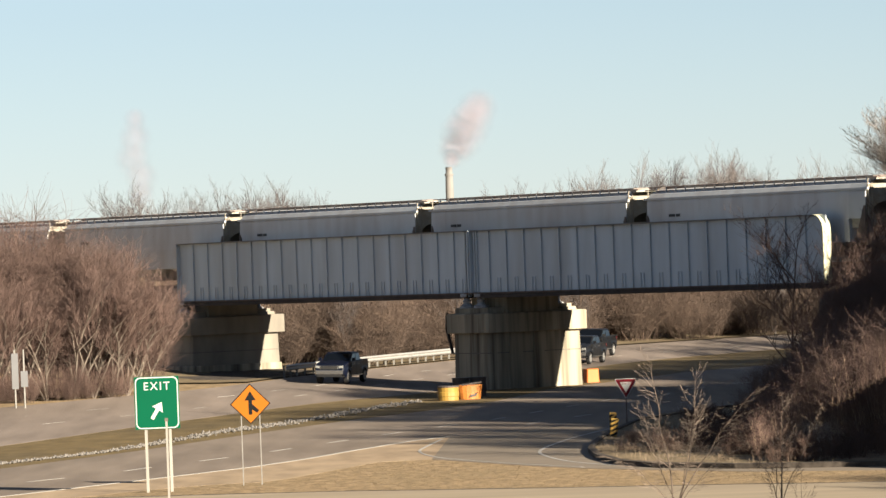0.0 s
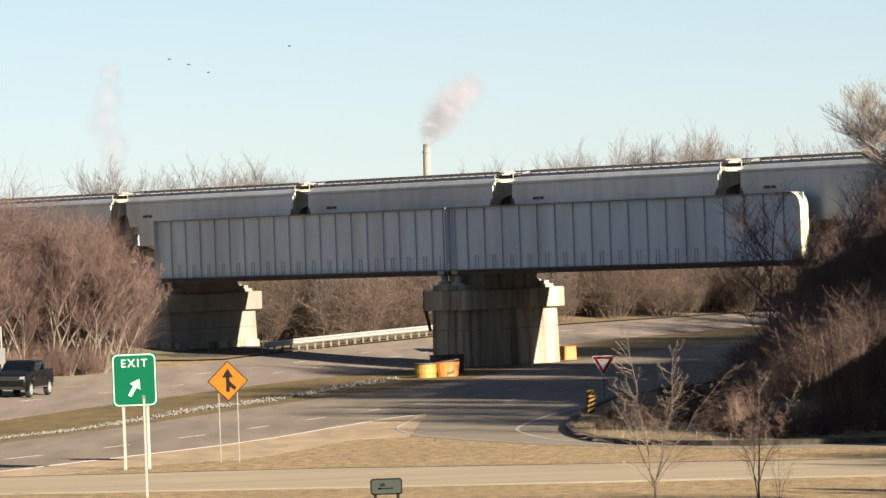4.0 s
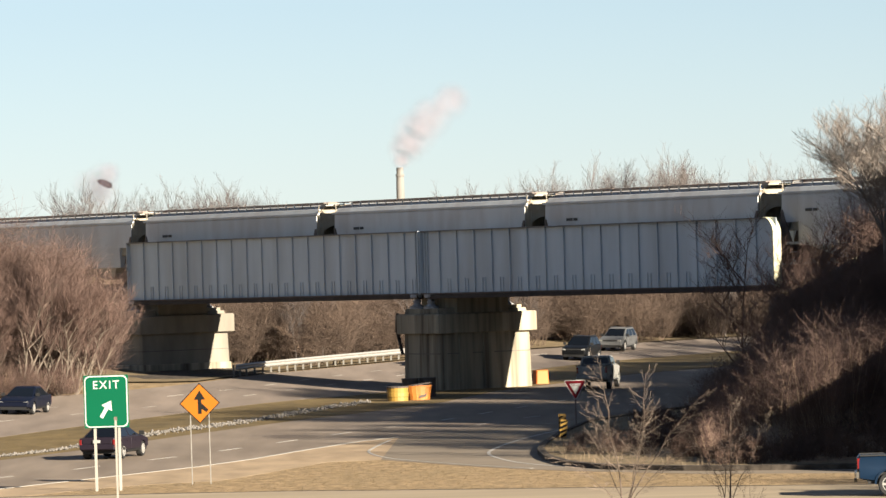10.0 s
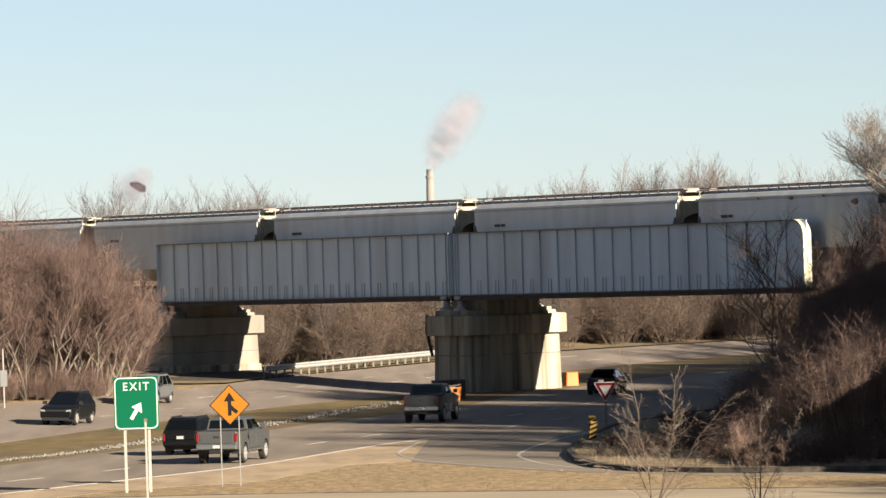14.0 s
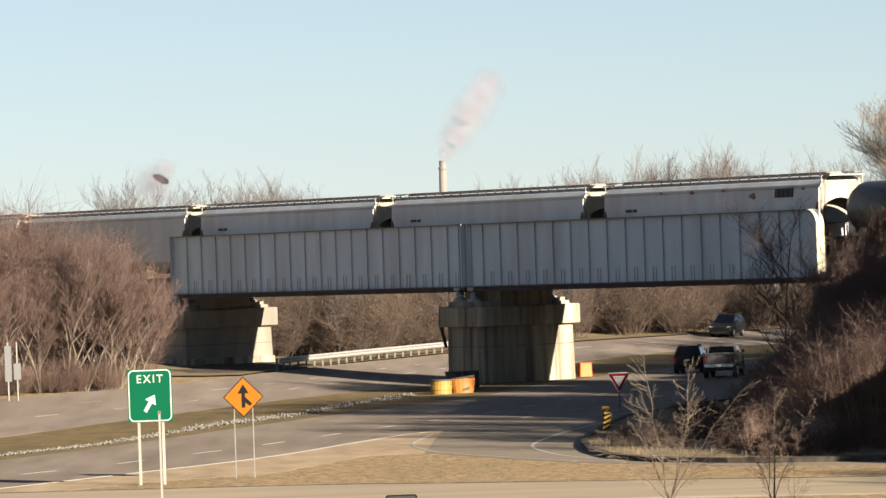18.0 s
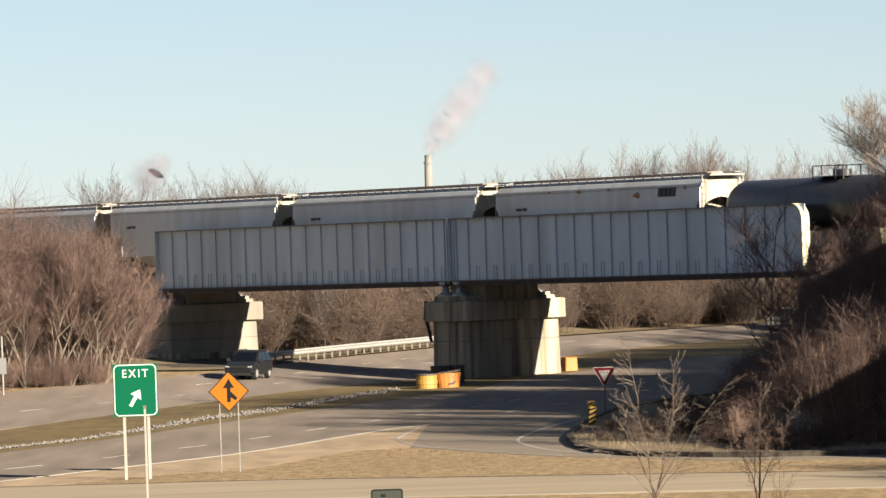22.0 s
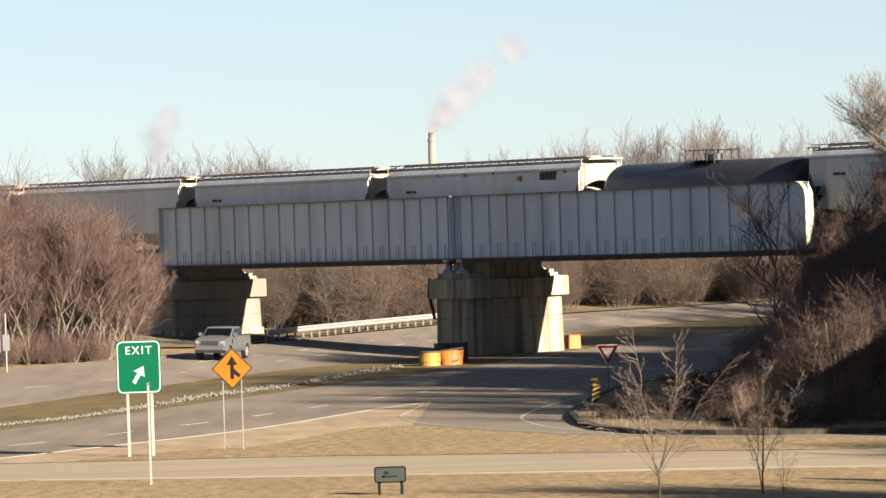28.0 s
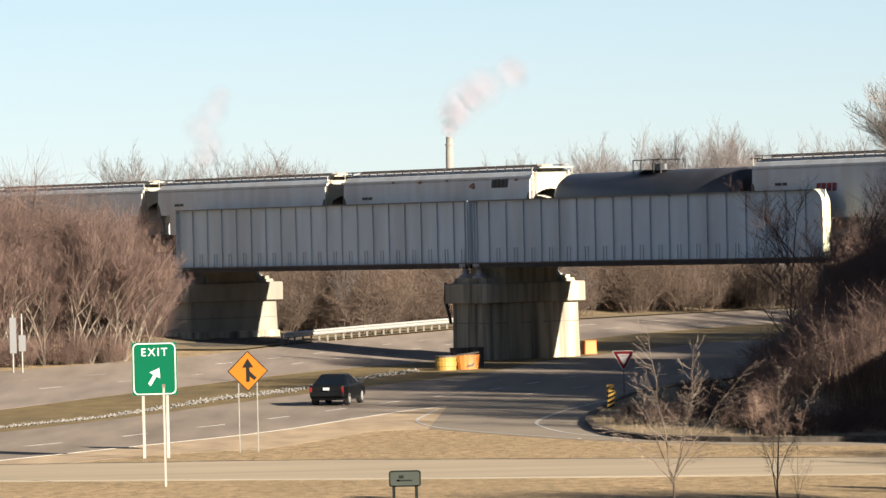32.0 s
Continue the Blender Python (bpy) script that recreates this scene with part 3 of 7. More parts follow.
for i in range(27):
    n = -7.0 + 13.6 * i / 26
    toe = -22.6 - 0.78 * (n - 0.9)
    rows_.append([(k, n, z + 0.03 * math.sin(i * 0.9 + k)) for k, z in
                  ((-38.0, 1.0), (-32.0, 1.0), (-32.0 + (toe + 32.0) * 0.35, 0.95), (-32.0 + (toe + 32.0) * 0.7, 0.84), (toe, TILT + 0.01), (toe + 0.3, 0.4))])
mound.loft(rows_, closed=False, caps=False)
solo("rubble_bank", mound, SOIL, "rubble and soil at the pier's foot, darkened and widened for the bridge's shade", "rubble", BM, kind="structure")
ab = thing("abutment", "dark weathered concrete abutment at the bridge's end", "abutment", BM @ Matrix.Translation((36.6, 0, 0)))
part("seat", Shape().box(-1.8, 1.6, -0.5, 7.2, -0.5, 5.25), CONCRETE, ab)
part("backwall", Shape().box(-0.5, 1.8, 0.0, 7.2, 5.25, 6.75), CONCRETE, ab)
part("wing_wall", Shape().box(1.6, 22, -0.5, 0.1, 3.0, 6.4), CONCRETE, ab)
for n in (0.0, 5.6):
    part("bearing", Shape().extrude([(-1.78, 5.25), (-1.0, 5.25), (-1.05, 5.36), (-1.28, 5.45), (-1.22, 5.58), (-1.55, 5.58), (-1.5, 5.45), (-1.73, 5.36)], n - 0.28, n + 0.28, "y"), EDGE_STEEL, ab, "cast steel bearing shoe")

# ---- signs ----


def text_mesh(body, size):
    cu = bpy.data.curves.new("legend", "FONT")
    cu.body, cu.size, cu.extrude, cu.align_x = body, size, 0.004, "CENTER"
    cu.offset, cu.space_character = size * 0.008, 1.28
    ob = bpy.data.objects.new("legend", cu)
    me = bpy.data.meshes.new_from_object(ob)
    bpy.data.objects.remove(ob)
    return me


def rounded(w, h, r, n=5):
    out = []
    for cx, cz, a0 in ((w / 2 - r, h / 2 - r, 0), (-w / 2 + r, h / 2 - r, 90), (-w / 2 + r, -h / 2 + r, 180), (w / 2 - r, -h / 2 + r, 270)):
        for i in range(n + 1):
            a = radians(a0 + 90 * i / n)
            out.append((cx + r * math.cos(a), cz + r * math.sin(a)))
    return out


def plate(outline, t0, t1):
    return Shape().extrude(outline, t0, t1, "y")


# exit sign: faces -y
ex_sign = thing("exit_sign", "green EXIT sign with white border and arrow on two pale posts", "road sign", pose(-11.3, 218.2, 0, 0, 0, 4))
W, Hh, ZC = 1.68, 2.02, 3.47
panel = part("panel", plate(rounded(W + 0.05, Hh + 0.02, 0.03), 0.0, 0.03), SIGN_GREEN, ex_sign)
panel.location = (0, 0, ZC)
o = part("border", plate(rounded(W - 0.02, Hh - 0.02, 0.2), -0.006, 0.0), SIGN_WHITE, panel)
o = part("field", plate(rounded(W - 0.11, Hh - 0.11, 0.17), -0.011, -0.005), SIGN_GREEN, panel)
o = part("legend", text_mesh("EXIT", 0.44), SIGN_WHITE, panel, "white word EXIT")
o.matrix_basis = pose(0.0, -0.018, 0.50, 90, 0, 0) @ Matrix.Diagonal((0.95, 1, 1, 1))
arrow = [(-0.07, -0.40), (0.07, -0.40), (0.07, 0.02), (0.24, 0.02), (0.0, 0.36), (-0.24, 0.02), (-0.07, 0.02)]
o = part("arrow", plate(arrow, -0.02, -0.01), SIGN_WHITE, panel, "white slanting arrow")
o.matrix_basis = pose(0.0, 0, -0.28, 0, 31, 0)
for x in (-0.46, 0.47):
    part("post", Shape().box(x - 0.055, x + 0.055, 0.04, 0.14, -0.3, ZC + 0.9), WOOD_POST, ex_sign)

# slender marker post before it
mp = thing("marker_post", "slender pale weathered post with a dark cap", "post", pose(-9.84, 195.9, 0))
part("pole", Shape().box(-0.036, 0.036, -0.03, 0.03, -0.3, 3.45), WOOD_POST, mp)
part("cap", Shape().box(-0.055, 0.055, -0.04, 0.04, 3.45, 3.56), STEEL_DARK, mp)

ms = thing("merge_sign", "amber diamond merge sign with black arrow on two steel posts", "road sign", pose(-7.8, 221.4, 0, 0, 0, 6))
q = 0.80
panel = part("panel", plate([(0, -q), (q, 0), (0, q), (-q, 0)], 0, 0.02), SIGN_BLACK, ms)
panel.location = (0, 0, 3.20)
part("field", plate([(0, -q + 0.05), (q - 0.05, 0), (0, q - 0.05), (-q + 0.05, 0)], -0.008, 0.0), SIGN_ORANGE, panel)
part("arrow", plate([(-0.07, -0.42), (0.07, -0.42), (0.07, -0.22), (0.26, -0.36), (0.34, -0.26), (0.07, 0.0), (0.07, 0.14), (0.22, 0.14), (0.0, 0.5), (-0.22, 0.14), (-0.07, 0.14)], -0.016, -0.007), SIGN_BLACK, panel, "black merging arrow")
for x in (-0.37, 0.36):
    part("post", Shape().box(x - 0.02, x + 0.02, 0.03, 0.07, -0.3, 2.95), POST_DIM, ms)

om = thing("object_marker", "yellow and black striped object marker at the kerb", "road sign", pose(7.37, 254.2, 0, 0, 7, 4))
panel = part("panel", Shape().box(-0.16, 0.16, 0.0, 0.015, 0.1, 1.0), SIGN_YELLOW, om)
for i in range(4):
    z = 0.16 + 0.22 * i
    part("stripe", plate([(-0.155, z - 0.05), (0.155, z + 0.13), (0.155, min(0.995, z + 0.24)), (-0.155, z + 0.06)], -0.008, 0.0), SIGN_BLACK, panel)
part("post", Shape().box(-0.03, 0.03, 0.017, 0.06, -0.3, 1.0), POST_DIM, om)

ys_ = thing("yield_sign", "red and white triangular yield sign on a post", "road sign", pose(8.65, 274.0, 0, 0, 0, 3))
panel = part("panel", plate([(-0.54, 0.36), (-0.5, 0.42), (0.5, 0.42), (0.54, 0.36), (0.05, -0.52), (-0.05, -0.52)], 0, 0.02), SIGN_WHITE, ys_)
panel.location = (0, 0, 1.80)
part("field", plate([(-0.5, 0.36), (-0.47, 0.39), (0.47, 0.39), (0.5, 0.36), (0.035, -0.47), (-0.035, -0.47)], -0.008, 0.0), SIGN_RED, panel)
part("centre", plate([(-0.29, 0.25), (0.29, 0.25), (0.0, -0.27)], -0.016, -0.007), SIGN_WHITE, panel)
o = part("legend", text_mesh("YIELD", 0.13), SIGN_RED, panel, "red word YIELD")
o.matrix_basis = pose(0, -0.02, 0.13, 90, 0, 0)
part("post", Shape().box(-0.03, 0.03, 0.03, 0.08, -0.3, 2.15), STEEL_DARK, ys_)

hz = thing("hazard_marker", "yellow and black striped hazard marker post at the kerb", "road sign", pose(7.55, 259.5, 0, 0, 0, 0))
panel = part("panel", plate(rounded(0.34, 0.92, 0.03), 0, 0.02), YELLOW, hz)
panel.location = (0, 0, 0.62)
for i in range(4):
    z = -0.36 + i * 0.22
    part("stripe", plate([(-0.16, z - 0.1), (0.16, z + 0.12), (0.16, z + 0.22), (-0.16, z)] if i < 3 else [(-0.16, z - 0.1), (0.12, z + 0.1), (-0.16, z + 0.02)], -0.008, 0.0), SIGN_BLACK, panel)
part("post", Shape().box(-0.03, 0.03, 0.03, 0.07, -0.2, 0.7), ALU, hz)

bd = thing("notice_board", "grey roadside notice board in a dark frame on two legs", "sign", pose(-1.43, 184.0, 0))
part("frame", plate(rounded(1.05, 0.54, 0.1), 0.0, 0.06), BOARD_POST, bd).location = (0, 0, 0.66)
part("face", plate(rounded(0.95, 0.44, 0.07), -0.012, 0.0), BOARD_GREY, bd).location = (0, 0, 0.66)
for x, z, w, h in ((-0.12, 0.72, 0.16, 0.1), (-0.02, 0.60, 0.5, 0.05), (-0.22, 0.60, 0.1, 0.06)):
    part("lettering_bar", plate([(x - w / 2, z - h / 2), (x + w / 2, z - h / 2), (x + w / 2, z + h / 2), (x - w / 2, z + h / 2)], -0.018, -0.011), BOARD_POST, bd)
for x in (-0.37, 0.37):
    part("leg", Shape().box(x - 0.05, x + 0.05, 0.0, 0.09, -0.3, 0.45), BOARD_POST, bd)

# ---- trees ----


def tree_meshes(seed, h, spread, depth=4, trunk=0.12, kids=(5, 5, 5, 4), start=0.25, up=0.55, twig=0.012, lean=0.0, stems=1, fan=0.4, wob=0.12, bole=0.0):
    """Trunk with limbs, and twigs, of a bare tree h metres high."""
    rnd = random.Random(seed)
    wood, twigs = Shape(), Shape()

    def limb(p, d, length, r, level):
        n = 4 if level == 0 else 3 if level < 3 else 2
        pts = [p]
        dd = d.copy()
        for i in range(n):
            dd = (dd + Vector((rnd.gauss(0, wob), rnd.gauss(0, wob), 0.06 * up + rnd.gauss(0, wob * 0.5)))).normalized()
            pts.append(pts[-1] + dd * (length / n))
        tgt = wood if level < 2 else twigs
        for i in range(n):
            ra, rb = r * (1 - 0.75 * i / n), r * (1 - 0.75 * (i + 1) / n)
            tgt.tube(pts[i], pts[i + 1], max(ra, twig), max(rb, twig * 0.8), 6 if level == 0 else 3, False)
        if level >= depth:
            return
        c = kids[min(level, len(kids) - 1)]
        for j in range(c):
            f = start + (1 - start) * (j + rnd.random()) / c if level == 0 else 0.2 + 0.8 * (j + rnd.random()) / c
            i = min(int(f * n), n - 1)
            q = pts[i].lerp(pts[i + 1], f * n - i)
            a = rnd.uniform(0, 6.283)
            out = Vector((math.cos(a), math.sin(a), rnd.uniform(0.1, 0.9) * up * 2)).normalized()
            dn = (dd * (0.55 if level == 0 else 0.8) + out * spread).normalized()
            limb(q, dn, length * rnd.uniform(0.42, 0.62) * (1.0 - 0.35 * (f if level == 0 else 0)), r * 0.5, level + 1)
    if bole:
        wood.tube((0, 0, -0.3), (0, 0, bole * 0.5), trunk * 1.9, trunk * 1.5, 8, False)
        wood.tube((0, 0, bole * 0.5), (0, 0, bole + 0.15), trunk * 1.5, trunk * 1.3, 8, False)
    for i_ in range(stems):
        a_ = 6.283 * i_ / stems + rnd.uniform(-0.4, 0.4)
        f_ = fan * rnd.uniform(0.5, 1.1) if stems > 1 else 0.0
        limb(Vector((0, 0, bole - 0.2)), Vector((lean + f_ * math.cos(a_), f_ * math.sin(a_), 1)).normalized(), h * 0.78 * (rnd.uniform(0.75, 1.0) if stems > 1 else 1.0), trunk, 0)
    return wood.data("trunk"), twigs.data("crown")


def plant(meshes, x, y, z, rz, sc, label, mats, name="bare_tree", group="bare trees", category="tree", tilt=0):
    x, y, z, f = stand(x, y) if z is None else (x, y, z, 1.0)
    sc *= f
    t = thing(name, label, category, pose(x, y, z, tilt, 0, rz) @ Matrix.Diagonal((sc, sc, sc, 1)), group)
    part("trunk", meshes[0], mats[0], t)
    part("crown", meshes[1], mats[1], t)
    return t


def shrub_mesh(seed, h, r, stems, twigs_per, twig=0.016, bare=0.2, stem=0.026):
    """Many slender stems fanning from the foot, with side twigs."""
    rnd = random.Random(seed)
    s, tw = Shape(), Shape()
    for i in range(stems):
        a, q = rnd.uniform(0, 6.283), math.sqrt(rnd.random()) * r * 0.45
        p = Vector((q * math.cos(a), q * math.sin(a), -0.2))
        sp = 0.75 if bare < 0.3 else 0.42
        d = Vector((math.cos(a) * rnd.uniform(0, sp), math.sin(a) * rnd.uniform(0, sp), 1)).normalized()
        ln = h * rnd.uniform(0.55, 1.0)
        pts = [p]
        for j in range(4):
            d = (d + Vector((rnd.gauss(0, 0.27 * sp), rnd.gauss(0, 0.27 * sp), 0.08))).normalized()
            pts.append(pts[-1] + d * (ln / 4))
        for j in range(4):
            s.tube(pts[j], pts[j + 1], stem * (1 - j * 0.2), stem * (0.8 - j * 0.2), 3, False)
        for j in range(twigs_per):
            f = rnd.uniform(bare, 1.0) * 3.999
            b = pts[int(f)].lerp(pts[int(f) + 1], f - int(f))
            e = Vector((rnd.gauss(0, 0.7), rnd.gauss(0, 0.7), rnd.uniform(-0.1, 0.9))).normalized()
            ll = rnd.uniform(0.5, 1.5) * h / 6
            m = b + e * ll * 0.5 + Vector((rnd.gauss(0, 0.05), rnd.gauss(0, 0.05), 0.06))
            tw.tube(b, m, twig, twig, 3, False)
            tw.tube(m, m + (e + Vector((rnd.gauss(0, 0.35), rnd.gauss(0, 0.35), 0.2))).normalized() * ll * 0.6, twig, twig * 0.6, 3, False)
    return s.data("stems"), tw.data("twigs")


def plant_shrub(meshes, x, y, z, rz, sc, label, mats, group):
    x, y, z, f = stand(x, y) if z is None else (x, y, z, 1.0)
    sc *= f
    t = thing({"roadside brush": "roadside_shrub", "thicket shrubs": "thicket_shrub", "bank stalks": "dead_stalks", "low brush": "low_shrub"}.get(group, "bank_shrub"), label, "shrub", pose(x, y, z, 0, 0, rz) @ Matrix.Diagonal((sc, sc, sc, 1)), group)
    for part_name, me, m_ in (("stem_clump", meshes[0], mats[0]), ("twig_crown", meshes[1], mats[1])):
        ob = part(part_name, me, m_, t)
        if group in ("bank stalks", "low brush"):
            tagged(ob, kind="stuff")


rnd = random.Random(5)
FAR_TREES = [tree_meshes(s_, 11, 0.62, 4, 0.085, (9, 5, 5, 3), 0.3, 0.55, 0.007, 0.0, st_, 0.2, 0.10) for s_, st_ in ((1, 1), (2, 2), (3, 1), (4, 3), (5, 2))]
WISP = [shrub_mesh(s_, 6.5, 2.0, 16, 34, 0.0075, 0.4, 0.02) for s_ in (71, 72)]
BRUSH = [shrub_mesh(s_, 6.5, 2.6, 36, 80, 0.0055, 0.15, 0.019) for s_ in (61, 62, 63)]
SHRUBS = [shrub_mesh(s_, 6.5, 2.6, 26, 62, 0.0075) for s_ in (11, 12, 13)]
THICKET = [shrub_mesh(s_, 9.0, 4.2, 38, 170, 0.0052, 0.30) for s_ in (15, 16, 17)]


def by_bridge(x, y):
    """True where a plant of the level plan would stand under or before the bridge."""
    X, Y = banked(x, y)[:2]
    return (X - BX) * NX + (Y - BY) * NY < 9.5


# woods behind the far road: groups of taller trees along the skyline
for x0, x1, count, size in ((-60, -38, 10, 0.62), (-37, -31, 2, 0.75), (-31, -26, 4, 1.09), (-25, -10, 20, 1.04), (-10, 4, 6, 0.68), (4, 10, 7, 1.0), (10, 13, 3, 0.95),
                            (13, 24, 15, 1.14), (24, 33, 12, 1.15), (33, 37, 5, 1.12), (37, 52, 8, 1.1)):
    for i in range(int(count * 2.0)):
        q = rnd.uniform(0.95, 1.12)
        x, y = rnd.uniform(x0, x1) * q, 540 * q
        plant(rnd.choice(FAR_TREES), x, y, None, rnd.uniform(0, 360), size * rnd.uniform(0.66, 0.98), "tall bare deciduous tree of the roadside wood", (TWIG_FAR, TWIG_FAR))
for i in range(26):
    x = rnd.uniform(-12, 42)
    y = 485 + rnd.uniform(0, 18) + max(0, x) * 0.5
    plant(rnd.choice(FAR_TREES), x, y, None, rnd.uniform(0, 360), rnd.uniform(0.55, 0.75), "bare tree at the wood's edge behind the road", (TWIG_PALE, TWIG_FAR))
for i in range(150):
    y = 388 + 110 * rnd.random()
    x = x_at(FAR_FAR, min(y, 488)) - 4 - abs(rnd.gauss(0, 9))
    if y > 484:
        x = rnd.uniform(-25, 48)
        y = 480 + 30 * rnd.random() + max(0, x) * 0.55
    if by_bridge(x, y):
        continue
    plant_shrub(rnd.choice(SHRUBS), x, y, None, rnd.uniform(0, 360), rnd.uniform(0.75, 1.2), "dense leafless tan-brown roadside shrub", (TWIG_TAN, TWIG_TAN), "roadside brush")
for i in range(34):
    y = 392 + 95 * rnd.random()
    x = x_at(FAR_FAR, y) - rnd.uniform(2.5, 7)
    if i > 14:
        x = rnd.uniform(-6, 42)
        y = 476 + 8 * rnd.random() + max(0, x) * 0.55
    if by_bridge(x, y):
        continue
    plant(rnd.choice(FAR_TREES), x, y, None, rnd.uniform(0, 360), rnd.uniform(0.45, 0.68), "slender pale-barked bare tree before the brush", (BARK, TWIG_FAR))

for i in range(46):
    x = rnd.uniform(6, 46)
    y = 449 + (x - 10.9) * 1.2 + rnd.uniform(3.5, 16)
    plant_shrub(rnd.choice(SHRUBS), x, y, None, rnd.uniform(0, 360), rnd.uniform(0.4, 0.8), "dense leafless tan-brown roadside shrub", (TWIG_TAN, TWIG_TAN), "roadside brush")

# thicket before the bridge's far end
for i in range(26):
    u = (i + rnd.random()) / 26
    x, y = -20.3 - 18 * u + rnd.uniform(-0.6, 0.6), 360.5 - 14 * u + rnd.uniform(0, 3.5)
    tall = 0.74 + 0.42 * step(0.0, 0.28, u) + 0.12 * math.sin(u * 17)
    plant_shrub(rnd.choice(THICKET), x, y, None, rnd.uniform(0, 360), tall * rnd.uniform(0.85, 1.08), "tall reddish-brown leafless thicket shrub", (TWIG_TAN, TWIG), "thicket shrubs")
for i in range(44):
    u = rnd.random()
    x, y = -20.4 - 17 * u, 356.2 - 15 * u + rnd.uniform(-0.8, 1.6)
    plant_shrub(rnd.choice(BRUSH), x, y, None, rnd.uniform(0, 360), rnd.uniform(0.16, 0.42), "low tan brush and dead grass at the thicket's foot", (TWIG_TAN, TWIG), "low brush")
LEAN = tree_meshes(51, 8.8, 0.75, 4, 0.07, (10, 7, 6, 4), 0.3, 0.6, 0.0065, 0.1, 5, 0.42)
for x, y, a, sc in ((-19.5, 358.2, 130, 0.74), (-20.4, 357.5, 10, 0.86), (-21.4, 356.5, -25, 1.0), (-22.4, 355.6, 95, 0.9), (-23.6, 355.0, 40, 1.08), (-25.2, 353.6, 210, 0.95), (-26.8, 352.6, 160, 1.0),
                    (-28.6, 351.4, 20, 0.9), (-30.5, 350.0, -70, 1.05), (-32.4, 348.6, 120, 0.92), (-34.2, 347.2, 60, 0.98)):
    plant(LEAN, x, y, None, a, sc, "many-stemmed bare tree leaning from the thicket", (STEM_PALE, TWIG), group="thicket trees")

# brush on the right bank, low at the kerb and taller up the slope


def brush_top(x, y):
    """How high the brush reaches: low over the kerb, rising towards the railway."""
    u = (x - 1.0) / y
    for (a, za), (b, zb) in zip(BRUSH_LINE, BRUSH_LINE[1:]):
        if u < b:
            return za + (zb - za) * max(0.0, u - a) / (b - a)
    return BRUSH_LINE[-1][1]


# dark shrubs added where the pier's left part lies in shadow
for x, y, sc in ((-18.9, 381.4, 0.42), (-18.2, 380.6, 0.36), (-17.6, 380.2, 0.3), (-17.0, 379.4, 0.2), (-19.6, 380.4, 0.5), (-16.5, 378.9, 0.12)):
    plant_shrub(BRUSH[int(-x * 10) % 3], x, y, TILT + 0.1, x * 90, sc, "dim brown brush added in place of the shadow on the bridge pier", (BRAMBLE, BRAMBLE), "thicket shrubs")
BRUSH_LINE = [(0.046, 1.0), (0.0525, 2.1), (0.0565, 2.9), (0.061, 4.0), (0.066, 6.5), (0.076, 7.5)]
BANK = [(12, 219), (11, 240), (13.6, 270), (19.5, 300), (27, 330)]
for i in range(120):
    y = 221 + 95 * rnd.random()
    d = 0.6 + 12 * rnd.random() ** 0.8
    x = x_at(BANK, y) + d
    sc = 0.26 + 0.04 * d + 0.1 * rnd.random() + (0.08 if y > 260 else 0)
    sc = min(sc, (rnd.uniform(3.6, 5.8) + (1.2 if x / y > 0.076 else 0) - height(x, y)) / 6.5)
    sc = min(sc, (brush_top(x, y) * rnd.uniform(0.8, 1.0) - height(x, y)) / 6.5)
    if sc < 0.13:
        continue
    kind, turn = rnd.choice(BRUSH), rnd.uniform(0, 360)
    if i % 5 < 3:
        plant_shrub(kind, x, y, height(x, y), turn, sc, "dark leafless brush on the shaded bank", (TWIG_DARK, TWIG_DARK), "bank brush")
for i, (x, y, sc) in enumerate(((15.6, 229, 0.5), (17.6, 226, 0.62), (18.4, 231, 0.7), (16.6, 235, 0.6), (14.0, 232, 0.42), (19.4, 238, 0.72), (17.2, 245, 0.66), (15.0, 252, 0.5), (13.4, 240, 0.42))):
    plant_shrub(WISP[i % 2], x, y, height(x, y), x * 50, sc, "straggly straw-coloured bare shrub on the bank", (STRAW, TWIG), "bank brush")

for i in range(48):
    y = 225 + 62 * rnd.random()
    d = 0.6 + 7 * rnd.random()
    x = x_at(BANK, y) + d
    sc = min(rnd.uniform(0.42, 0.62) + 0.02 * d, (brush_top(x, y) - height(x, y)) / 6.5)
    if sc < 0.13:
        continue
    plant_shrub(WISP[i % 2], x, y, height(x, y), rnd.uniform(0, 360), sc, "tall straw-coloured dead stalks on the shaded bank", (STRAW, STRAW), "bank stalks")
LOW = [shrub_mesh(s_, 1.35, 1.5, 26, 16, 0.0075, 0.1, 0.011) for s_ in (75, 76, 77)]
for i in range(110):
    if i < 52:
        x = rnd.uniform(11.6, 23)
        y = 221.0 + rnd.uniform(0, 7) + (5 if x < 13 else 0)
        sc = rnd.uniform(0.6, 1.15)
    else:
        y = rnd.uniform(232, 288)
        xk, xb = x_at(KERB[::-1], y), x_at(BANK, y)
        x = xk + 1.0 + (xb + 1.5 - xk - 1.0) * rnd.random() ** 0.6
        sc = rnd.uniform(0.35, 0.9) * (0.55 + 0.45 * step(1, 4, x - xk))
    plant_shrub(LOW[i % 3], x, y, height(x, y) + 0.1, rnd.uniform(0, 360), sc, "low russet bramble behind the kerb", (BRAMBLE, BRAMBLE), "low brush")

for x, y, sc in ((15.9, 227, 0.62), (16.5, 228, 0.7), (17.3, 227, 0.6), (18.4, 228, 0.66), (14.6, 229, 0.5)):
    plant_shrub(WISP[int(x * 10) % 2], x, y, height(x, y), x * 130, sc, "pale upright bare shrub at the foot of the bank", (STRAW, STRAW), "bank stalks")

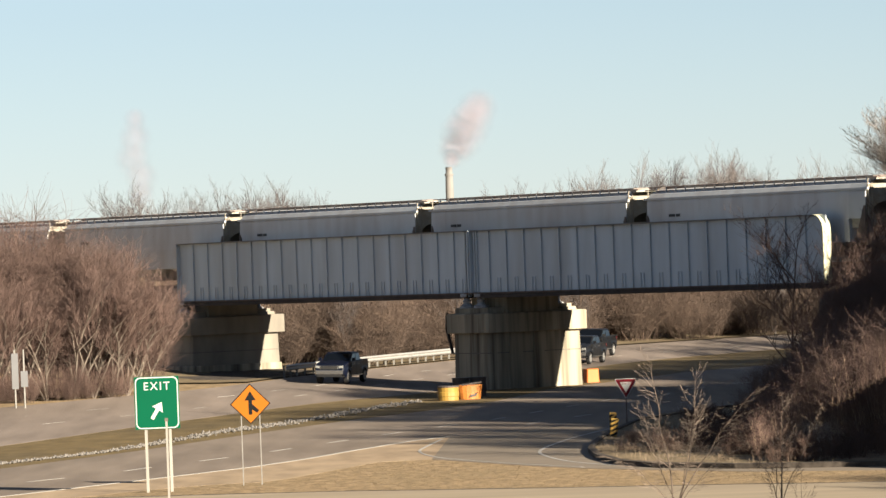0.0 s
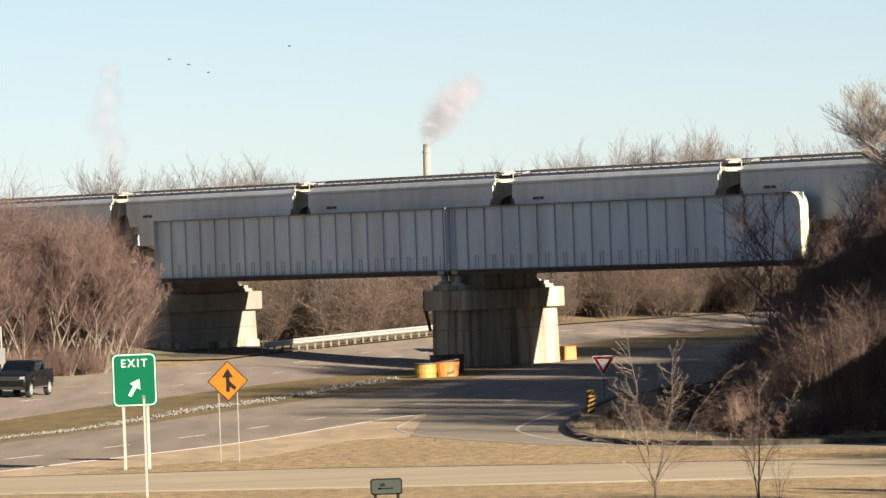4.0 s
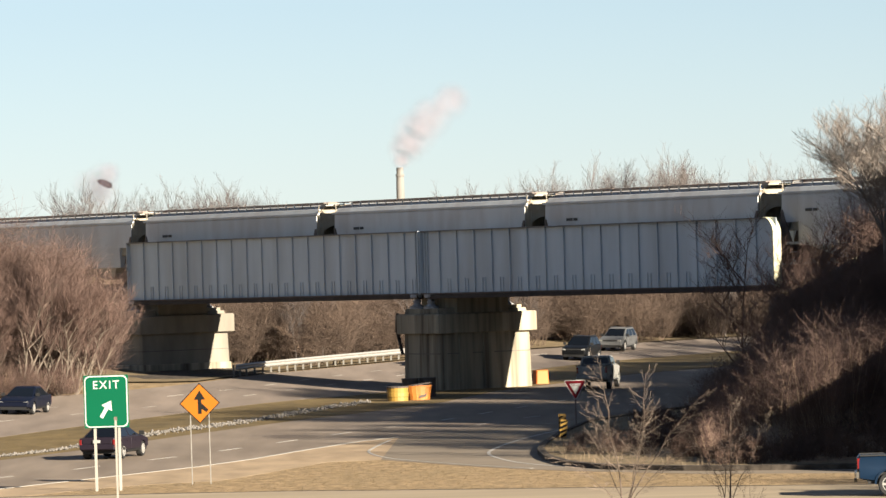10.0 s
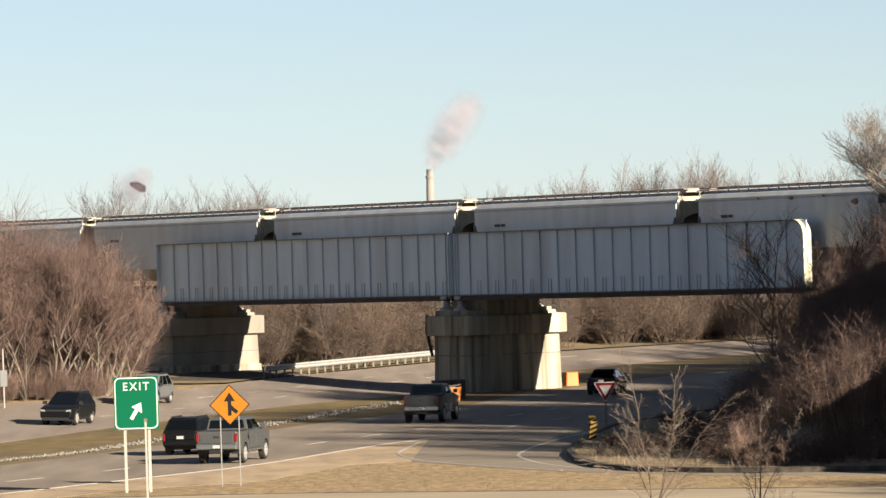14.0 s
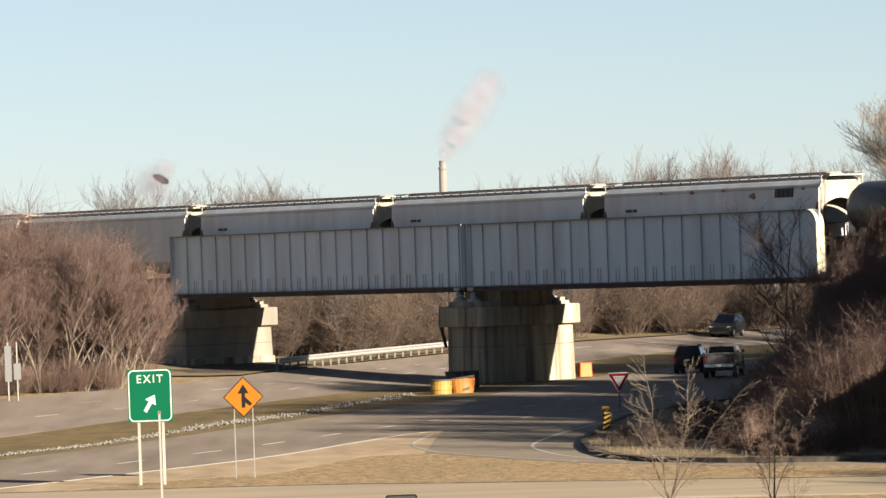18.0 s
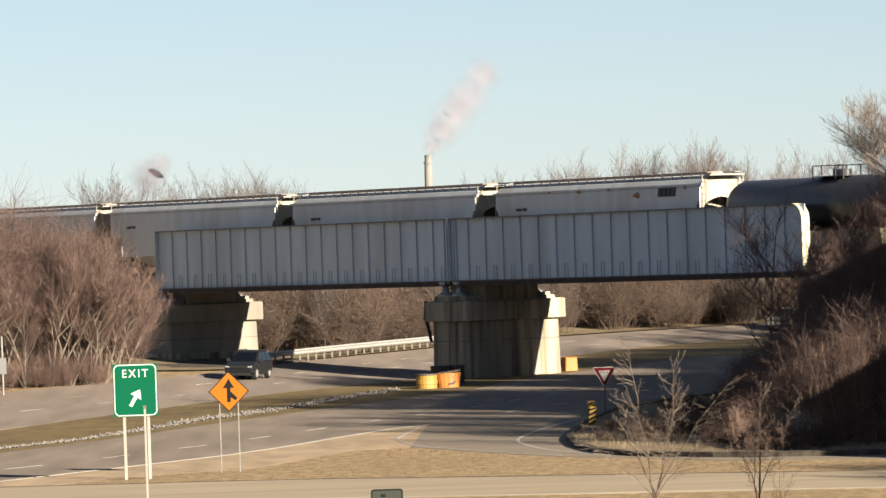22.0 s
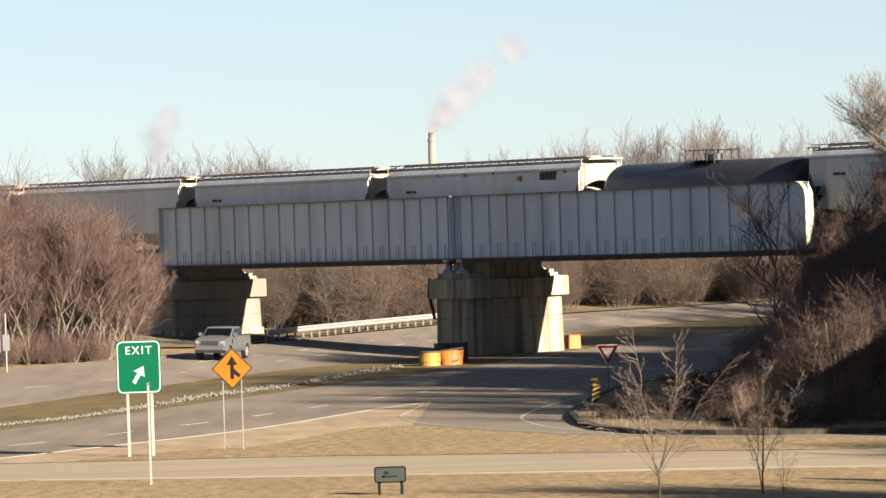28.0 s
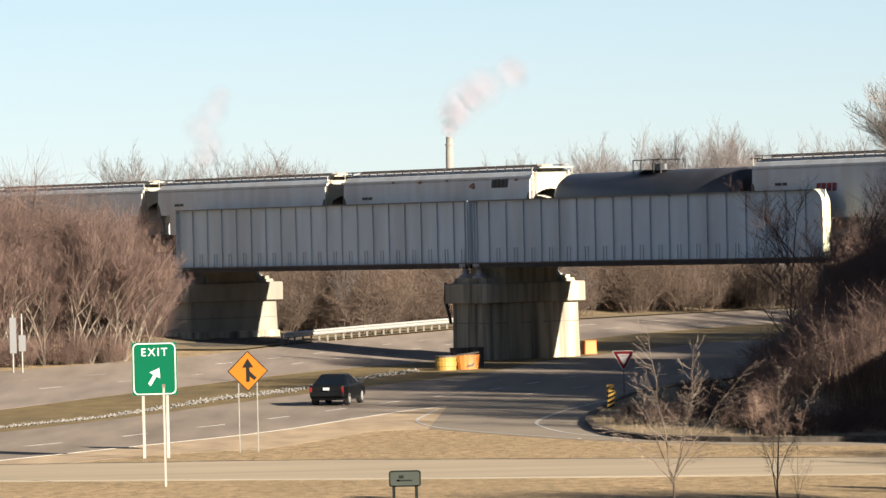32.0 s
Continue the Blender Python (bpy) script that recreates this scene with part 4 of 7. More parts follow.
for i in range(16):
    y = 278 + 34 * i / 15 + rnd.uniform(-1, 1)
    x = x_at(BANK, y) + rnd.uniform(0.1, 1.4)
    plant_shrub(rnd.choice(BRUSH), x, y, height(x, y), rnd.uniform(0, 360), rnd.uniform(0.34, 0.5), "dark leafless brush at the roadside edge of the bank", (TWIG_DARK, TWIG_DARK), "bank brush")

# large trees up the bank and out along the hillside
BIG = tree_meshes(31, 11.5, 0.85, 4, 0.14, (15, 7, 6, 5), 0.42, 0.6, 0.008)
BALL = tree_meshes(33, 6.4, 0.7, 4, 0.055, (10, 7, 6, 4), 0.22, 0.35, 0.0042, 0.0, 9, 0.62, 0.1, 6.0)
plant(BALL, 24.9, 285, height(24.9, 285), 75, 1.16, "large bare tree with a rounded twiggy crown", (TWIG_GREY, TWIG_GREY))
plant(BALL, 27.4, 284, height(27.4, 284), 200, 0.85, "large bare tree with a rounded twiggy crown", (BARK, TWIG_GREY))
OPEN = tree_meshes(35, 9.8, 0.95, 4, 0.085, (13, 7, 6, 4), 0.2, 0.45, 0.0055)
for x, y, a, sc in ((17.9, 293, 30, 0.98), (20.6, 296, 170, 0.85), (22.8, 288, 260, 0.9), (19.2, 287, 90, 0.7)):
    plant(OPEN, x, y, height(x, y), a, sc, "sparse bare tree rising from the shaded bank", (TWIG, TWIG))
for i in range(9):
    x, y = 25.2 + 5.5 * rnd.random(), 294 + 14 * rnd.random()
    n = (x - BX) * NX + (y - BY) * NY
    if n < -1.6:
        plant_shrub(rnd.choice(THICKET), x, y, height(x, y), rnd.uniform(0, 360), rnd.uniform(0.6, 0.78), "tall dense thicket beside the railway embankment", (TWIG, TWIG), "bank brush")
placed = 0
while placed < 46:
    x, y = rnd.uniform(17.0, 28), rnd.uniform(280, 316)
    n = (x - BX) * NX + (y - BY) * NY
    if n > -1.6 or x > 0.095 * y or x < 0.065 * y:
        continue
    placed += 1
    top = 5.9 if x / y < 0.0745 else 9.0
    sc = min(0.72, (top - height(x, y)) / 9.0) * rnd.uniform(0.7, 1.0) * (0.55 + 0.45 * step(0.065, 0.074, x / y))
    if sc > 0.2:
        kind, turn = rnd.choice(THICKET), rnd.uniform(0, 360)
        plant_shrub(kind, x, y, height(x, y), turn, sc, "dense dark thicket on the railway bank", (TWIG, TWIG), "bank brush")
for x, y, sc in ((25.5, 297, 0.9), (24.6, 291, 0.85), (26.6, 288, 0.95), (22.6, 279, 0.75)):
    plant_shrub(BRUSH[int(x) % 3], x, y, height(x, y), x * 70, sc, "tall tangled brown brush beside the railway", (TWIG, TWIG), "bank brush")
# coarse thicket out of view, added only for the shade it throws
hill = Shape()
spots = []
for c0, c1, count in ((148, 162, 9), (162, 178, 26), (180.6, 195.5, 34), (205.6, 211.8, 40), (229, 262, 96), (262, 300, 40)):
    while count:
        y = rnd.uniform(205, 410)
        x = 0.09 * y + 11 + rnd.uniform(0, 9)
        if c0 < 0.777 * x + 0.629 * y < c1:
            spots.append((x, y))
            count -= 1
behind = 0
while behind < 34:
    p = bridge(rnd.uniform(37, 53), rnd.uniform(6.8, 17), 0)
    spots.append((p.x, p.y))
    behind += 1
for x, y in spots:
    z0, hh = height(x, y), rnd.uniform(6.0, 8.5)
    if 0 < (x - BX) * NX + (y - BY) * NY < 18 and (x - BX) * UX + (y - BY) * UY < 54:
        hh = max(2.0, 11.0 - z0)
    for k in range(7):
        a, q = rnd.uniform(0, 6.283), rnd.uniform(0, 1.2)
        b = Vector((x + q * math.cos(a), y + q * math.sin(a), z0 - 0.2))
        tip = b + Vector((rnd.gauss(0, 0.9), rnd.gauss(0, 0.9), hh * rnd.uniform(0.7, 1.0)))
        hill.tube(b, tip, 0.07, 0.02, 3, False)
        for m_ in range(12):
            e = b.lerp(tip, rnd.uniform(0.15, 1.0))
            hill.tube(e, e + Vector((rnd.gauss(0, 0.8), rnd.gauss(0, 0.8), rnd.uniform(0.2, 1.4))), 0.035, 0.02, 3, False)
solo("hillside_thicket", hill, TWIG_DARK, "coarse bare thicket added out of view to shade the road and bank", "thicket", kind="stuff")
for x, y, sc in ((36, 176, 1.0), (47, 160, 1.1), (33, 190, 0.8), (58, 150, 1.2), (42, 138, 0.9), (30, 152, 1.15), (34, 146, 1.25), (26.5, 157, 1.0), (38, 150, 1.1)):
    plant(BIG, x, y, 0, x * 37, sc, "large bare roadside tree", (BARK, TWIG))

# young trees in the foreground
def sapling(seed, fork, limbs, side, twig):
    """A young open tree: a short trunk, a few curving limbs, side shoots on them and fine upright twigs.
    A limb is (height on the trunk, heading, slope at its foot, slope at its end, length, radius)."""
    r_ = random.Random(seed)
    wood, fine = Shape(), Shape()

    def shoot(p, az, e0, e1, ln, rad, depth):
        n = 9 if depth == 0 else 6 if depth == 1 else 3
        out, q, jit = [p], p.copy(), 0.0
        for i in range(n):
            e = math.radians(e0 + (e1 - e0) * i / n + jit)
            jit = r_.gauss(0, 7)
            h = math.radians(az + r_.gauss(0, 9))
            q = q + Vector((math.cos(e) * math.cos(h), math.cos(e) * math.sin(h), math.sin(e))) * (ln / n)
            out.append(q.copy())
            f0, f1 = 1 - 0.85 * i / n, 1 - 0.85 * (i + 1) / n
            (wood if depth == 0 else fine).tube(out[i], out[i + 1], max(twig, rad * f0), max(twig * 0.8, rad * f1), 5 if depth == 0 else 3, False)
        if depth == 2:
            return
        count = side[depth]
        for i in range(count):
            f = 0.2 + 0.78 * (i + r_.random()) / count
            j = min(n - 1, int(f * n))
            b = out[j].lerp(out[j + 1], f * n - j)
            d = out[j + 1] - out[j]
            lean = math.degrees(math.atan2(d.z, math.hypot(d.x, d.y)))
            swing = (1 if i % 2 else -1) * r_.uniform(20, 65)
            turn = az + r_.uniform(-75, 75) + (180 if swing > 0 and r_.random() < 0.45 else 0)
            rest = ln * (1 - f * 0.7) * (0.42 if depth == 0 else 0.5) * r_.uniform(0.45, 1.15)
            shoot(b, turn, max(4, min(80, lean - abs(swing))), min(84, lean - 12 + r_.uniform(-15, 15)), rest, rad * 0.36 * (1 - 0.5 * f), depth + 1)
    wood.tube((0, 0, -0.3), (0.0, 0, fork), limbs[0][5] * 1.5, limbs[0][5] * 1.2, 7, False)
    for z, az, e0, e1, ln, rad in limbs:
        shoot(Vector((0, 0, z)), az, e0, e1, ln, rad, 0)
    return wood.data("trunk", True), fine.data("crown")


Y1 = sapling(43, 0.8, ((0.55, 184, 75, 95, 5.0, 0.028), (0.8, -8, 64, 46, 4.6, 0.026), (0.8, 35, 66, 93, 4.4, 0.024), (0.6, 195, 52, 26, 3.2, 0.015), (0.8, -60, 62, 66, 3.8, 0.018), (0.8, 140, 62, 60, 3.6, 0.018), (0.7, -20, 56, 34, 3.0, 0.014)), (25, 7), 0.0036)
Y2 = sapling(42, 0.6, ((0.1, 60, 88, 78, 4.2, 0.025), (0.05, 185, 80, 102, 3.0, 0.02), (0.6, 176, 70, 50, 3.4, 0.015), (0.6, 10, 74, 56, 3.4, 0.015), (0.6, -70, 72, 62, 3.0, 0.013)), (19, 7), 0.0034)
Y3 = sapling(44, 0.3, ((0.05, 80, 88, 80, 1.9, 0.011), (0.05, 200, 80, 70, 1.5, 0.01), (0.05, -20, 76, 66, 1.4, 0.01)), (9, 4), 0.0032)
plant(Y1, 7.08, 177, 0, 0, 1.0, "young bare multi-stemmed tree with spreading pale twigs", (YOUNG_BARK, TWIG_PALE), group="young trees")
plant(Y2, 10.33, 177, 0, 0, 1.0, "young bare two-stemmed tree with pale twigs", (YOUNG_BARK, TWIG_PALE), group="young trees")
plant(Y3, 10.95, 176.6, 0, 0, 1.0, "small slender bare sapling with pale twigs", (TWIG_PALE, TWIG_PALE), group="young trees")

# dark clipped evergreen at the edge of the verge
EVERGREEN = mat("evergreen_needles", (0.03, 0.055, 0.02), 0.8, vary=0.4, scale=8.0)
eg = thing("evergreen_shrub", "dark green conical evergreen shrub on the verge", "shrub", pose(16.2, 181, 0))
part("trunk", Shape().tube((0, 0, -0.1), (0, 0, 1.6), 0.06, 0.03), BARK, eg)
ev = Shape()
for i in range(1500):
    h_ = rnd.random() ** 1.2
    a, q = rnd.uniform(0, 6.283), (1 - h_) * 0.75 * rnd.uniform(0.55, 1.05)
    c = Vector((q * math.cos(a), q * math.sin(a), 0.15 + h_ * 2.1))
    d = Vector((math.cos(a), math.sin(a), rnd.uniform(0.1, 0.9))).normalized() * rnd.uniform(0.1, 0.22)
    e = Vector((-math.sin(a), math.cos(a), rnd.uniform(-0.3, 0.3))) * 0.045
    ev.add([c - e, c + e, c + d], [(0, 1, 2)])
part("foliage", ev, EVERGREEN, eg)

isl = [(x + 0.15, y + 0.15) for x, y in KERB[1:]] + [(32, 222), (20, 222), (13, 226), (11.6, 240), (13, 270), (16, 290)]
solo("island_ground", Shape().extrude(isl, -0.1, 0.16, "z"), LITTER2, "brown winter turf on the kerbed island", "ground", kind="structure")
wood_floor = Shape()
wood_floor.loft([[(*stand(x - dx, y + dx * 0.25)[:2], stand(x - dx, y + dx * 0.25)[2] + 0.06) for dx in (0.8, 3, 6, 10, 16, 24, 34)] for x, y in resample(FAR_FAR[4:-2], 40)], closed=False, caps=False)
solo("wood_floor", wood_floor, LITTER2, "brown dead grass and litter along the roadside wood", "leaf litter", kind="structure")
# bare leaf litter under the brush
lit = Shape()
cols = resample(BANK, 24)
lit.loft([[(x + dx, y, height(x + dx, y) + 0.05) for dx in (0.3, 1.5, 3, 5, 7, 9, 12, 16, 22)] for x, y in cols], closed=False, caps=False)
solo("leaf_litter", lit, LITTER, "brown leaf litter and dead stalks on the bank", "leaf litter", kind="structure")

# dry grass tufts, thickest on the near verges


def tufts(name, region, count, h0, h1, material, label, seed):
    rd = random.Random(seed)
    sh = Shape()
    while count:
        x, y = rd.uniform(*region[0]), rd.uniform(*region[1])
        if not region[2](x, y):
            continue
        count -= 1
        a = rd.uniform(0, 6.283)
        w_, h_ = rd.uniform(0.004, 0.011), rd.uniform(h0, h1)
        c = Vector((x, y, height(x, y)))
        d = Vector((math.cos(a), math.sin(a), 0)) * w_
        tip = Vector((rd.gauss(0, 0.15), rd.gauss(0, 0.15), h_))
        sh.add([c - d, c + d, c + tip], [(0, 1, 2)])
    solo(name, sh, material, label, "grass", kind="stuff")


def inside(poly, x, y):
    c = False
    for (x0, y0), (x1, y1) in zip(poly, poly[1:] + poly[:1]):
        if (y0 > y) != (y1 > y) and x < (x1 - x0) * (y - y0) / (y1 - y0) + x0:
            c = not c
    return c


GORE = [(x, y - 0.3) for x, y in ISLAND] + [(x, y + 0.2) for x, y in RAMP_TOP[:0:-1]]
MEDIAN = [(x, y + 0.6) for x, y in NEAR_FAR[:11]] + [(x, y - 0.6) for x, y in FAR_NEAR[8::-1]]
VERGE = [(x, y - 0.3) for x, y in RAMP_BOT] + [(30, 165), (-30, 165)]
turf = Shape()
turf.loft([[(x, y, 0.006), (x2, y2, 0.006), (x2, y2, -0.1), (x, y, -0.1)] for (x, y), (x2, y2) in zip(resample(FAR_NEAR[:-2], 60), resample(NEAR_FAR, 60))])
solo("median_ground", turf, MEDIAN_TURF, "short olive-brown winter turf of the grass median", "ground", kind="structure")
tufts("grass_tufts", ((-15, 30), (198, 241), lambda x, y: inside(GORE, x, y)), 14000, 0.02, 0.07, BLADES, "dry straw-coloured grass tufts on the traffic island", 61)
tufts("dry_stalks", ((5, 32), (218, 300), lambda x, y: inside(isl, x, y)), 2600, 0.25, 0.6, STRAW, "dry straw stalks standing on the kerbed island", 64)
tufts("grass_tufts", ((-24, 8), (225, 350), lambda x, y: inside(MEDIAN, x, y)), 6000, 0.02, 0.07, BLADES, "dry grass tufts along the median", 62)
tufts("grass_tufts", ((-18, 22), (165, 203), lambda x, y: inside(VERGE, x, y)), 22000, 0.02, 0.07, BLADES, "dry grass tufts on the near verge", 63)

# ---- the train ----
# car ends: sunlit cream put into a dimmer base colour, plus random brown dirt
END_PAINT = mat("sun_cream_car_end", (0.29, 0.27, 0.215), 0.7, vary=0.2, scale=1.4, per_object=0.1, dirt=(0.16, 0.11, 0.07), dirt_scale=0.8, dirt_amount=0.5)
HOPPER = mat("pale_grey_car_paint", (0.455, 0.465, 0.46), 0.6, vary=0.08, scale=0.7, per_object=0.08, dirt=(0.24, 0.15, 0.10), dirt_scale=0.55, dirt_amount=0.4, stretch=(1, 1, 0.4))
ROOF = mat("rust_stained_roof", (0.204, 0.1785, 0.153), 0.8, vary=0.3, scale=1.0, dirt=(0.136, 0.0595, 0.03825), dirt_scale=0.8, dirt_amount=0.55)
TANK = mat("black_tank_paint", (0.018, 0.018, 0.021), 0.45, vary=0.3, scale=0.8)
TRIM_DARK = mat("black_stencil", (0.03, 0.03, 0.03), 0.7, vary=0.1)
RAILK = [-75.4, -52.6, -29.4, -7.2, 15.5, 38.2, 61.0, 83.8, 103.8, 126.7]


def hopper(length):
    """A covered hopper car: x along the track, z from the rail head."""
    t = thing("hopper_car", "pale grey covered hopper railcar with rust-stained roof", "railcar", group="freight train")
    a = length / 2 - 0.9
    side = [(-1.6, 1.1), (-1.63, 2.4), (-1.58, 3.9), (-1.35, 4.35), (-0.7, 4.6), (0, 4.66), (0.7, 4.6), (1.35, 4.35), (1.58, 3.9), (1.63, 2.4), (1.6, 1.1)]
    part("body", Shape().loft([[(x, y, z) for y, z in side] for x in (-a + 1.5, a - 1.5)]), HOPPER, t, smooth=False)
    for s in (-1, 1):
        shell = [(y, z) for y, z in side if z > 1.2]
        lower = [(y * 0.985, z - 0.03 if z > 4.2 else z) for y, z in shell]
        part("end_shell", Shape().loft([[(s * x, y, z) for y, z in shell] + [(s * x, y * 0.97, z - (0.06 if z > 4.2 else 0)) for y, z in shell[::-1]] for x in (a - 1.5, a)]), HOPPER, t)
        arch = [(0.98 * math.cos(q) * 1.3, 2.35 + 0.98 * math.sin(q)) for q in [math.pi * i / 12 for i in range(13)]]
        part("end_sheet", Shape().extrude(lower + [(1.5, 2.35)] + arch + [(-1.5, 2.35)], s * (a - 0.12), s * (a - 0.06), "x"), END_PAINT, t)
        part("slope_sheet", Shape().loft([[(s * (a - 1.48), y, 3.4), (s * (a - 0.5), y, 2.0), (s * (a - 0.45), y, 1.95), (s * (a - 1.48), y, 1.9)] for y in (-1.45, 1.45)]), END_PAINT, t)
    part("roof_edge", Shape().box(-a - 0.25, a + 0.25, -1.62, -1.5, 4.0, 4.12), HOPPER, t)
    for y in (-1.2, 0.75):
        part("running_board", Shape().box(-a - 0.3, a + 0.3, y, y + 0.45, 4.72, 4.765), ROOF, t)
    for i in range(22):
        x = -a + 0.4 + (2 * a - 0.8) * i / 21
        part("board_bracket", Shape().box(x - 0.03, x + 0.03, -1.16, -1.1, 4.36, 4.72), HOPPER, t)
    for i in range(4):
        x0, x1 = -a + 0.3 + (2 * a - 0.6) * i / 4, -a + 0.3 + (2 * a - 0.6) * (i + 1) / 4 - 0.06
        part("hatch", Shape().extrude([(x0, -0.42), (x1, -0.42), (x1, 0.42), (x0, 0.42)], 4.55, 4.80, "z", 0.06), ROOF, t)
    for s in (-1, 1):
        part("end_platform", Shape().box(s * (a + 0.02), s * (a + 0.62), -1.25, 1.25, 4.55, 4.62), END_PAINT, t)
        part("slope_frame", Shape().extrude([(s * a, 1.1), (s * (a + 0.75), 1.1), (s * (a + 0.7), 1.3), (s * (a + 0.02), 2.6)], -1.5, -1.4, "y"), STEEL_DARK, t)
        part("slope_frame", Shape().extrude([(s * a, 1.1), (s * (a + 0.75), 1.1), (s * (a + 0.7), 1.3), (s * (a + 0.02), 2.6)], 1.4, 1.5, "y"), STEEL_DARK, t)
        for y in (-1.66, 1.60):
            part("end_gusset", Shape().extrude([(s * (a - 0.9), 1.3), (s * (a + 0.02), 1.3), (s * (a + 0.02), 3.12), (s * (a - 0.1), 3.12)], y, y + 0.06, "y"), STEEL_DARK, t)
        part("end_sill", Shape().box(s * a, s * (a + 0.7), -1.5, 1.5, 0.9, 1.15), STEEL_DARK, t)
        for y in (-1.45, 1.2):
            lad = Shape()
            lad.box(s * (a + 0.05), s * (a + 0.1), y, y + 0.04, 1.1, 4.6).box(s * (a + 0.05), s * (a + 0.1), y + 0.3, y + 0.34, 1.1, 4.6)
            for i in range(9):
                lad.box(s * (a + 0.05), s * (a + 0.1), y, y + 0.34, 1.3 + i * 0.37, 1.33 + i * 0.37)
            part("ladder", lad, END_PAINT, t)
        tr = part("bogie", Shape().box(s * (a - 2.6), s * (a - 0.2), -1.2, -1.0, 0.35, 0.7).box(s * (a - 2.6), s * (a - 0.2), 1.0, 1.2, 0.35, 0.7).box(s * (a - 1.7), s * (a - 1.1), -1.2, 1.2, 0.45, 0.9), STEEL_DARK, t)
        for x in (a - 2.3, a - 0.5):
            for y in (-0.82, 0.70):
                part("wheel", Shape().tube((s * x, y, 0.42), (s * x, y + 0.12, 0.42), 0.42, n=16), STEEL_DARK, tr)
        part("coupler", Shape().box(s * (a + 0.6), s * (a + 0.92), -0.15, 0.15, 0.75, 1.0), STEEL_DARK, t)
    for x0, w_ in ((-a + 2.2, 0.55), (-a + 2.9, 0.35)):
        part('lettering_bar', Shape().box(x0, x0 + w_, -1.66, -1.6, 2.98, 3.14), TRIM_DARK, t)
    for x in (-a * 0.55, 0, a * 0.55):
        part("hopper_bay", Shape().loft([[(x - w, -y, z), (x + w, -y, z), (x + w, y, z), (x - w, y, z)] for w, y, z in ((a * 0.24, 1.5, 1.1), (0.5, 0.6, 0.3))]), HOPPER, t)
    return t


def tank_car(length):
    t = thing("tank_car", "black railway tank car with a railed top platform", "railcar", group="freight train")
    a = length / 2 - 1.1
    secs = []
    for x, r in [(-a, 0.3), (-a + 0.06, 0.9), (-a + 0.3, 1.3), (-a + 0.75, 1.5), (0, 1.52), (a - 0.75, 1.5), (a - 0.3, 1.3), (a - 0.06, 0.9), (a, 0.3)]:
        secs.append([(x, r * math.cos(q * 6.28319 / 28), 2.65 + r * math.sin(q * 6.28319 / 28)) for q in range(28)])
    part("tank", Shape().loft(secs), TANK, t, smooth=True)
    part("dome", Shape().tube((0.4, 0, 4.1), (0.4, 0, 4.55), 0.4, n=16), TANK, t)
    part("valve_box", Shape().box(-0.35, 0.0, -0.25, 0.25, 4.1, 4.6), TANK, t)
    for y in (-0.9, 0.9):
        for x in (-1.35, -0.55, 0.7, 1.4):
            part("rail_post", Shape().box(x - 0.03, x + 0.03, y - 0.03, y + 0.03, 4.0, 4.75), TANK, t)
        part("platform_rail", Shape().box(-1.38, 1.43, y - 0.03, y + 0.03, 4.75, 4.80), TANK, t)
    part("platform", Shape().box(-1.4, 1.45, -0.9, 0.9, 4.16, 4.2), TANK, t)
    for s in (-1, 1):
        part("saddle", Shape().box(s * (a - 2.0), s * (a - 1.2), -1.2, 1.2, 0.9, 1.6), TANK, t)
        tr = part("bogie", Shape().box(s * (a - 2.6), s * (a - 0.2), -1.2, -1.0, 0.35, 0.7).box(s * (a - 2.6), s * (a - 0.2), 1.0, 1.2, 0.35, 0.7).box(s * (a - 1.7), s * (a - 1.1), -1.2, 1.2, 0.45, 0.9), STEEL_DARK, t)
        for x in (a - 2.3, a - 0.5):
            for y in (-0.82, 0.70):
                part("wheel", Shape().tube((s * x, y, 0.42), (s * x, y + 0.12, 0.42), 0.42, n=16), STEEL_DARK, tr)
        part("end_frame", Shape().box(s * (a - 0.4), s * (a + 0.8), -1.4, 1.4, 0.95, 1.15), TANK, t)
    return t



# ---- vehicles ----


def paint(name, c, rough=0.42):
    m = mat(name, c, 0.42, 0.0, vary=0.05, scale=2.0, dirt=tuple(min(1.0, v * 0.75 + 0.004) for v in c), dirt_scale=1.2, dirt_amount=0.35)
    m.node_tree.nodes["Principled BSDF"].inputs["Specular IOR Level"].default_value = 0.16
    m.node_tree.nodes["Principled BSDF"].inputs["Coat Weight"].default_value = 0.02
    m.node_tree.nodes["Principled BSDF"].inputs["Coat Roughness"].default_value = 0.08
    return m


GLASS = mat("tinted_glass", (0.002, 0.0025, 0.003), 0.06, 0.0, vary=0.0)
GLASS.node_tree.nodes["Principled BSDF"].inputs["Specular IOR Level"].default_value = 0.4
RUBBER = mat("tyre_rubber", (0.008, 0.008, 0.008), 0.85, vary=0.2, scale=6.0)
ALLOY = mat("bright_alloy", (0.34, 0.33, 0.31), 0.4, 0.4, vary=0.1)
CHROME = mat("chrome_trim", (0.36, 0.36, 0.35), 0.22, 0.9, vary=0.05)
TRIM = mat("black_trim", (0.006, 0.006, 0.006), 0.6, vary=0.1)
STOP_LENS = mat("dark_red_lens", (0.022, 0.004, 0.004), 0.35, vary=0.05)
TAIL = mat("red_lamp", (0.11, 0.005, 0.005), 0.25, vary=0.05)
HEAD = mat("clear_lamp", (0.2, 0.2, 0.185), 0.15, 0.1, vary=0.05)
PLATE = mat("plate_white", (0.28, 0.28, 0.27), 0.5, vary=0.05)

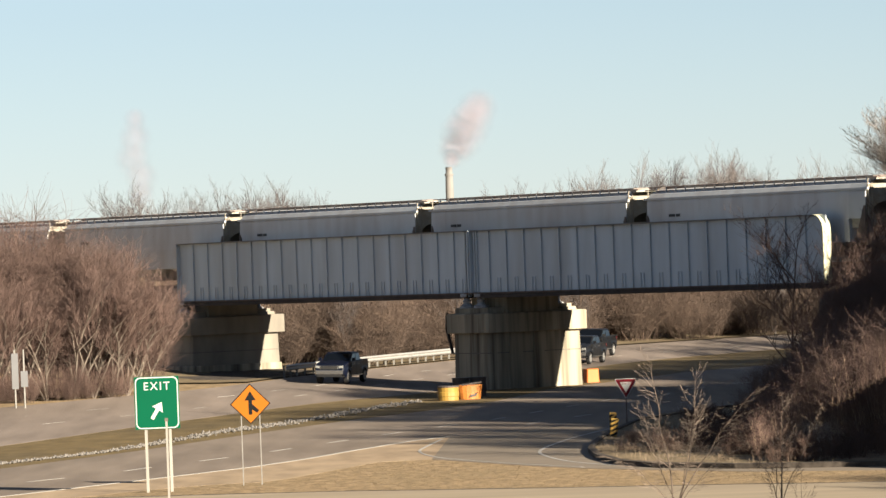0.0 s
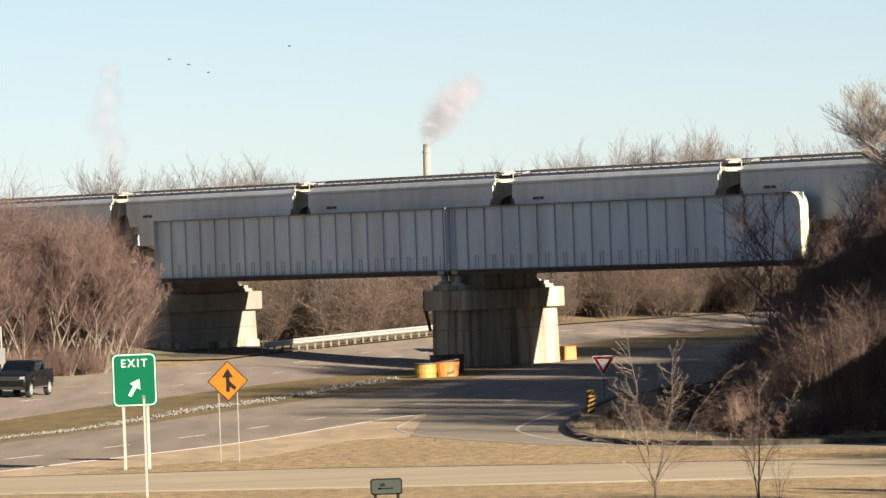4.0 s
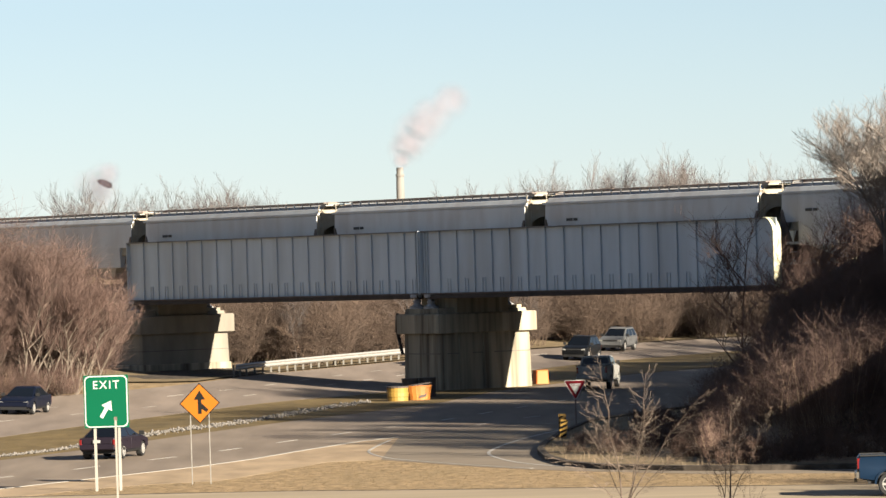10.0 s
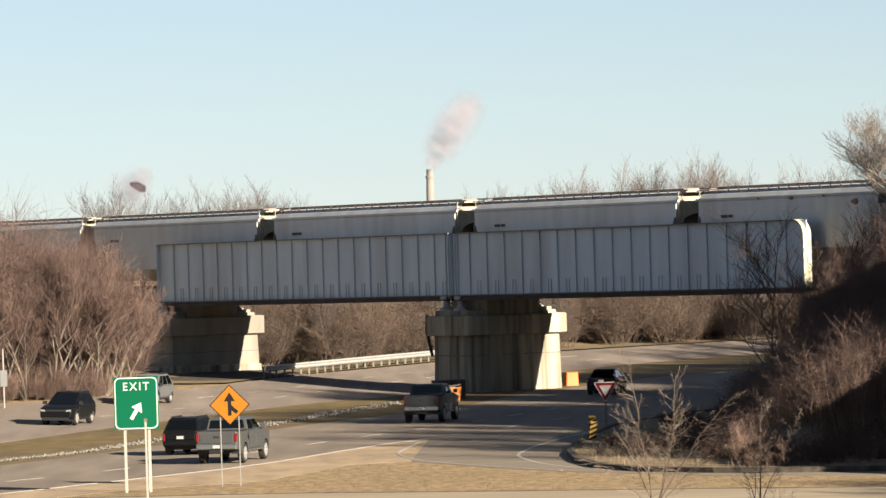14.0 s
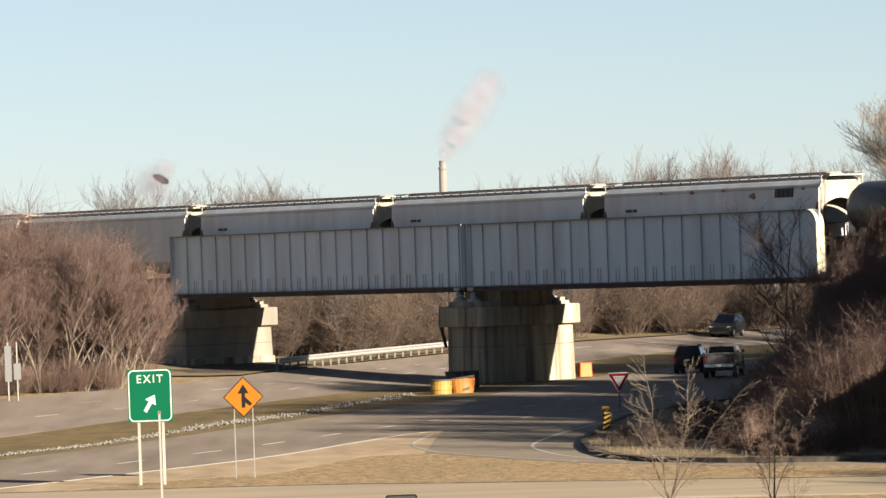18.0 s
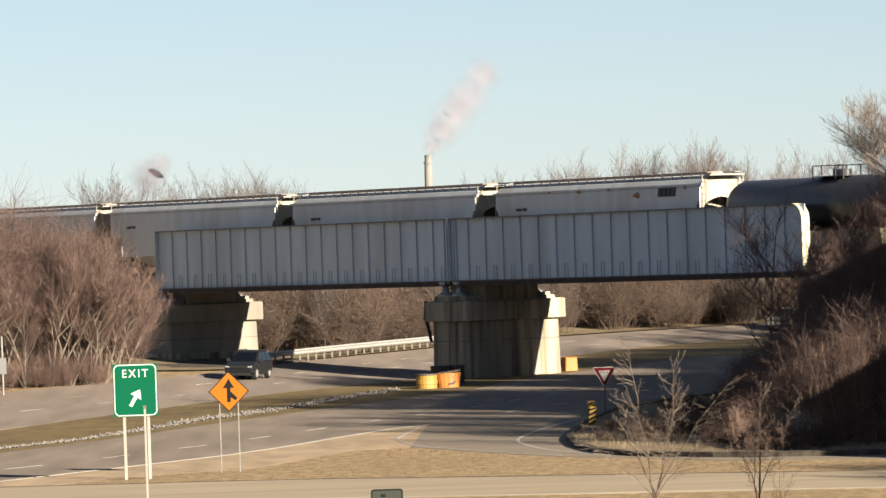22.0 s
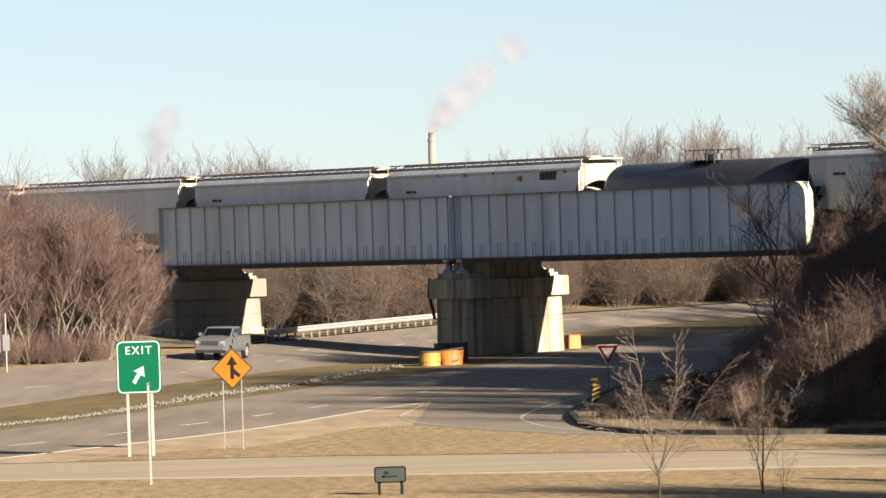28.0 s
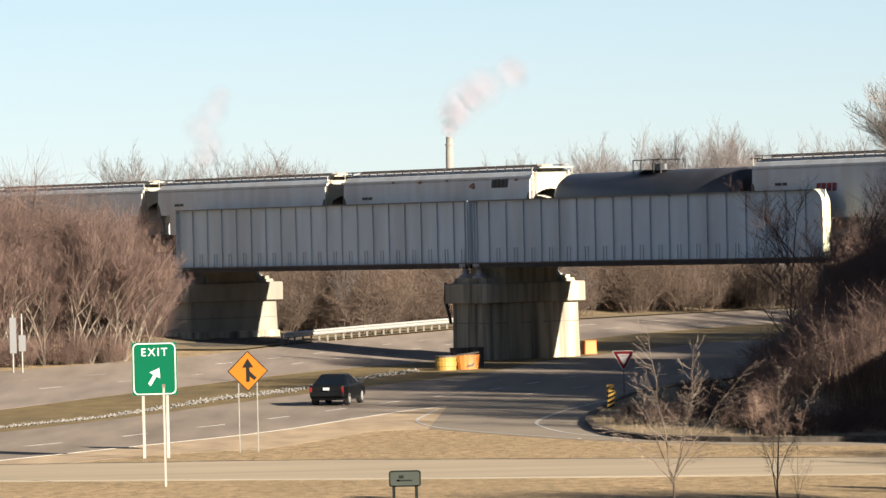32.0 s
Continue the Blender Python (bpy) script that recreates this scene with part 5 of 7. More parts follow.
KINDS = {
    "pickup": dict(l=2.92, w=1.0, belt=1.40, roof=1.93, cb=(-1.10, 1.42), cr=(-0.98, 0.55), wr=0.83, axle=(-1.80, 1.88), r=0.42, nose=1.24, tail=1.41, sides=2),
    "suv": dict(l=2.34, w=0.92, belt=1.05, roof=1.69, cb=(-2.26, 1.28), cr=(-1.80, 0.15), wr=0.66, axle=(-1.38, 1.40), r=0.365, nose=0.92, tail=1.08, sides=3),
    "sedan": dict(l=2.42, w=0.91, belt=0.95, roof=1.47, cb=(-2.05, 1.32), cr=(-1.0, 0.12), wr=0.62, axle=(-1.40, 1.42), r=0.335, nose=0.80, tail=0.98, sides=2),
    "jeep": dict(l=2.15, w=0.90, belt=1.12, roof=1.70, cb=(-2.02, 0.72), cr=(-1.95, 0.52), wr=0.80, axle=(-1.30, 1.48), r=0.40, nose=1.06, tail=1.12, sides=2),
}


def quad(c, a0, a1, b0, b1, lift):
    """A thin pane on the face of corners c (a along the bottom, b upwards)."""
    def at(a, b):
        return (c[0].lerp(c[1], a)).lerp(c[3].lerp(c[2], a), b)
    p = [at(a0, b0), at(a1, b0), at(a1, b1), at(a0, b1)]
    n = (p[1] - p[0]).cross(p[3] - p[0]).normalized() * lift
    return Shape().loft([[q - n * 0.5 for q in p], [q + n for q in p]])


def wheel(parent, x, y, r, rim_mat):
    w = part("wheel", Shape().tube((x, y - 0.09, r), (x, y + 0.09, r), r * 0.66, n=18), TRIM, parent)
    tyre = Shape()
    ring = [(r * 0.64, -0.12), (r * 0.94, -0.13), (r, -0.09), (r, 0.09), (r * 0.94, 0.13), (r * 0.64, 0.12)]
    secs = [[(x + q * math.cos(a), y + d, r + q * math.sin(a)) for q, d in ring] for a in [i * 6.28319 / 20 for i in range(20)]]
    secs.append(secs[0])
    tyre.loft(secs, caps=False)
    part("tyre", tyre, RUBBER, w, smooth=False)
    rim = Shape()
    o = 0.1 if y > 0 else -0.1
    for i in range(6):
        a = i * 6.28319 / 6
        d, e = Vector((math.cos(a), 0, math.sin(a))), Vector((-math.sin(a), 0, math.cos(a)))
        c = Vector((x, y + o, r))
        rim.loft([[c + d * 0.04 + e * 0.035, c + d * r * 0.62 + e * 0.04, c + d * r * 0.62 - e * 0.04, c + d * 0.04 - e * 0.035],
                  [q + Vector((0, o * 0.25, 0)) for q in (c + d * 0.04 + e * 0.035, c + d * r * 0.62 + e * 0.04, c + d * r * 0.62 - e * 0.04, c + d * 0.04 - e * 0.035)]])
    rim.tube((x, y + o * 0.9, r), (x, y + o * 1.3, r), r * 0.2, n=10)
    lip = [[(x + q * math.cos(a), y + d, r + q * math.sin(a)) for q, d in ((r * 0.60, o * 1.0), (r * 0.67, o * 1.0), (r * 0.67, o * 1.35), (r * 0.60, o * 1.35))] for a in [k * 6.28319 / 20 for k in range(21)]]
    rim.loft(lip, caps=False)
    part("rim", rim, rim_mat, w)


def vehicle(kind, body_paint, label, chrome=True, rim=None, roof_paint=None, bumper=None):
    K = KINDS[kind]
    t = thing({"suv": "sport_utility_car", "jeep": "off_road_car"}.get(kind, kind if kind != "pickup" else "pickup_truck"), label, "truck" if kind == "pickup" else "car", group="traffic")
    L, w, belt, roof, r = K["l"], K["w"], K["belt"], K["roof"], K["r"]
    rear_x, front_x = K["axle"]
    sill = 0.33 if kind != "pickup" else 0.52
    R = r * 1.2

    def arch(cx):
        a0 = math.asin(max(-1, (sill - r) / R))
        return [(cx + R * math.cos(a), r + R * math.sin(a)) for a in [math.pi - a0 - (math.pi - 2 * a0) * i / 9 for i in range(10)]]
    out = [(-L + 0.02, sill + 0.1)] + arch(rear_x) + arch(front_x) + [(L - 0.06, sill + 0.08), (L, sill + 0.25), (L - 0.03, K["nose"] - 0.12), (L - 0.22, K["nose"]), (K["cb"][1], belt + 0.02)]
    out += [(K["cb"][0], belt), (-L + 0.06, K["tail"]), (-L, K["tail"] - 0.08)]

    def tuck(sh):
        """Lean the flanks in above the shoulder and under the doors."""
        z0 = sill + (belt - sill) * 0.62
        bm = bmesh.new()
        vs = [bm.verts.new(p) for p in sh.v]
        for f in sh.f:
            bm.faces.new([vs[i] for i in f])
        for zc in (z0, z0 - 0.22):
            bmesh.ops.bisect_plane(bm, geom=bm.verts[:] + bm.edges[:] + bm.faces[:], plane_co=(0, 0, zc), plane_no=(0, 0, 1))
        bm.verts.index_update()
        sh.v, sh.f = [tuple(v.co) for v in bm.verts], [tuple(v.index for v in f.verts) for f in bm.faces]
        bm.free()
        sh.v = [(x, y * (1 - 0.11 * (max(0.0, abs(x) - L + 0.4) / 0.4) ** 2) * (1 - 0.07 * max(0.0, z - z0) - 0.09 * max(0.0, z0 - 0.22 - z)), z) for x, y, z in sh.v]
        return sh
    body = Shape()
    zs_ = sill + (belt - sill) * 0.62
    body.extrude(out, -w, w, "y", 0.05)
    me = tuck(body).data("body")
    me.shade_smooth()
    me.set_sharp_from_angle(angle=0.55)
    part("body", me, body_paint, t)
    for sgn in (-1, 1):
        # door skins, with dark shut lines between them
        d0, d1 = K["cb"][0] + (0.06 if kind == "pickup" else 0.5), min(K["cb"][1] - 0.12, front_x - R - 0.04)
        dm = (d0 + d1) / 2
        part("shut_line", tuck(Shape().box(d0 - 0.018, d1 + 0.018, sgn * (w - 0.03), sgn * (w + 0.004), sill + 0.06, belt - 0.015)), TRIM, t)
        for e0, e1 in ((d0, dm - 0.012), (dm + 0.012, d1)):
            low = rear_x + R + 0.03
            q_ = [(max(e0, low), sill + 0.08), (e1, sill + 0.08), (e1, zs_), (e1, belt - 0.03), (e0, belt - 0.03), (e0, zs_), (e0, min(belt - 0.2, r + R * 0.75) if e0 < low else sill + 0.3)]
            part("door", tuck(Shape().extrude(q_, sgn * (w - 0.02), sgn * (w + 0.016), "y", 0.006)), body_paint, t)
        # wheel-arch liners
        for cx in (rear_x, front_x):
            rim_ = [(cx + q * math.cos(a), r + q * math.sin(a)) for q, seq in ((R + 0.045, range(13)), (R - 0.02, range(12, -1, -1))) for a in [math.pi * k_ / 12 for k_ in seq]]
            part("arch_trim", Shape().extrude(rim_, sgn * (w - 0.25), sgn * (w + 0.012), "y"), TRIM if kind in ("suv", "jeep") else body_paint, t)
            part("arch_liner", Shape().extrude([(cx + R * 0.97 * math.cos(a), r + R * 0.97 * math.sin(a)) for a in [math.pi * k_ / 12 for k_ in range(13)]], sgn * (w - 0.5), sgn * (w - 0.27), "y"), TRIM, t)
    part("underbody", Shape().box(-L + 0.35, L - 0.35, -w + 0.14, w - 0.14, sill - 0.08, sill + 0.32), TRIM, t)
    # cabin
    b0, b1 = K["cb"]
    r0, r1 = K["cr"]
    wb, wr = w - 0.06, K["wr"]
    lo = [Vector((b0, -wb, belt - 0.02)), Vector((b1, -wb * 0.96, belt - 0.02)), Vector((b1, wb * 0.96, belt - 0.02)), Vector((b0, wb, belt - 0.02))]
    hi = [Vector((r0, -wr, roof - 0.06)), Vector((r1, -wr, roof - 0.06)), Vector((r1, wr, roof - 0.06)), Vector((r0, wr, roof - 0.06))]
    top = [Vector((q.x * 0.96 + (r0 + r1) * 0.02, q.y * 0.9, roof)) for q in hi]
    cab = part("cabin", rounded_off(Shape().loft([lo, hi, top]), "cabin", 0.05 if kind in ("pickup", "jeep") else 0.09), roof_paint or body_paint, t)
    part("windshield", quad([lo[1], lo[2], hi[2], hi[1]], 0.05, 0.95, 0.08, 0.94, 0.012), GLASS, cab)
    part("rear_window", quad([lo[3], lo[0], hi[0], hi[3]], 0.07, 0.93, 0.1 if kind == "sedan" else 0.2, 0.93, 0.012), GLASS, cab)
    n = K["sides"]
    for c in ([lo[0], lo[1], hi[1], hi[0]], [lo[2], lo[3], hi[3], hi[2]]):
        for i in range(n):
            part("side_window", quad(c, 0.05 + 0.9 * i / n + 0.022, 0.05 + 0.9 * (i + 1) / n - 0.022, 0.1, 0.92, 0.012), GLASS, cab)
    if kind == "pickup":
        part("truck_bed", Shape().box(-L + 0.12, b0 - 0.05, -w + 0.14, w - 0.14, belt - 0.1, belt + 0.012), TRIM, t)
    # bumpers, lamps, grille
    bm_mat = bumper or (CHROME if chrome else body_paint)
    part("front_bumper", Shape().extrude([(-w * 0.88, sill + 0.10), (w * 0.88, sill + 0.10), (w * 0.9, sill + 0.36), (-w * 0.9, sill + 0.36)], L - 0.12, L + 0.06, "x", 0.03), bm_mat, t)
    part("rear_bumper", Shape().extrude([(-w * 0.88, sill + 0.12), (w * 0.88, sill + 0.12), (w * 0.9, sill + 0.34), (-w * 0.9, sill + 0.34)], -L - 0.08, -L + 0.1, "x", 0.03), bm_mat, t)
    gz0, gz1 = sill + 0.40, K["nose"] - 0.08
    part("grille", Shape().extrude([(-w * 0.58, gz0), (w * 0.58, gz0), (w * 0.62, gz1), (-w * 0.62, gz1)], L - 0.05, L + 0.015, "x", 0.01), CHROME if chrome and kind == "pickup" else TRIM, t)
    if kind == "pickup":
        for i in range(3):
            zz = gz0 + (gz1 - gz0) * (i + 0.12) / 3
            part("grille_slot", Shape().box(L + 0.008, L + 0.022, -w * 0.53, w * 0.53, zz, zz + (gz1 - gz0) * 0.25), TRIM, t)
        part("tow_hitch", Shape().box(-L - 0.12, -L - 0.02, -0.3, 0.3, sill - 0.02, sill + 0.09), TRIM, t)
    lamp_h = 0.17 if kind == "pickup" else 0.12
    if kind == "pickup":
        part("hood_bulge", rounded_off(Shape().extrude([(b1 - 0.05, belt - 0.02), (L - 0.35, K["nose"] - 0.03), (L - 0.35, K["nose"] + 0.045), (b1 - 0.05, belt + 0.055)], -w * 0.55, w * 0.55, "y"), "hood_bulge", 0.03), body_paint, t)
        part("tailgate_emblem", Shape().box(-L - 0.03, -L - 0.008, -0.12, 0.12, K["tail"] - 0.28, K["tail"] - 0.2), TRIM, t)
        for sgn in (-1, 1):
            part("bed_rail", Shape().box(-L + 0.08, K["cb"][0] - 0.04, sgn * (w - 0.13), sgn * (w - 0.04), belt + 0.002, belt + 0.04), TRIM, t)
            part("door_badge", Shape().box(b1 - 0.15, b1 + 0.12, sgn * (w - 0.01), sgn * (w + 0.02), belt - 0.42, belt - 0.37), CHROME, t)
        part("high_stop_lamp", Shape().box(K["cr"][0] - 0.06, K["cr"][0] + 0.02, -0.13, 0.13, roof - 0.06, roof - 0.02), STOP_LENS, t)
    for sgn in (-1, 1):
        part("headlight", Shape().extrude([(sgn * w * 0.62, gz1 - lamp_h), (sgn * w * 0.89, gz1 - lamp_h + 0.03), (sgn * w * 0.89, gz1 + 0.01), (sgn * w * 0.62, gz1 - 0.02)], L - 0.18, L + 0.012, "x", 0.015), HEAD, t)
        part("tail_light", Shape().extrude([(sgn * w * 0.79, K["tail"] - 0.44), (sgn * w * 0.91, K["tail"] - 0.44), (sgn * w * 0.91, K["tail"] - 0.08), (sgn * w * 0.79, K["tail"] - 0.08)], -L - 0.015, -L + 0.15, "x", 0.015), TAIL, t)
        part("mirror", Shape().box(b1 - 0.42, b1 - 0.24, sgn * (w - 0.02), sgn * (w + 0.17), belt + 0.02, belt + 0.2), TRIM if not chrome else body_paint, t)
        part("sill_step", Shape().box(rear_x + r * 1.3, front_x - r * 1.3, sgn * (w - 0.1), sgn * (w + 0.02), sill - 0.04, sill + 0.03), CHROME if kind == "pickup" else TRIM, t)
        for hx in ((b0 + b1) * 0.5 - 0.55, (b0 + b1) * 0.5 + 0.5):
            part("door_handle", Shape().box(hx, hx + 0.2, sgn * (w - 0.005), sgn * (w + 0.03), belt - 0.2, belt - 0.15), CHROME if chrome else body_paint, t)
        for wx in (rear_x, front_x):
            wheel(t, wx, sgn * (w - 0.13), r, rim or ALLOY)
    part("number_plate", Shape().box(-L - 0.1, -L - 0.02, -0.15, 0.15, sill + (0.17 if kind == "pickup" else 0.42), sill + (0.30 if kind == "pickup" else 0.55)), PLATE, t)
    # tailgate panel line and dark lower valance
    part("tailgate", Shape().extrude([(-w * 0.74, sill + 0.38), (w * 0.74, sill + 0.38), (w * 0.74, K["tail"] - 0.1), (-w * 0.74, K["tail"] - 0.1)], -L - 0.012, -L + 0.05, "x", 0.012), body_paint, t)
    part("valance", Shape().box(L - 0.2, L + 0.03, -w * 0.8, w * 0.8, sill - 0.06, sill + 0.1), TRIM, t)
    for sgn in (-1, 1):
        part("rocker", Shape().box(rear_x + R, front_x - R, sgn * (w - 0.12), sgn * (w - 0.035), sill - 0.06, sill + 0.07), TRIM, t)
    if kind == "jeep":
        for i in range(7):
            y_ = -0.3 + i * 0.1
            part("grille_slot", Shape().box(L + 0.01, L + 0.022, y_ - 0.028, y_ + 0.028, gz0 + 0.03, gz1 - 0.02), RUBBER, t)
        for sgn in (-1, 1):
            part("round_lamp", Shape().tube((L - 0.02, sgn * 0.5, gz1 - 0.12), (L + 0.05, sgn * 0.5, gz1 - 0.12), 0.11, n=14), HEAD, t, "round clear headlamp")
            part("fender_flare", Shape().extrude([(front_x - R - 0.12, r + 0.3), (front_x - R * 0.7, r + R + 0.02), (front_x + R * 0.75, r + R + 0.02), (front_x + R + 0.1, r + 0.34), (front_x + R + 0.1, r + 0.4), (front_x + R * 0.72, r + R + 0.1), (front_x - R * 0.7, r + R + 0.1), (front_x - R - 0.12, r + 0.38)], sgn * (w - 0.1), sgn * (w + 0.14), "y"), TRIM, t)
        part("spare_wheel", Shape().tube((-L - 0.02, 0, 0.95), (-L - 0.24, 0, 0.95), 0.40, n=18), RUBBER, t)
    if kind == "suv":
        for sgn in (-1, 1):
            part("roof_rail", Shape().box(r0 + 0.1, r1 - 0.1, sgn * (wr * 0.9) - 0.02, sgn * (wr * 0.9) + 0.02, roof + 0.0, roof + 0.06), TRIM, cab)
    return t


BLACKP = paint("black_car_paint", (0.003, 0.0033, 0.004))
DARKP = paint("dark_grey_car_paint", (0.009, 0.0095, 0.011))
NAVYP = paint("navy_car_paint", (0.003, 0.0045, 0.012))
BLUEP = paint("steel_blue_car_paint", (0.0032, 0.0115, 0.028))
WHITEP = paint("white_car_paint", (0.2465, 0.2422, 0.2253))
SILVERP = paint("silver_car_paint", (0.082, 0.083, 0.083))
GREYP = paint("grey_car_paint", (0.044, 0.0445, 0.0455))
REDP = paint("red_car_paint", (0.289, 0.0051, 0.0204))
PLUMP = paint("dark_plum_car_paint", (0.012, 0.009, 0.014))
CHARC = paint("charcoal_bumper", (0.015, 0.015, 0.015), 0.6)

FLEET = {
    "A": vehicle("pickup", NAVYP, "dark blue crew-cab pickup truck with chrome grille"),
    "B": vehicle("pickup", BLACKP, "black crew-cab pickup truck with dark bumpers", False),
    "C": vehicle("pickup", DARKP, "dark grey crew-cab pickup truck", True),
    "D": vehicle("suv", BLACKP, "small black sport utility car with alloy wheels", False),
    "E": vehicle("sedan", NAVYP, "dark navy four-door sedan", False),
    "F": vehicle("jeep", BLACKP, "black boxy off-road car with a spare wheel", False, CHARC),
    "G": vehicle("suv", BLACKP, "black sport utility car with lit headlights", False),
    "H": vehicle("suv", SILVERP, "silver sport utility wagon with roof rails", False),
    "I": vehicle("pickup", REDP, "bright red crew-cab pickup truck", True),
    "J": vehicle("suv", DARKP, "dark grey sport utility car", False),
    "K": vehicle("suv", BLACKP, "black compact sport utility car", False),
    "L": vehicle("suv", WHITEP, "white sport utility car with dark windows", False),
    "M": vehicle("pickup", SILVERP, "silver heavy-duty crew-cab pickup truck", True),
    "N": vehicle("pickup", WHITEP, "white crew-cab pickup truck with red tail lamps", False, bumper=WHITEP),
    "O": vehicle("pickup", BLUEP, "steel-blue crew-cab pickup truck with chrome bumpers", True),
    "P": vehicle("sedan", PLUMP, "dark plum four-door sedan", False),
    "Q": vehicle("pickup", GREYP, "silver-grey crew-cab pickup truck", True),
    "R": vehicle("suv", BLACKP, "large black sport utility car", False),
    "S": vehicle("pickup", GREYP, "grey crew-cab pickup truck with chrome bumper", True),
    "T": vehicle("sedan", BLACKP, "black four-door sedan with alloy wheels", False),
}
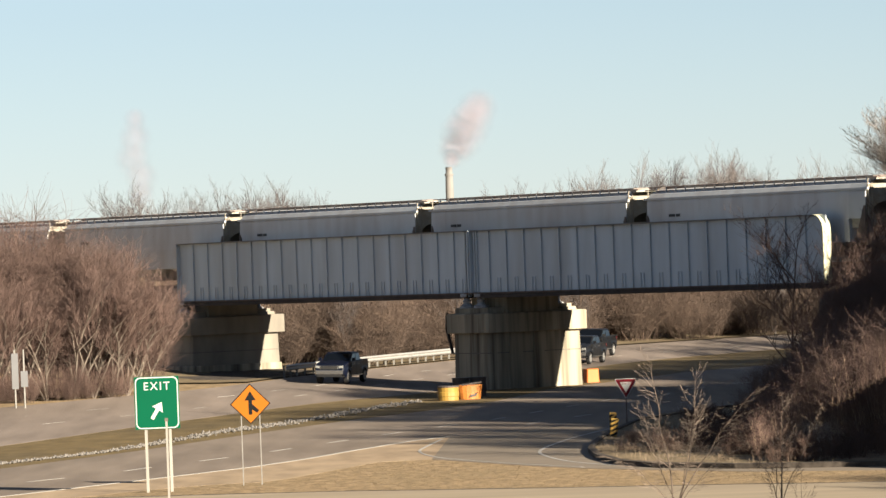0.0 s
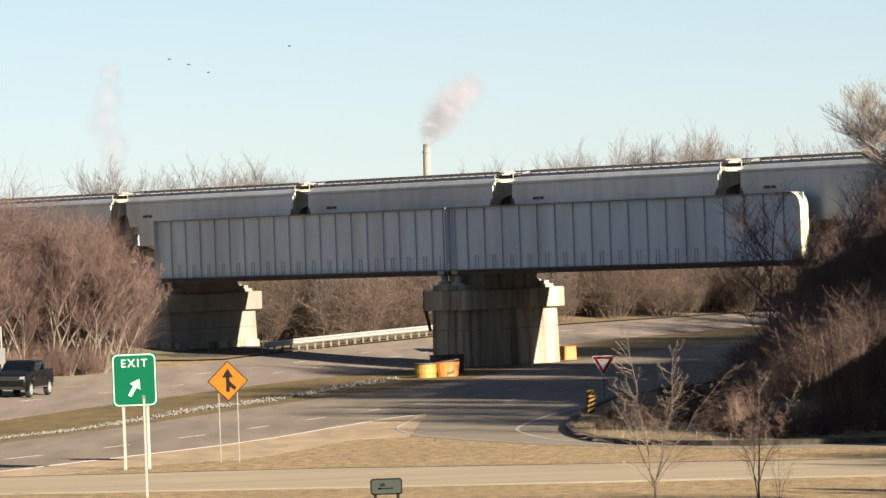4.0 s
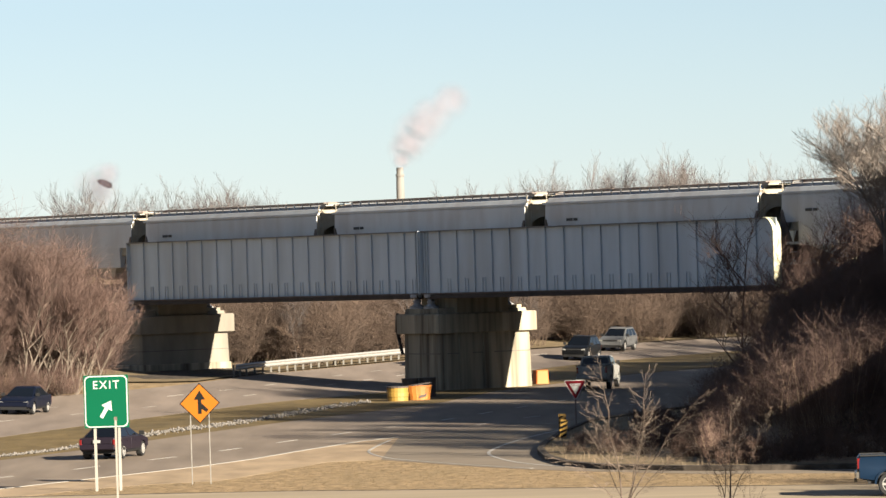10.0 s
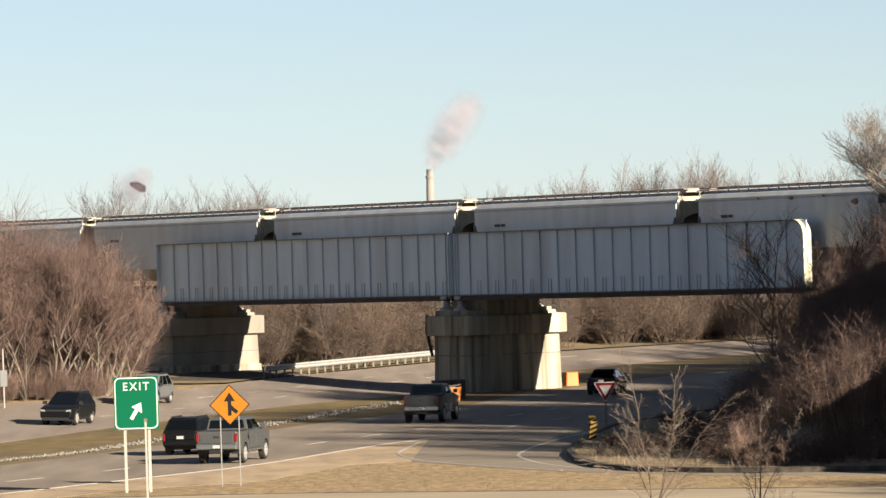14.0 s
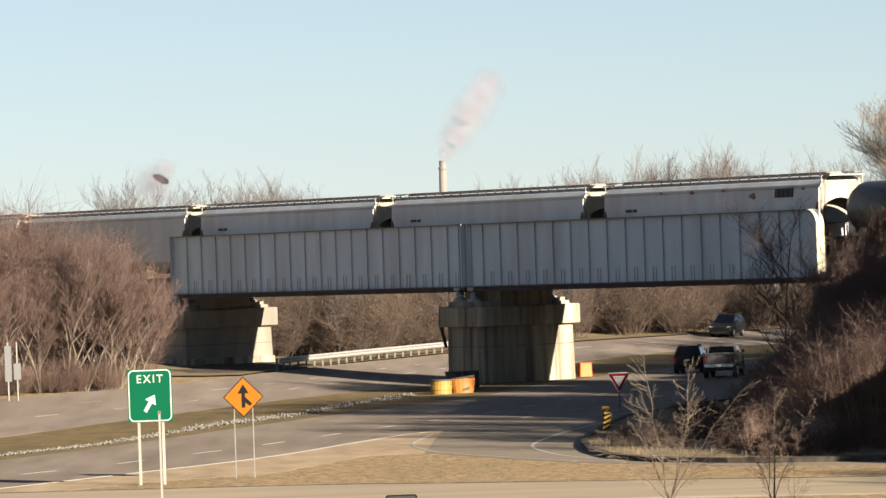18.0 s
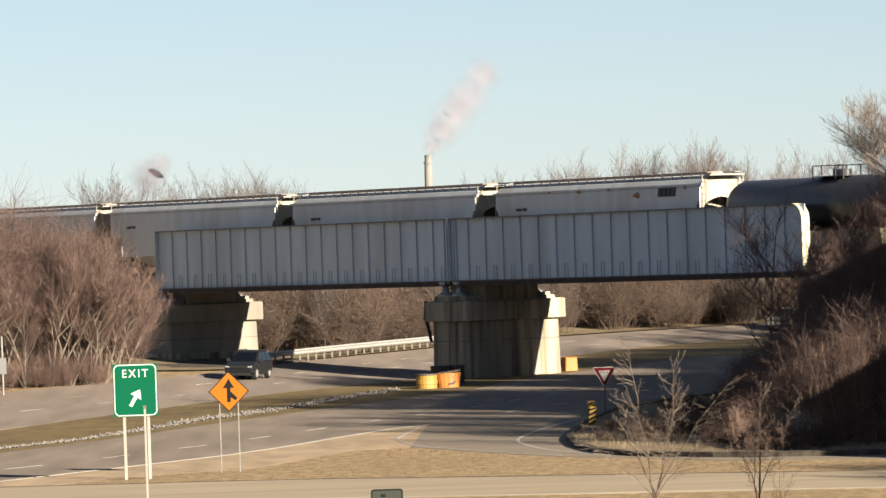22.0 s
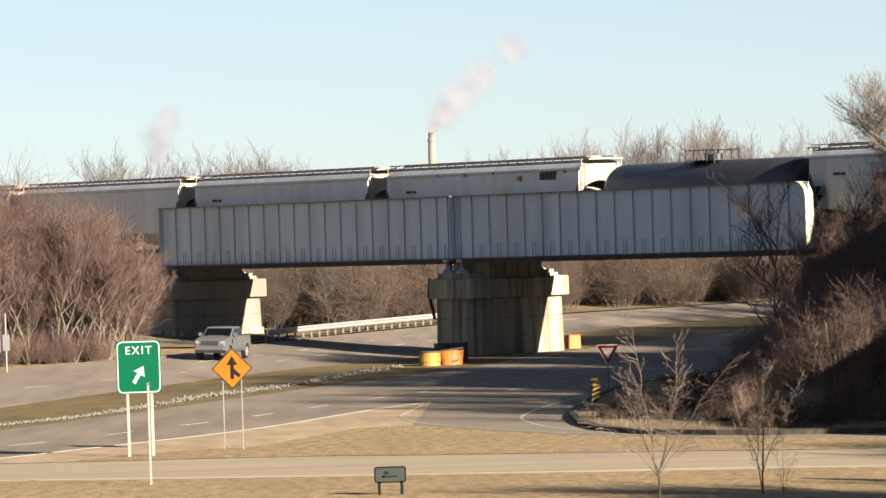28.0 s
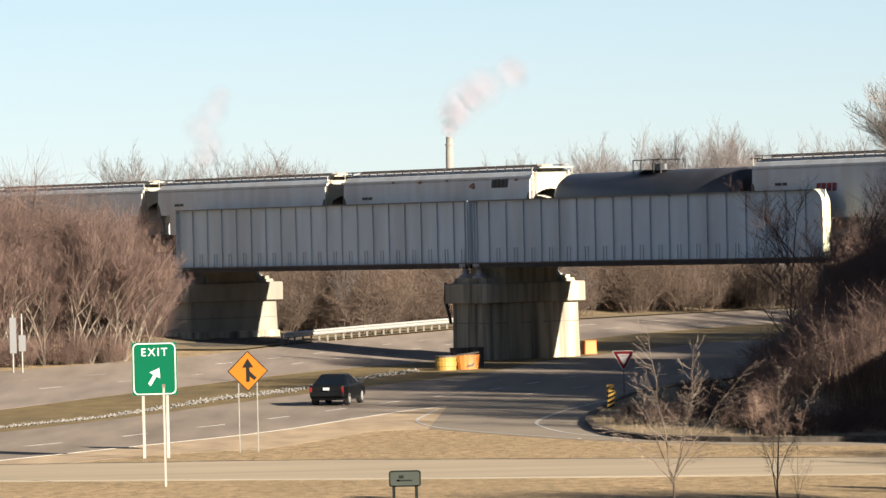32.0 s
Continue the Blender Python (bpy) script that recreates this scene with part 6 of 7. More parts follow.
TRIPS = {
    "A": [(0, -6.96, 369.55, -108), (1, -14.35, 345.6, -106.3), (2, -20.62, 323.02, -104.8), (3, -26, 301.9, -104.1), (5, -36.21, 261.21, -104.1), (32, -174.04, -288.13, -104.1)],
    "B": [(0, 10.93, 419.44, -111.2), (1, -2.2, 383.76, -109), (2, -11.73, 354.37, -106.9), (3, -18.33, 331.52, -105.3), (4, -22.6, 315.42, -104.4), (6, -28.99, 290, -104.1), (32, -111.88, -40.4, -104.1)],
    "C": [(0, 9.65, 398.07, -109.5), (1, -0.4, 367.88, -107.6), (2, -9.27, 338.87, -106.5), (3, -17.27, 311.4, -106), (4, -24.63, 285.52, -105.8), (6, -38.83, 235.39, -105.8), (32, -212.34, -376.85, -105.8)],
    "D": [(0, 48.15, 484.41, -115.8), (1, 35.52, 458.27, -115.8), (2, 22.98, 432.05, -114.1), (3, 12.09, 404.87, -110.1), (4, 2.5, 376.93, -108), (5, -6.39, 348.49, -106.8), (6, -14.89, 319.67, -106.1), (7, -23.21, 290.52, -105.8), (9, -39.8, 231.96, -105.8), (32, -212.34, -376.85, -105.8)],
    "E": [(0, 63.38, 552.95, -111.4), (3, 38.37, 489.09, -111.4), (5, 21.64, 446.54, -111.7), (6, 12.86, 424.4, -111.4), (7, 3.79, 400.56, -110.2), (8, -5.12, 375.16, -108.4), (9, -13.51, 348.45, -106.5), (10, -21.23, 320.72, -104.7), (11, -28.39, 292.39, -104.1), (13, -42.64, 235.59, -104.1), (32, -178.01, -303.94, -104.1)],
    "F": [(0, 93.64, 630.2, -111.4), (5, 48.58, 515.16, -111.4), (7, 30.56, 469.15, -111.4), (8, 21.47, 446.11, -111.7), (9, 12.2, 422.71, -111.3), (10, 3.12, 398.74, -110.1), (11, -5.47, 374.11, -108.3), (12, -13.41, 348.79, -106.5), (13, -20.68, 322.78, -104.8), (14, -27.42, 296.22, -104.1), (16, -40.79, 242.95, -104.1), (32, -147.72, -183.22, -104.1)],
    "G": [(0, 119.27, 631.6, -115.8), (6, 55.62, 499.87, -115.8), (8, 34.4, 455.96, -115.8), (9, 23.68, 433.6, -114.4), (10, 13.42, 408.47, -110.5), (11, 3.98, 381.45, -108.3), (12, -4.7, 354.06, -107), (13, -12.55, 327.72, -106.3), (14, -19.44, 303.8, -105.9), (15, -25.32, 283.08, -105.8), (17, -36.76, 242.7, -105.8), (32, -122.59, -60.16, -105.8)],
    "H": [(0, 118.48, 693.61, -111.4), (6, 57.62, 538.24, -111.4), (8, 37.33, 486.44, -111.4), (9, 27.21, 460.61, -111.5), (10, 17.15, 435.27, -111.7), (11, 7.45, 410.36, -110.8), (12, -1.51, 385.76, -109.2), (13, -9.56, 361.42, -107.4), (14, -16.71, 337.36, -105.7), (15, -23.05, 313.63, -104.3), (17, -34.88, 266.52, -104.1), (32, -123.53, -86.82, -104.1)],
    "I": [(0, 143.7, 757.99, -111.4), (9, 56.14, 534.46, -111.4), (11, 36.68, 484.78, -111.4), (12, 26.93, 459.88, -111.5), (13, 16.87, 434.56, -111.6), (14, 6.81, 408.68, -110.7), (15, -2.76, 382.13, -108.9), (16, -11.58, 354.88, -106.9), (17, -19.56, 327, -105.1), (18, -26.83, 298.61, -104.1), (20, -41.15, 241.5, -104.1), (32, -127.13, -101.16, -104.1)],
    "J": [(0, 191.32, 879.56, -111.4), (15, 51.03, 521.42, -111.4), (17, 32.33, 473.66, -111.4), (18, 22.98, 449.91, -111.7), (19, 13.79, 426.75, -111.5), (20, 4.97, 403.75, -110.4), (21, -3.38, 380.33, -108.8), (22, -11.24, 356, -107), (23, -18.67, 330.29, -105.3), (24, -25.78, 302.76, -104.1), (26, -40.11, 245.66, -104.1), (32, -83.09, 74.35, -104.1)],
    "K": [(0, 210.84, 821.1, -115.8), (17, 53.6, 495.69, -115.8), (19, 35.1, 457.4, -115.8), (20, 25.63, 437.81, -115.5), (21, 15.92, 415.05, -111.2), (22, 6.75, 389.71, -108.8), (23, -1.85, 363.28, -107.4), (24, -9.78, 337.17, -106.5), (25, -16.88, 312.75, -106), (26, -22.97, 291.38, -105.8), (28, -33.96, 252.58, -105.8), (32, -55.95, 174.98, -105.8)],
    "L": [(0, 158.16, 712.07, -115.8), (20, 40.31, 468.18, -115.8), (22, 28.52, 443.79, -115.8), (23, 20.36, 426.02, -112.9), (24, 10.13, 399.43, -109.6), (25, -0.27, 368.3, -107.6), (26, -9.77, 337.19, -106.5), (27, -17.3, 310.9, -106), (28, -23.7, 288.6, -105.8), (30, -36, 245.5, -105.8), (32, -48.5, 202, -105.8)],
    "M": [(0, 202.37, 907.78, -111.4), (21, 42.61, 499.91, -111.4), (23, 27.39, 461.06, -111.4), (24, 19.4, 440.93, -111.7), (25, 10.97, 419.54, -111.2), (26, 2.54, 397.13, -110), (27, -5.5, 374, -108.3), (28, -12.9, 350.49, -106.6), (29, -19.56, 327.01, -105.1), (30, -25.48, 303.98, -104.1), (32, -36.83, 258.72, -104.1)],
    "N": [(0, -45.36, 190.52, 61.3), (3, -29.22, 219.95, 61.3), (5, -18.45, 239.57, 61.3), (6, -12.85, 250.9, 67.1), (7, -7.31, 265.82, 71.5), (8, -1.51, 284.62, 73.9), (9, 4.82, 307.71, 75.2), (10, 11.98, 335.52, 75.7), (11, 20.52, 368.43, 75), (12, 30.85, 406.05, 74.6), (14, 51.96, 482.71, 74.6), (32, 208.09, 1049.78, 74.6)],
    "P": [(0, -71.27, 143.27, 61.3), (7, -30.2, 218.16, 61.3), (9, -18.46, 239.56, 61.3), (10, -12.72, 251.21, 67.2), (11, -7.44, 265.41, 71.4), (12, -2.06, 282.74, 73.8), (13, 3.81, 303.91, 75.1), (14, 10.5, 329.71, 75.7), (15, 18.32, 360.12, 75.3), (17, 35.27, 422.09, 74.6), (32, 163.18, 886.66, 74.6)],
    "Q": [(0, -75.09, 136.31, 61.3), (8, -32.43, 214.09, 61.3), (10, -21.76, 233.54, 61.3), (11, -16.3, 243.52, 62.3), (12, -10.83, 255.94, 69.1), (13, -5.45, 271.53, 72.4), (14, 0.18, 290.57, 74.4), (15, 6.31, 313.42, 75.4), (16, 13.24, 340.45, 75.7), (17, 21.48, 371.99, 74.8), (18, 31.32, 407.72, 74.6), (20, 51.34, 480.46, 74.6), (32, 171.49, 916.85, 74.6)],
    "R": [(0, -87, 114.6, 61.3), (10, -32.62, 213.74, 61.3), (12, -21.75, 233.56, 61.3), (13, -16.19, 243.72, 62.5), (14, -10.66, 256.39, 69.2), (15, -5.11, 272.62, 72.6), (16, 0.88, 293.09, 74.5), (17, 7.64, 318.53, 75.5), (18, 15.61, 349.7, 75.6), (19, 25.43, 386.36, 74.6), (21, 46.04, 461.22, 74.6), (32, 159.4, 872.95, 74.6)],
    "S": [(0, -78.35, 59.69, 69.4), (10, -28.41, 192.29, 69.4), (12, -18.42, 218.82, 69.4), (13, -13.47, 231.95, 69.7), (14, -8.55, 245.86, 71.3), (15, -3.32, 261.95, 72.7), (16, 2.54, 281.66, 74.1), (17, 9.27, 306.42, 75.4), (18, 16.99, 337.69, 76.7), (19, 25.9, 375.78, 76.8), (21, 44.2, 454.02, 76.8), (32, 144.85, 884.35, 76.8)],
    "T": [(0, -113.19, 66.84, 61.3), (27, -26.43, 225.02, 61.3), (29, -20.01, 236.74, 61.3), (30, -15.84, 244.4, 63.1), (31, -10.75, 256.14, 69.1), (32, -5.27, 272.11, 72.5)],
    "O": [(0, -50, 168, 62), (3, -28, 192, 62), (5, -16.6, 200.2, 66), (6, -11.2, 200.9, 62), (7, -5.38, 199.89, 51), (8, 2.35, 198.6, 37), (9, 10.85, 197.15, 20), (10, 18.85, 195.9, -4), (11, 25.4, 194.8, -24), (13, 36.61, 192.9, -28), (32, 150.95, 173.86, -28)],
}

# ---- guard rail beside the far road ----
RAILING = [(-11.3, 389.5), (-10.5, 393.0), (-5.7, 408.0), (0.2, 425.0), (5.3, 440.6), (8.0, 446.5)]
gr = thing("guard_rail", "galvanised steel guard rail on posts beside the far road", "guard rail")
pts = resample(RAILING, 34)
secs = []
for i, (x, y) in enumerate(pts):
    a, b = pts[max(0, i - 1)], pts[min(34, i + 1)]
    d = Vector((b[0] - a[0], b[1] - a[1], 0)).normalized()
    q = Vector((d.y, -d.x, 0))
    c = Vector(banked(x, y)[:3])
    secs.append([c + q * o + Vector((0, 0, z)) for o, z in ((0.12, 0.42), (0.2, 0.5), (0.12, 0.58), (0.12, 0.62), (0.2, 0.7), (0.12, 0.8), (0.09, 0.8), (0.16, 0.7), (0.08, 0.6), (0.16, 0.5), (0.09, 0.42))])
part("rail_beam", Shape().loft(secs), ALU, gr)
post = Shape().box(-0.06, 0.06, -0.08, 0.08, -0.3, 0.78).data("post")
for x, y in pts[::1]:
    part("post", post, POST_DIM, gr).location = banked(x, y)[:3]

# ---- crash cushions by the pier ----


def drum(x, y, r, h, m, label, lid=True):
    t = thing("crash_barrel", label, "crash barrel", pose(x, y, 0), "crash barrels")
    secs = [[(q * math.cos(a), q * math.sin(a), z) for a in [i * 6.28319 / 20 for i in range(20)]] for q, z in
            ((r * 0.96, -0.1), (r * 0.96, h * 0.3), (r, h * 0.33), (r, h * 0.62), (r * 0.97, h * 0.66), (r, h * 0.97), (r * 0.97, h))]
    part("shell", Shape().loft(secs), m, t)
    if lid:
        part("lid", Shape().tube((0, 0, h), (0, 0, h + 0.08), r * 1.03, n=20), LID, t)


for x, y, r, h in ((0.75, 328.5, 0.5, 1.05), (1.75, 329.0, 0.5, 1.05)):
    drum(x, y, r, h, LID, "dark soot-stained crash barrel close to the pier")
drum(0.0, 322.7, 0.62, 0.76, YELLOW, "yellow sand-filled crash barrel with a dark lid")
bk = thing("broken_barrel", "split orange crash barrel leaning open beside the yellow one", "crash barrel", pose(1.25, 323.6, 0, 0, 0, 10), "crash barrels")
part("shell", Shape().loft([[(0.66 * math.cos(q) * f_, 0.42 * math.sin(q), z) for q in [k * 6.28319 / 16 for k in range(16)]] for f_, z in ((0.92, -0.1), (1.0, 0.35), (1.03, 0.36), (1.05, 0.6), (1.1, 0.84))]), AMBER, bk)
part("lid", Shape().loft([[(0.7 * math.cos(q), 0.44 * math.sin(q), z + 0.08 * math.cos(q)) for q in [k * 6.28319 / 16 for k in range(16)]] for z in (0.86, 0.93)]), LID, bk)
part("torn_hole", Shape().extrude([(-0.12, 0.12), (0.28, 0.2), (0.36, 0.4), (0.15, 0.3), (-0.05, 0.28)], -0.46, -0.40, "y"), LID, bk, "dark tear in the shell")
ob_ = thing("barrier_block", "orange plastic barrier block beside the pier", "barrier", pose(8.9, 349.2, 0, 0, 0, 20), "")
part("shell", Shape().extrude([(-0.42, -0.1), (0.42, -0.1), (0.38, 0.85), (-0.38, 0.85)], -0.35, 0.35, "y", 0.05), ORANGE, ob_)

# ---- roadside sign seen from behind, by the far road ----
CHARCOAL = mat("dull_grey_back", (0.06, 0.06, 0.06), 0.6, vary=0.1)
bs = thing("roadside_sign", "grey back of a small roadside sign on steel posts", "road sign", pose(*stand(-25.7, 338.0)[:3], 0, 0, 25))
part("panel", Shape().box(-0.45, -0.05, 0, 0.03, 1.1, 3.1), CHARCOAL, bs)
part("panel", Shape().box(0.08, 0.5, 0.0, 0.03, 1.2, 2.1), CHARCOAL, bs)
for x in (-0.25, 0.3):
    part("post", Shape().box(x - 0.04, x + 0.04, 0.03, 0.1, -0.3, 3.3), POST_DIM, bs)

# ---- riprap in the median ditch ----
STONES_LINE = [(-20.5, 251), (-18.6, 255.7), (-16.1, 261.6), (-14.0, 270.9), (-11.7, 282.6), (-9.1, 290.0), (-6.4, 301.5), (-4.4, 311.9), (-2.0, 322)]
rnd = random.Random(8)
rocks = Shape()
for i in range(1500):
    x, y = along(STONES_LINE, rnd.random())
    f = 0.25 + 0.75 * step(250, 285, y)
    x, y, r = x + rnd.gauss(0, 0.28 * f), y + rnd.gauss(0, 1.2 * f), rnd.uniform(0.04, 0.125)
    vs = [Vector((x, y, r * 0.4)) + Vector((rnd.uniform(0.6, 1.2) * a, rnd.uniform(0.6, 1.2) * b, rnd.uniform(0.5, 1.0) * c)) * r for a, b, c in
          ((1, 0, 0), (0, 1, 0), (-1, 0, 0), (0, -1, 0), (0.3, 0.2, 1), (-0.1, 0.1, -0.8))]
    rocks.add(vs, [(0, 1, 4), (1, 2, 4), (2, 3, 4), (3, 0, 4), (1, 0, 5), (2, 1, 5), (3, 2, 5), (0, 3, 5)])
solo("riprap", rocks, STONE, "pale broken stones lining the median ditch", "stones", kind="stuff")

# ---- factory stack far off, and its steam ----
STACK = mat("grey_stack_concrete", (0.16, 0.152, 0.138), 0.8, vary=0.3, scale=0.35, stretch=(1, 1, 0.2))
FX, FY = 3.9, 2500.0
st = thing("factory_chimney", "tall weathered grey concrete factory chimney far away", "chimney", pose(FX, FY, 0))
part("shaft", Shape().loft([[(r * math.cos(a), r * math.sin(a), z) for a in [i * 6.28319 / 20 for i in range(20)]] for r, z in ((2.1, -2), (1.75, 30), (1.6, 34.6))]), STACK, st)
part("rim", Shape().tube((0, 0, 34.6), (0, 0, 38.2), 1.5, n=20), STACK, st)
part("collar", Shape().tube((0, 0, 34.3), (0, 0, 35.2), 1.95, n=20), STACK, st)

def steam(name, dense, colour):
    """Thin vapour: scatters light evenly, thinning towards the rim of each puff."""
    m = bpy.data.materials.new(name)
    m.use_nodes = True
    nt = m.node_tree
    nt.nodes.clear()
    out = nt.nodes.new("ShaderNodeOutputMaterial")
    mix = nt.nodes.new("ShaderNodeMixShader")
    scatter = nt.nodes.new("ShaderNodeMixShader")
    dif, trl, clear = nt.nodes.new("ShaderNodeBsdfDiffuse"), nt.nodes.new("ShaderNodeBsdfTranslucent"), nt.nodes.new("ShaderNodeBsdfTransparent")
    for q in (dif, trl):
        q.inputs["Color"].default_value = (*colour, 1)
    nt.links.new(dif.outputs[0], scatter.inputs[1])
    nt.links.new(trl.outputs[0], scatter.inputs[2])
    tc = nt.nodes.new("ShaderNodeTexCoord")
    rim = nt.nodes.new("ShaderNodeVectorMath")
    rim.operation = "MULTIPLY_ADD"
    rim.inputs[1].default_value, rim.inputs[2].default_value = (2.2, 0.0, 2.2), (-1.1, 0.0, -1.1)
    ln = nt.nodes.new("ShaderNodeVectorMath")
    ln.operation = "LENGTH"
    nt.links.new(tc.outputs["Generated"], rim.inputs[0])
    nt.links.new(rim.outputs[0], ln.inputs[0])
    fall = nt.nodes.new("ShaderNodeMapRange")
    fall.interpolation_type = "SMOOTHSTEP"
    fall.inputs[1].default_value, fall.inputs[2].default_value, fall.inputs[3].default_value, fall.inputs[4].default_value = 0.1, 1.0, dense, 0.0
    nt.links.new(ln.outputs["Value"], fall.inputs[0])
    nz = nt.nodes.new("ShaderNodeTexNoise")
    nz.inputs["Scale"].default_value, nz.inputs["Detail"].default_value = 0.13, 2.0
    nt.links.new(tc.outputs["Object"], nz.inputs["Vector"])
    wisp = nt.nodes.new("ShaderNodeMapRange")
    wisp.inputs[1].default_value, wisp.inputs[2].default_value, wisp.inputs[3].default_value = 0.3, 0.65, 0.5
    nt.links.new(nz.outputs[0], wisp.inputs[0])
    mul = nt.nodes.new("ShaderNodeMath")
    mul.operation = "MULTIPLY"
    nt.links.new(fall.outputs[0], mul.inputs[0])
    nt.links.new(wisp.outputs[0], mul.inputs[1])
    nt.links.new(mul.outputs[0], mix.inputs[0])
    nt.links.new(clear.outputs[0], mix.inputs[1])
    nt.links.new(scatter.outputs[0], mix.inputs[2])
    nt.links.new(mix.outputs[0], out.inputs[0])
    return m


STEAM, STEAM_THIN = steam("thin_steam", 0.36, (0.38, 0.325, 0.355)), steam("faint_steam", 0.21, (0.34, 0.285, 0.325))


def puff(seed, r):
    """One soft uneven billow."""
    bm = bmesh.new()
    bmesh.ops.create_icosphere(bm, subdivisions=4, radius=1.0)
    vs, fs = [v.co.copy() for v in bm.verts], [tuple(v.index for v in f.verts) for f in bm.faces]
    bm.free()
    sh = Shape()
    off = Vector((seed * 3.7, seed, seed * 1.3))
    sh.add([v * r * (1 + 0.15 * noise.fractal(v * 1.2 + off, 1.2, 2.0, 2)) for v in vs], fs)
    return sh.data("puff", True)


PLUME = []
for i, (u, r) in enumerate(((0.07, 5.2), (0.24, 10.0), (0.46, 13.0), (0.68, 12.5), (0.92, 10.5))):
    me = puff(i + 1, r)
    me.materials.append(STEAM)
    ob = new("steam_puff", me)
    tagged(ob, "pinkish white steam drifting from the factory chimney", "steam", "steam plume", "stuff")
    PLUME.append((ob, u))
PLUME_SHAPES = [(0, (0, 1), (8, 15), (15, 27)), (3, (0, 1), (10, 13), (22, 23)), (6, (0, 1), (9, 16), (19, 30)), (9, (0, 1), (9, 16), (28, 31)), (14, (0, 1), (10, 16), (19, 28)),
                (19, (0, 1), (12, 18), (24, 36)), (25, (0, 1), (14, 17), (34, 38)), (28, (0, 1), (14, 16), (42, 39)), (30, (0, 1), (12, 15), (36, 34)), (32, (0, 1), (8, 16), (33, 29))]
HAZE_WAY = [(0, -132.9, 1.00, 1.0), (3, -135.5, 1.30, 1.5), (6, -135.3, 1.00, 2.5), (8, -132.0, 0.55, 3.0), (12, -130.5, 0.32, 3.0), (24, -121.5, 0.32, 2.0), (28, -119.2, 0.62, 1.5), (31, -110.6, 0.80, 2.5), (32, -106.6, 0.85, 2.5)]
HAZE = []
for i, (dx, dz, r) in enumerate(((0, 4, 4.5), (1, 12, 5.0), (-1, 20, 5.5), (1, 29, 5.0), (2, 38, 3.5))):
    me = puff(i + 21, r * 1.9)
    me.materials.append(STEAM_THIN)
    ob = new("steam_puff", me)
    tagged(ob, "faint pinkish steam rising beyond the trees", "steam", "distant steam", "stuff")
    HAZE.append((ob, dx, dz))

# ---- birds ----
FEATHER = mat("dark_feather", (0.04, 0.035, 0.03), 0.8, vary=0.2)
BIRDS = []
BIRD_WAYS = [
    [(0, -24.1, 18.2), (1, -15.5, 17.2), (2, -7.9, 14.9), (3, -6.3, 15.9), (3.5, -8.4, 17.0), (5.5, -17.3, 16.8), (6, -18.4, 15.9), (7, -23.4, 15.9), (8.5, -32.4, 15.9), (32, -140.0, 25.0)],
    [(0, -21.7, 16.9), (1, -13.8, 15.9), (2, -6.9, 14.0), (3, -5.8, 15.5), (3.5, -7.9, 16.6), (5.5, -15.6, 16.9), (6, -17.1, 16.2), (7, -22.1, 16.2), (8.5, -31.1, 16.2), (32, -140.0, 25.0)],
    [(0, -21.6, 17.3), (1, -13.0, 16.3), (2, -5.4, 12.9), (3, -5.2, 15.1), (3.5, -7.4, 16.2), (5.5, -13.0, 16.6), (6, -14.5, 15.7), (7, -17.9, 16.3), (8.5, -26.9, 16.3), (32, -140.0, 25.0)],
    [(0, -22.0, 15.2), (1, -12.5, 14.2), (2, -4.0, 14.6), (3, -2.2, 16.4), (3.5, -3.8, 17.6), (5.5, -10.9, 16.9), (6, -12.5, 16.0), (7, -15.0, 16.2), (8.5, -24.0, 16.2), (32, -140.0, 25.0)]]
for i, way in enumerate(BIRD_WAYS):
    b = thing("flying_bird", "small dark bird gliding in the sky", "bird", group="bird flock")
    part("body", Shape().loft([[(x, r * math.cos(a), r * math.sin(a)) for a in [k * 6.28319 / 8 for k in range(8)]] for x, r in ((-0.22, 0.01), (-0.1, 0.03), (0.05, 0.035), (0.16, 0.02), (0.22, 0.005))]), FEATHER, b)
    for s_ in (-1, 1):
        part("wing", Shape().loft([[(0.1, s_ * 0.03, 0.02), (-0.1, s_ * 0.03, 0.02), (-0.1, s_ * 0.03, 0.035), (0.1, s_ * 0.03, 0.035)],
                                   [(0.1, s_ * 0.22, 0.12), (-0.06, s_ * 0.22, 0.12), (-0.06, s_ * 0.22, 0.13), (0.1, s_ * 0.22, 0.13)],
                                   [(-0.06, s_ * 0.46, 0.06), (-0.1, s_ * 0.46, 0.06), (-0.1, s_ * 0.46, 0.065), (-0.06, s_ * 0.46, 0.065)]]), FEATHER, b)
    part("tail", Shape().box(-0.34, -0.2, -0.04, 0.04, 0.0, 0.012), FEATHER, b)
    b.scale = (0.36, 0.36, 0.36)
    BIRDS.append((b, 260 + 2 * i, way))

CARS = []
base_car = hopper(22.4)
for i in range(9):
    mid = (RAILK[i] + RAILK[i + 1]) / 2
    if i == 7:
        CARS.append((tank_car(20.8), mid))
    else:
        CARS.append((base_car if i == 0 else copy_thing(base_car, Matrix()), mid))
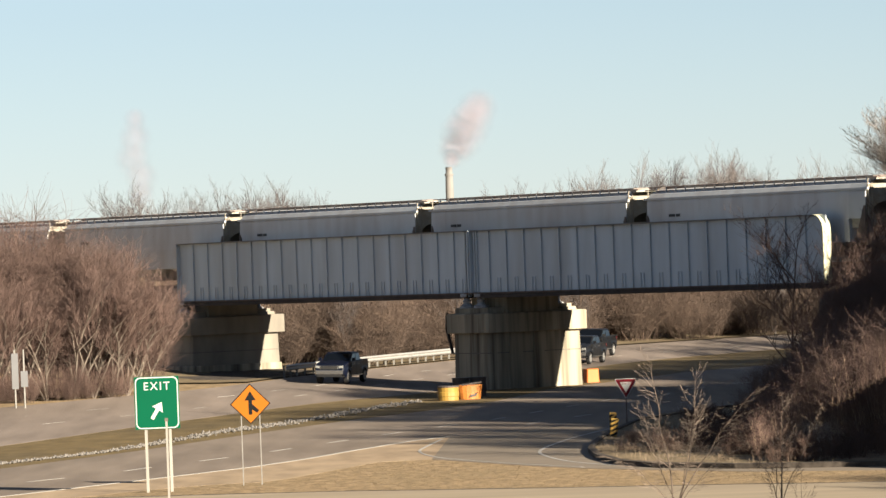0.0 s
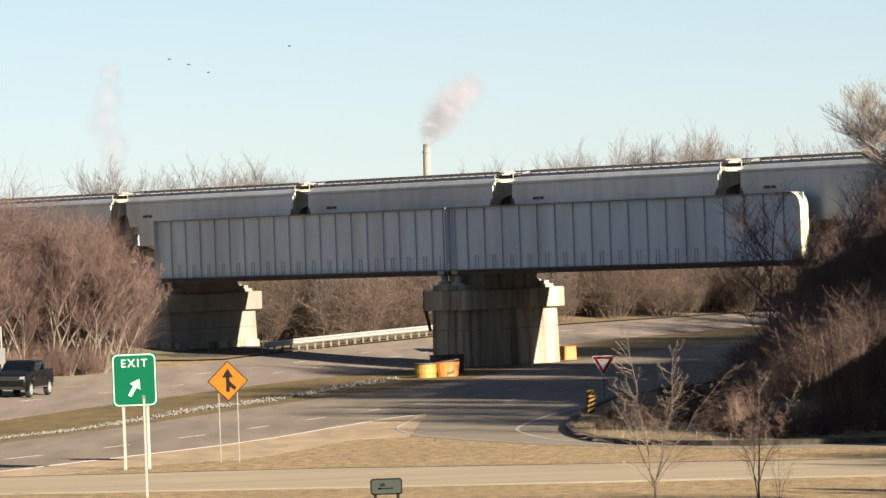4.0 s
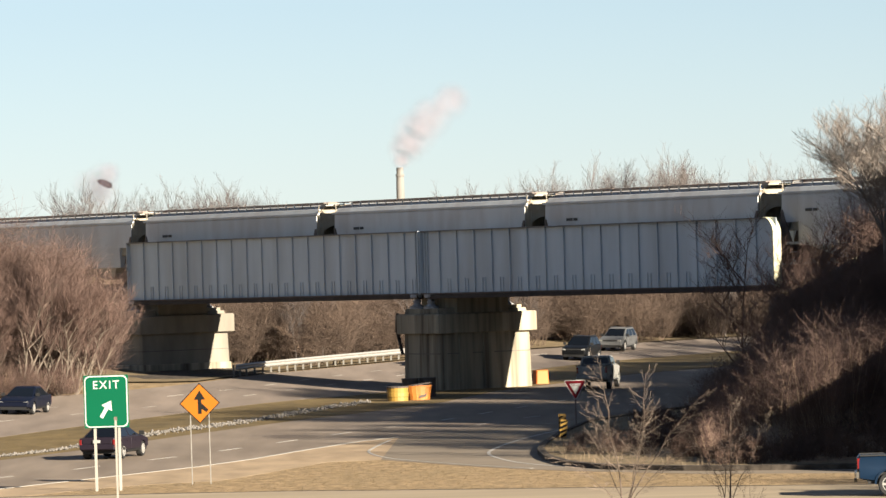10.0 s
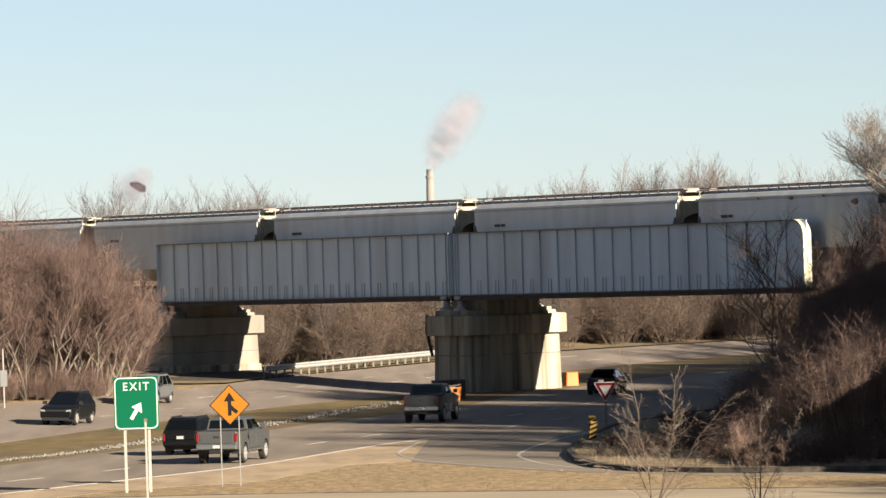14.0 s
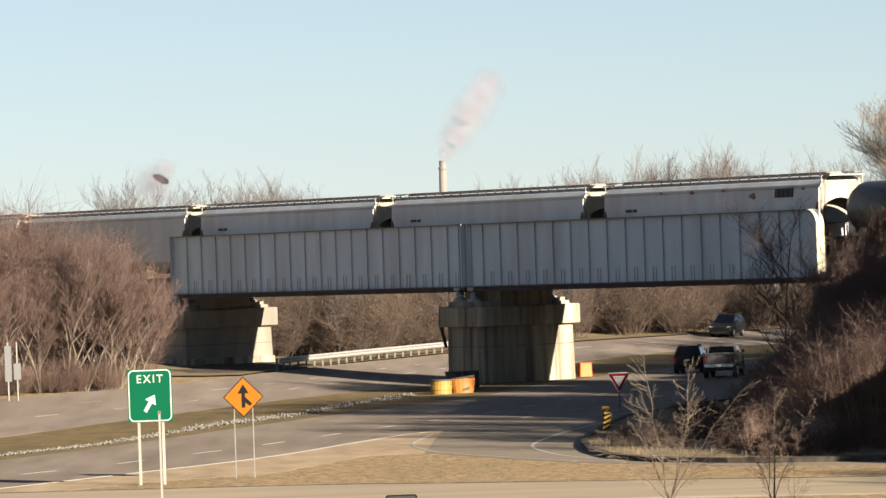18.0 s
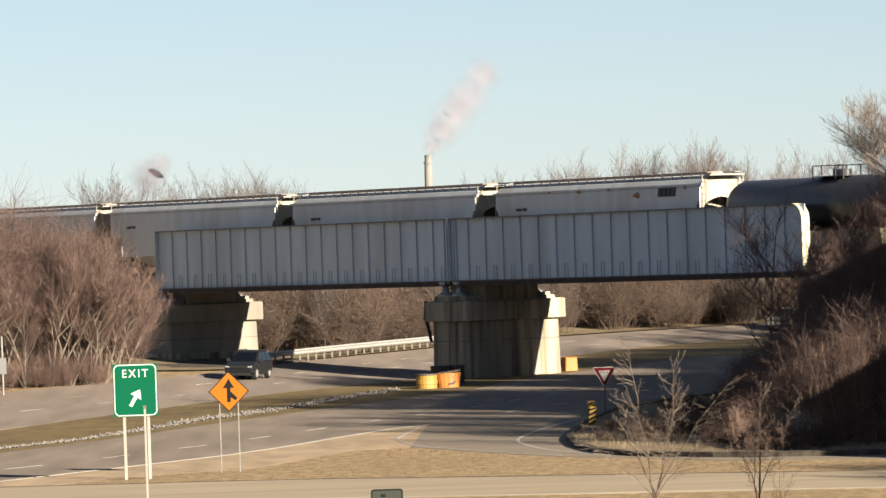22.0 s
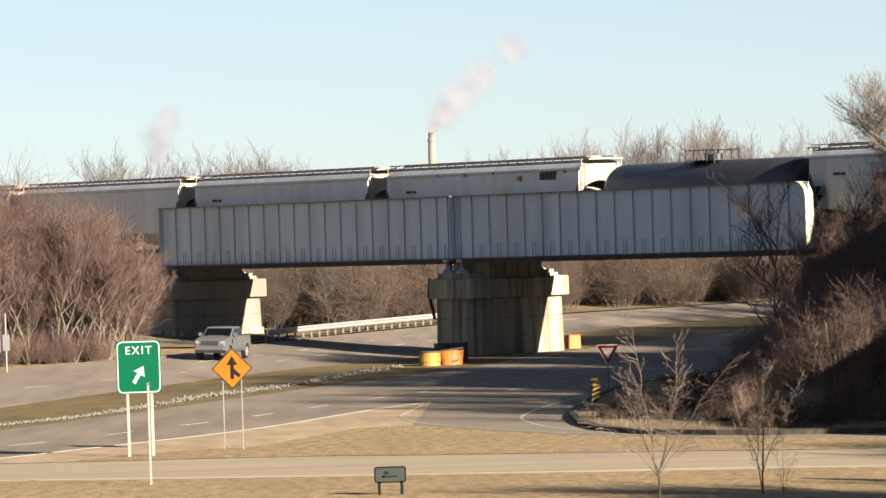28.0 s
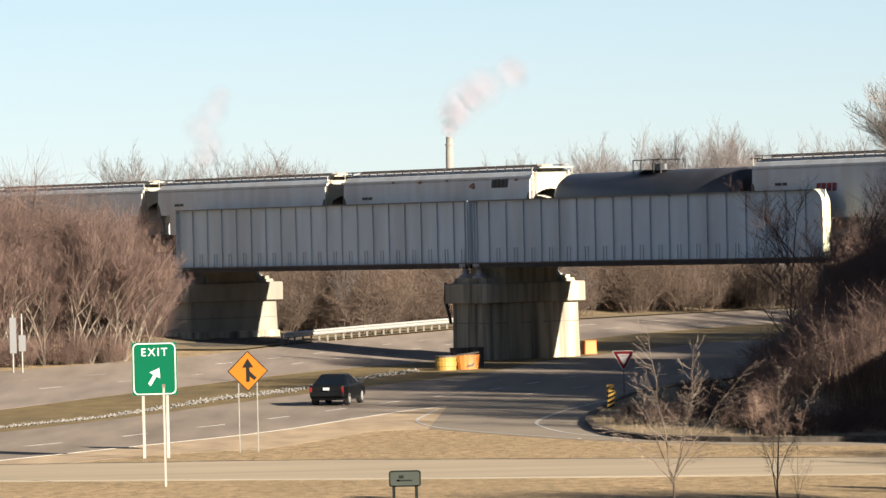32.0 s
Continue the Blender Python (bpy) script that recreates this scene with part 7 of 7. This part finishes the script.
# plain block logo and rust patches on the last hopper before the tank car
logo_car = CARS[6][0]
RUST = mat("rust_patch", (0.22, 0.125, 0.075), 0.9, vary=0.4, scale=3.0)
for x0, w_ in ((6.3, 0.36), (6.74, 0.36), (7.18, 0.32), (7.58, 0.36)):
    part("logo_block", Shape().extrude([(x0, 3.45), (x0 + w_, 3.45), (x0 + w_ + 0.08, 3.95), (x0 + 0.08, 3.95)], -1.66, -1.59, "y"), TRIM_DARK, logo_car)
for x0, z0, r_ in ((4.2, 3.6, 0.22), (8.9, 3.9, 0.1), (-1.6, 3.95, 0.13), (-4.6, 4.02, 0.09), (1.4, 4.0, 0.08)):
    part("rust_patch", Shape().extrude([(x0 + r_ * 1.3 * math.cos(q) * (1 + 0.3 * math.sin(3 * q + x0)), z0 + r_ * 0.7 * math.sin(q) * (1 + 0.25 * math.cos(5 * q))) for q in [k * 0.449 for k in range(14)]], -1.645, -1.57, "y"), RUST, logo_car)
SPRAY = mat("red_spray", (0.22, 0.03, 0.03), 0.8, vary=0.3, scale=4.0)
for x0, w_ in ((-4.3, 0.32), (-3.85, 0.36), (-3.35, 0.34), (-2.85, 0.34)):
    part("painted_bar", Shape().extrude([(x0, 2.6), (x0 + w_, 2.6), (x0 + w_ + 0.06, 3.05), (x0 + 0.06, 3.05)], -1.66, -1.6, "y"), SPRAY, CARS[8][0], "faded red painted bar")
TRAIN_RUN = [(0, 0), (3.5, -10.1), (8, -22.6), (13, -36.0), (16.5, -45.15), (19, -51.8), (22, -58.95), (25, -65.4), (29, -73.1), (32, -78.2)]


def motions():
    turn = math.degrees(math.atan2(UY, UX))
    for car, mid in CARS:
        rows = []
        for t, d in TRAIN_RUN:
            p = bridge(mid + d, 2.8, z_top(mid + d) - 2.72)
            rows.append((t, pose(p.x, p.y, p.z, 0, -math.degrees(GRADE), turn)))
        walk(car, rows)
    for key, ob in FLEET.items():
        if key == "O":
            turned = 1.0
        else:
            turned = 0.66 if TRIPS[key][0][3] > 0 else 0.82
        lean = -1.9 if TRIPS[key][0][3] < -90 else 0.0
        walk(ob, [(t, pose(*banked(x, y)[:2], banked(x, y)[2] + 0.02, lean, 0, math.copysign(90, a) + (a - math.copysign(90, a)) * turned if key != "O" else a)) for t, x, y, a in TRIPS[key]])
    for ob, u in PLUME:
        rows = []
        for t, a, b, c in PLUME_SHAPES:
            p = [a[i] * (1 - u) ** 2 + (2 * b[i] - (a[i] + c[i]) / 2) * 2 * u * (1 - u) + c[i] * u * u for i in (0, 1)]
            rows.append((t, pose(FX + p[0], FY, 38.2 + p[1], 0, t * 1.5, 0)))
        walk(ob, rows)
    for ob, dx, dz in HAZE:
        walk(ob, [(t, pose(x + dx * spread + (dz * 0.12 if t > 20 else -dz * 0.1 if t < 6 else 0), FY, 27 + dz * tall, 0, t, 0)) for t, x, tall, spread in HAZE_WAY])
    for ob, y, way in BIRDS:
        walk(ob, [(t, pose(x, y, z, 0, 0, 20 if t < 3 else 160 if t > 3 else 90)) for t, x, z in way])


motions()
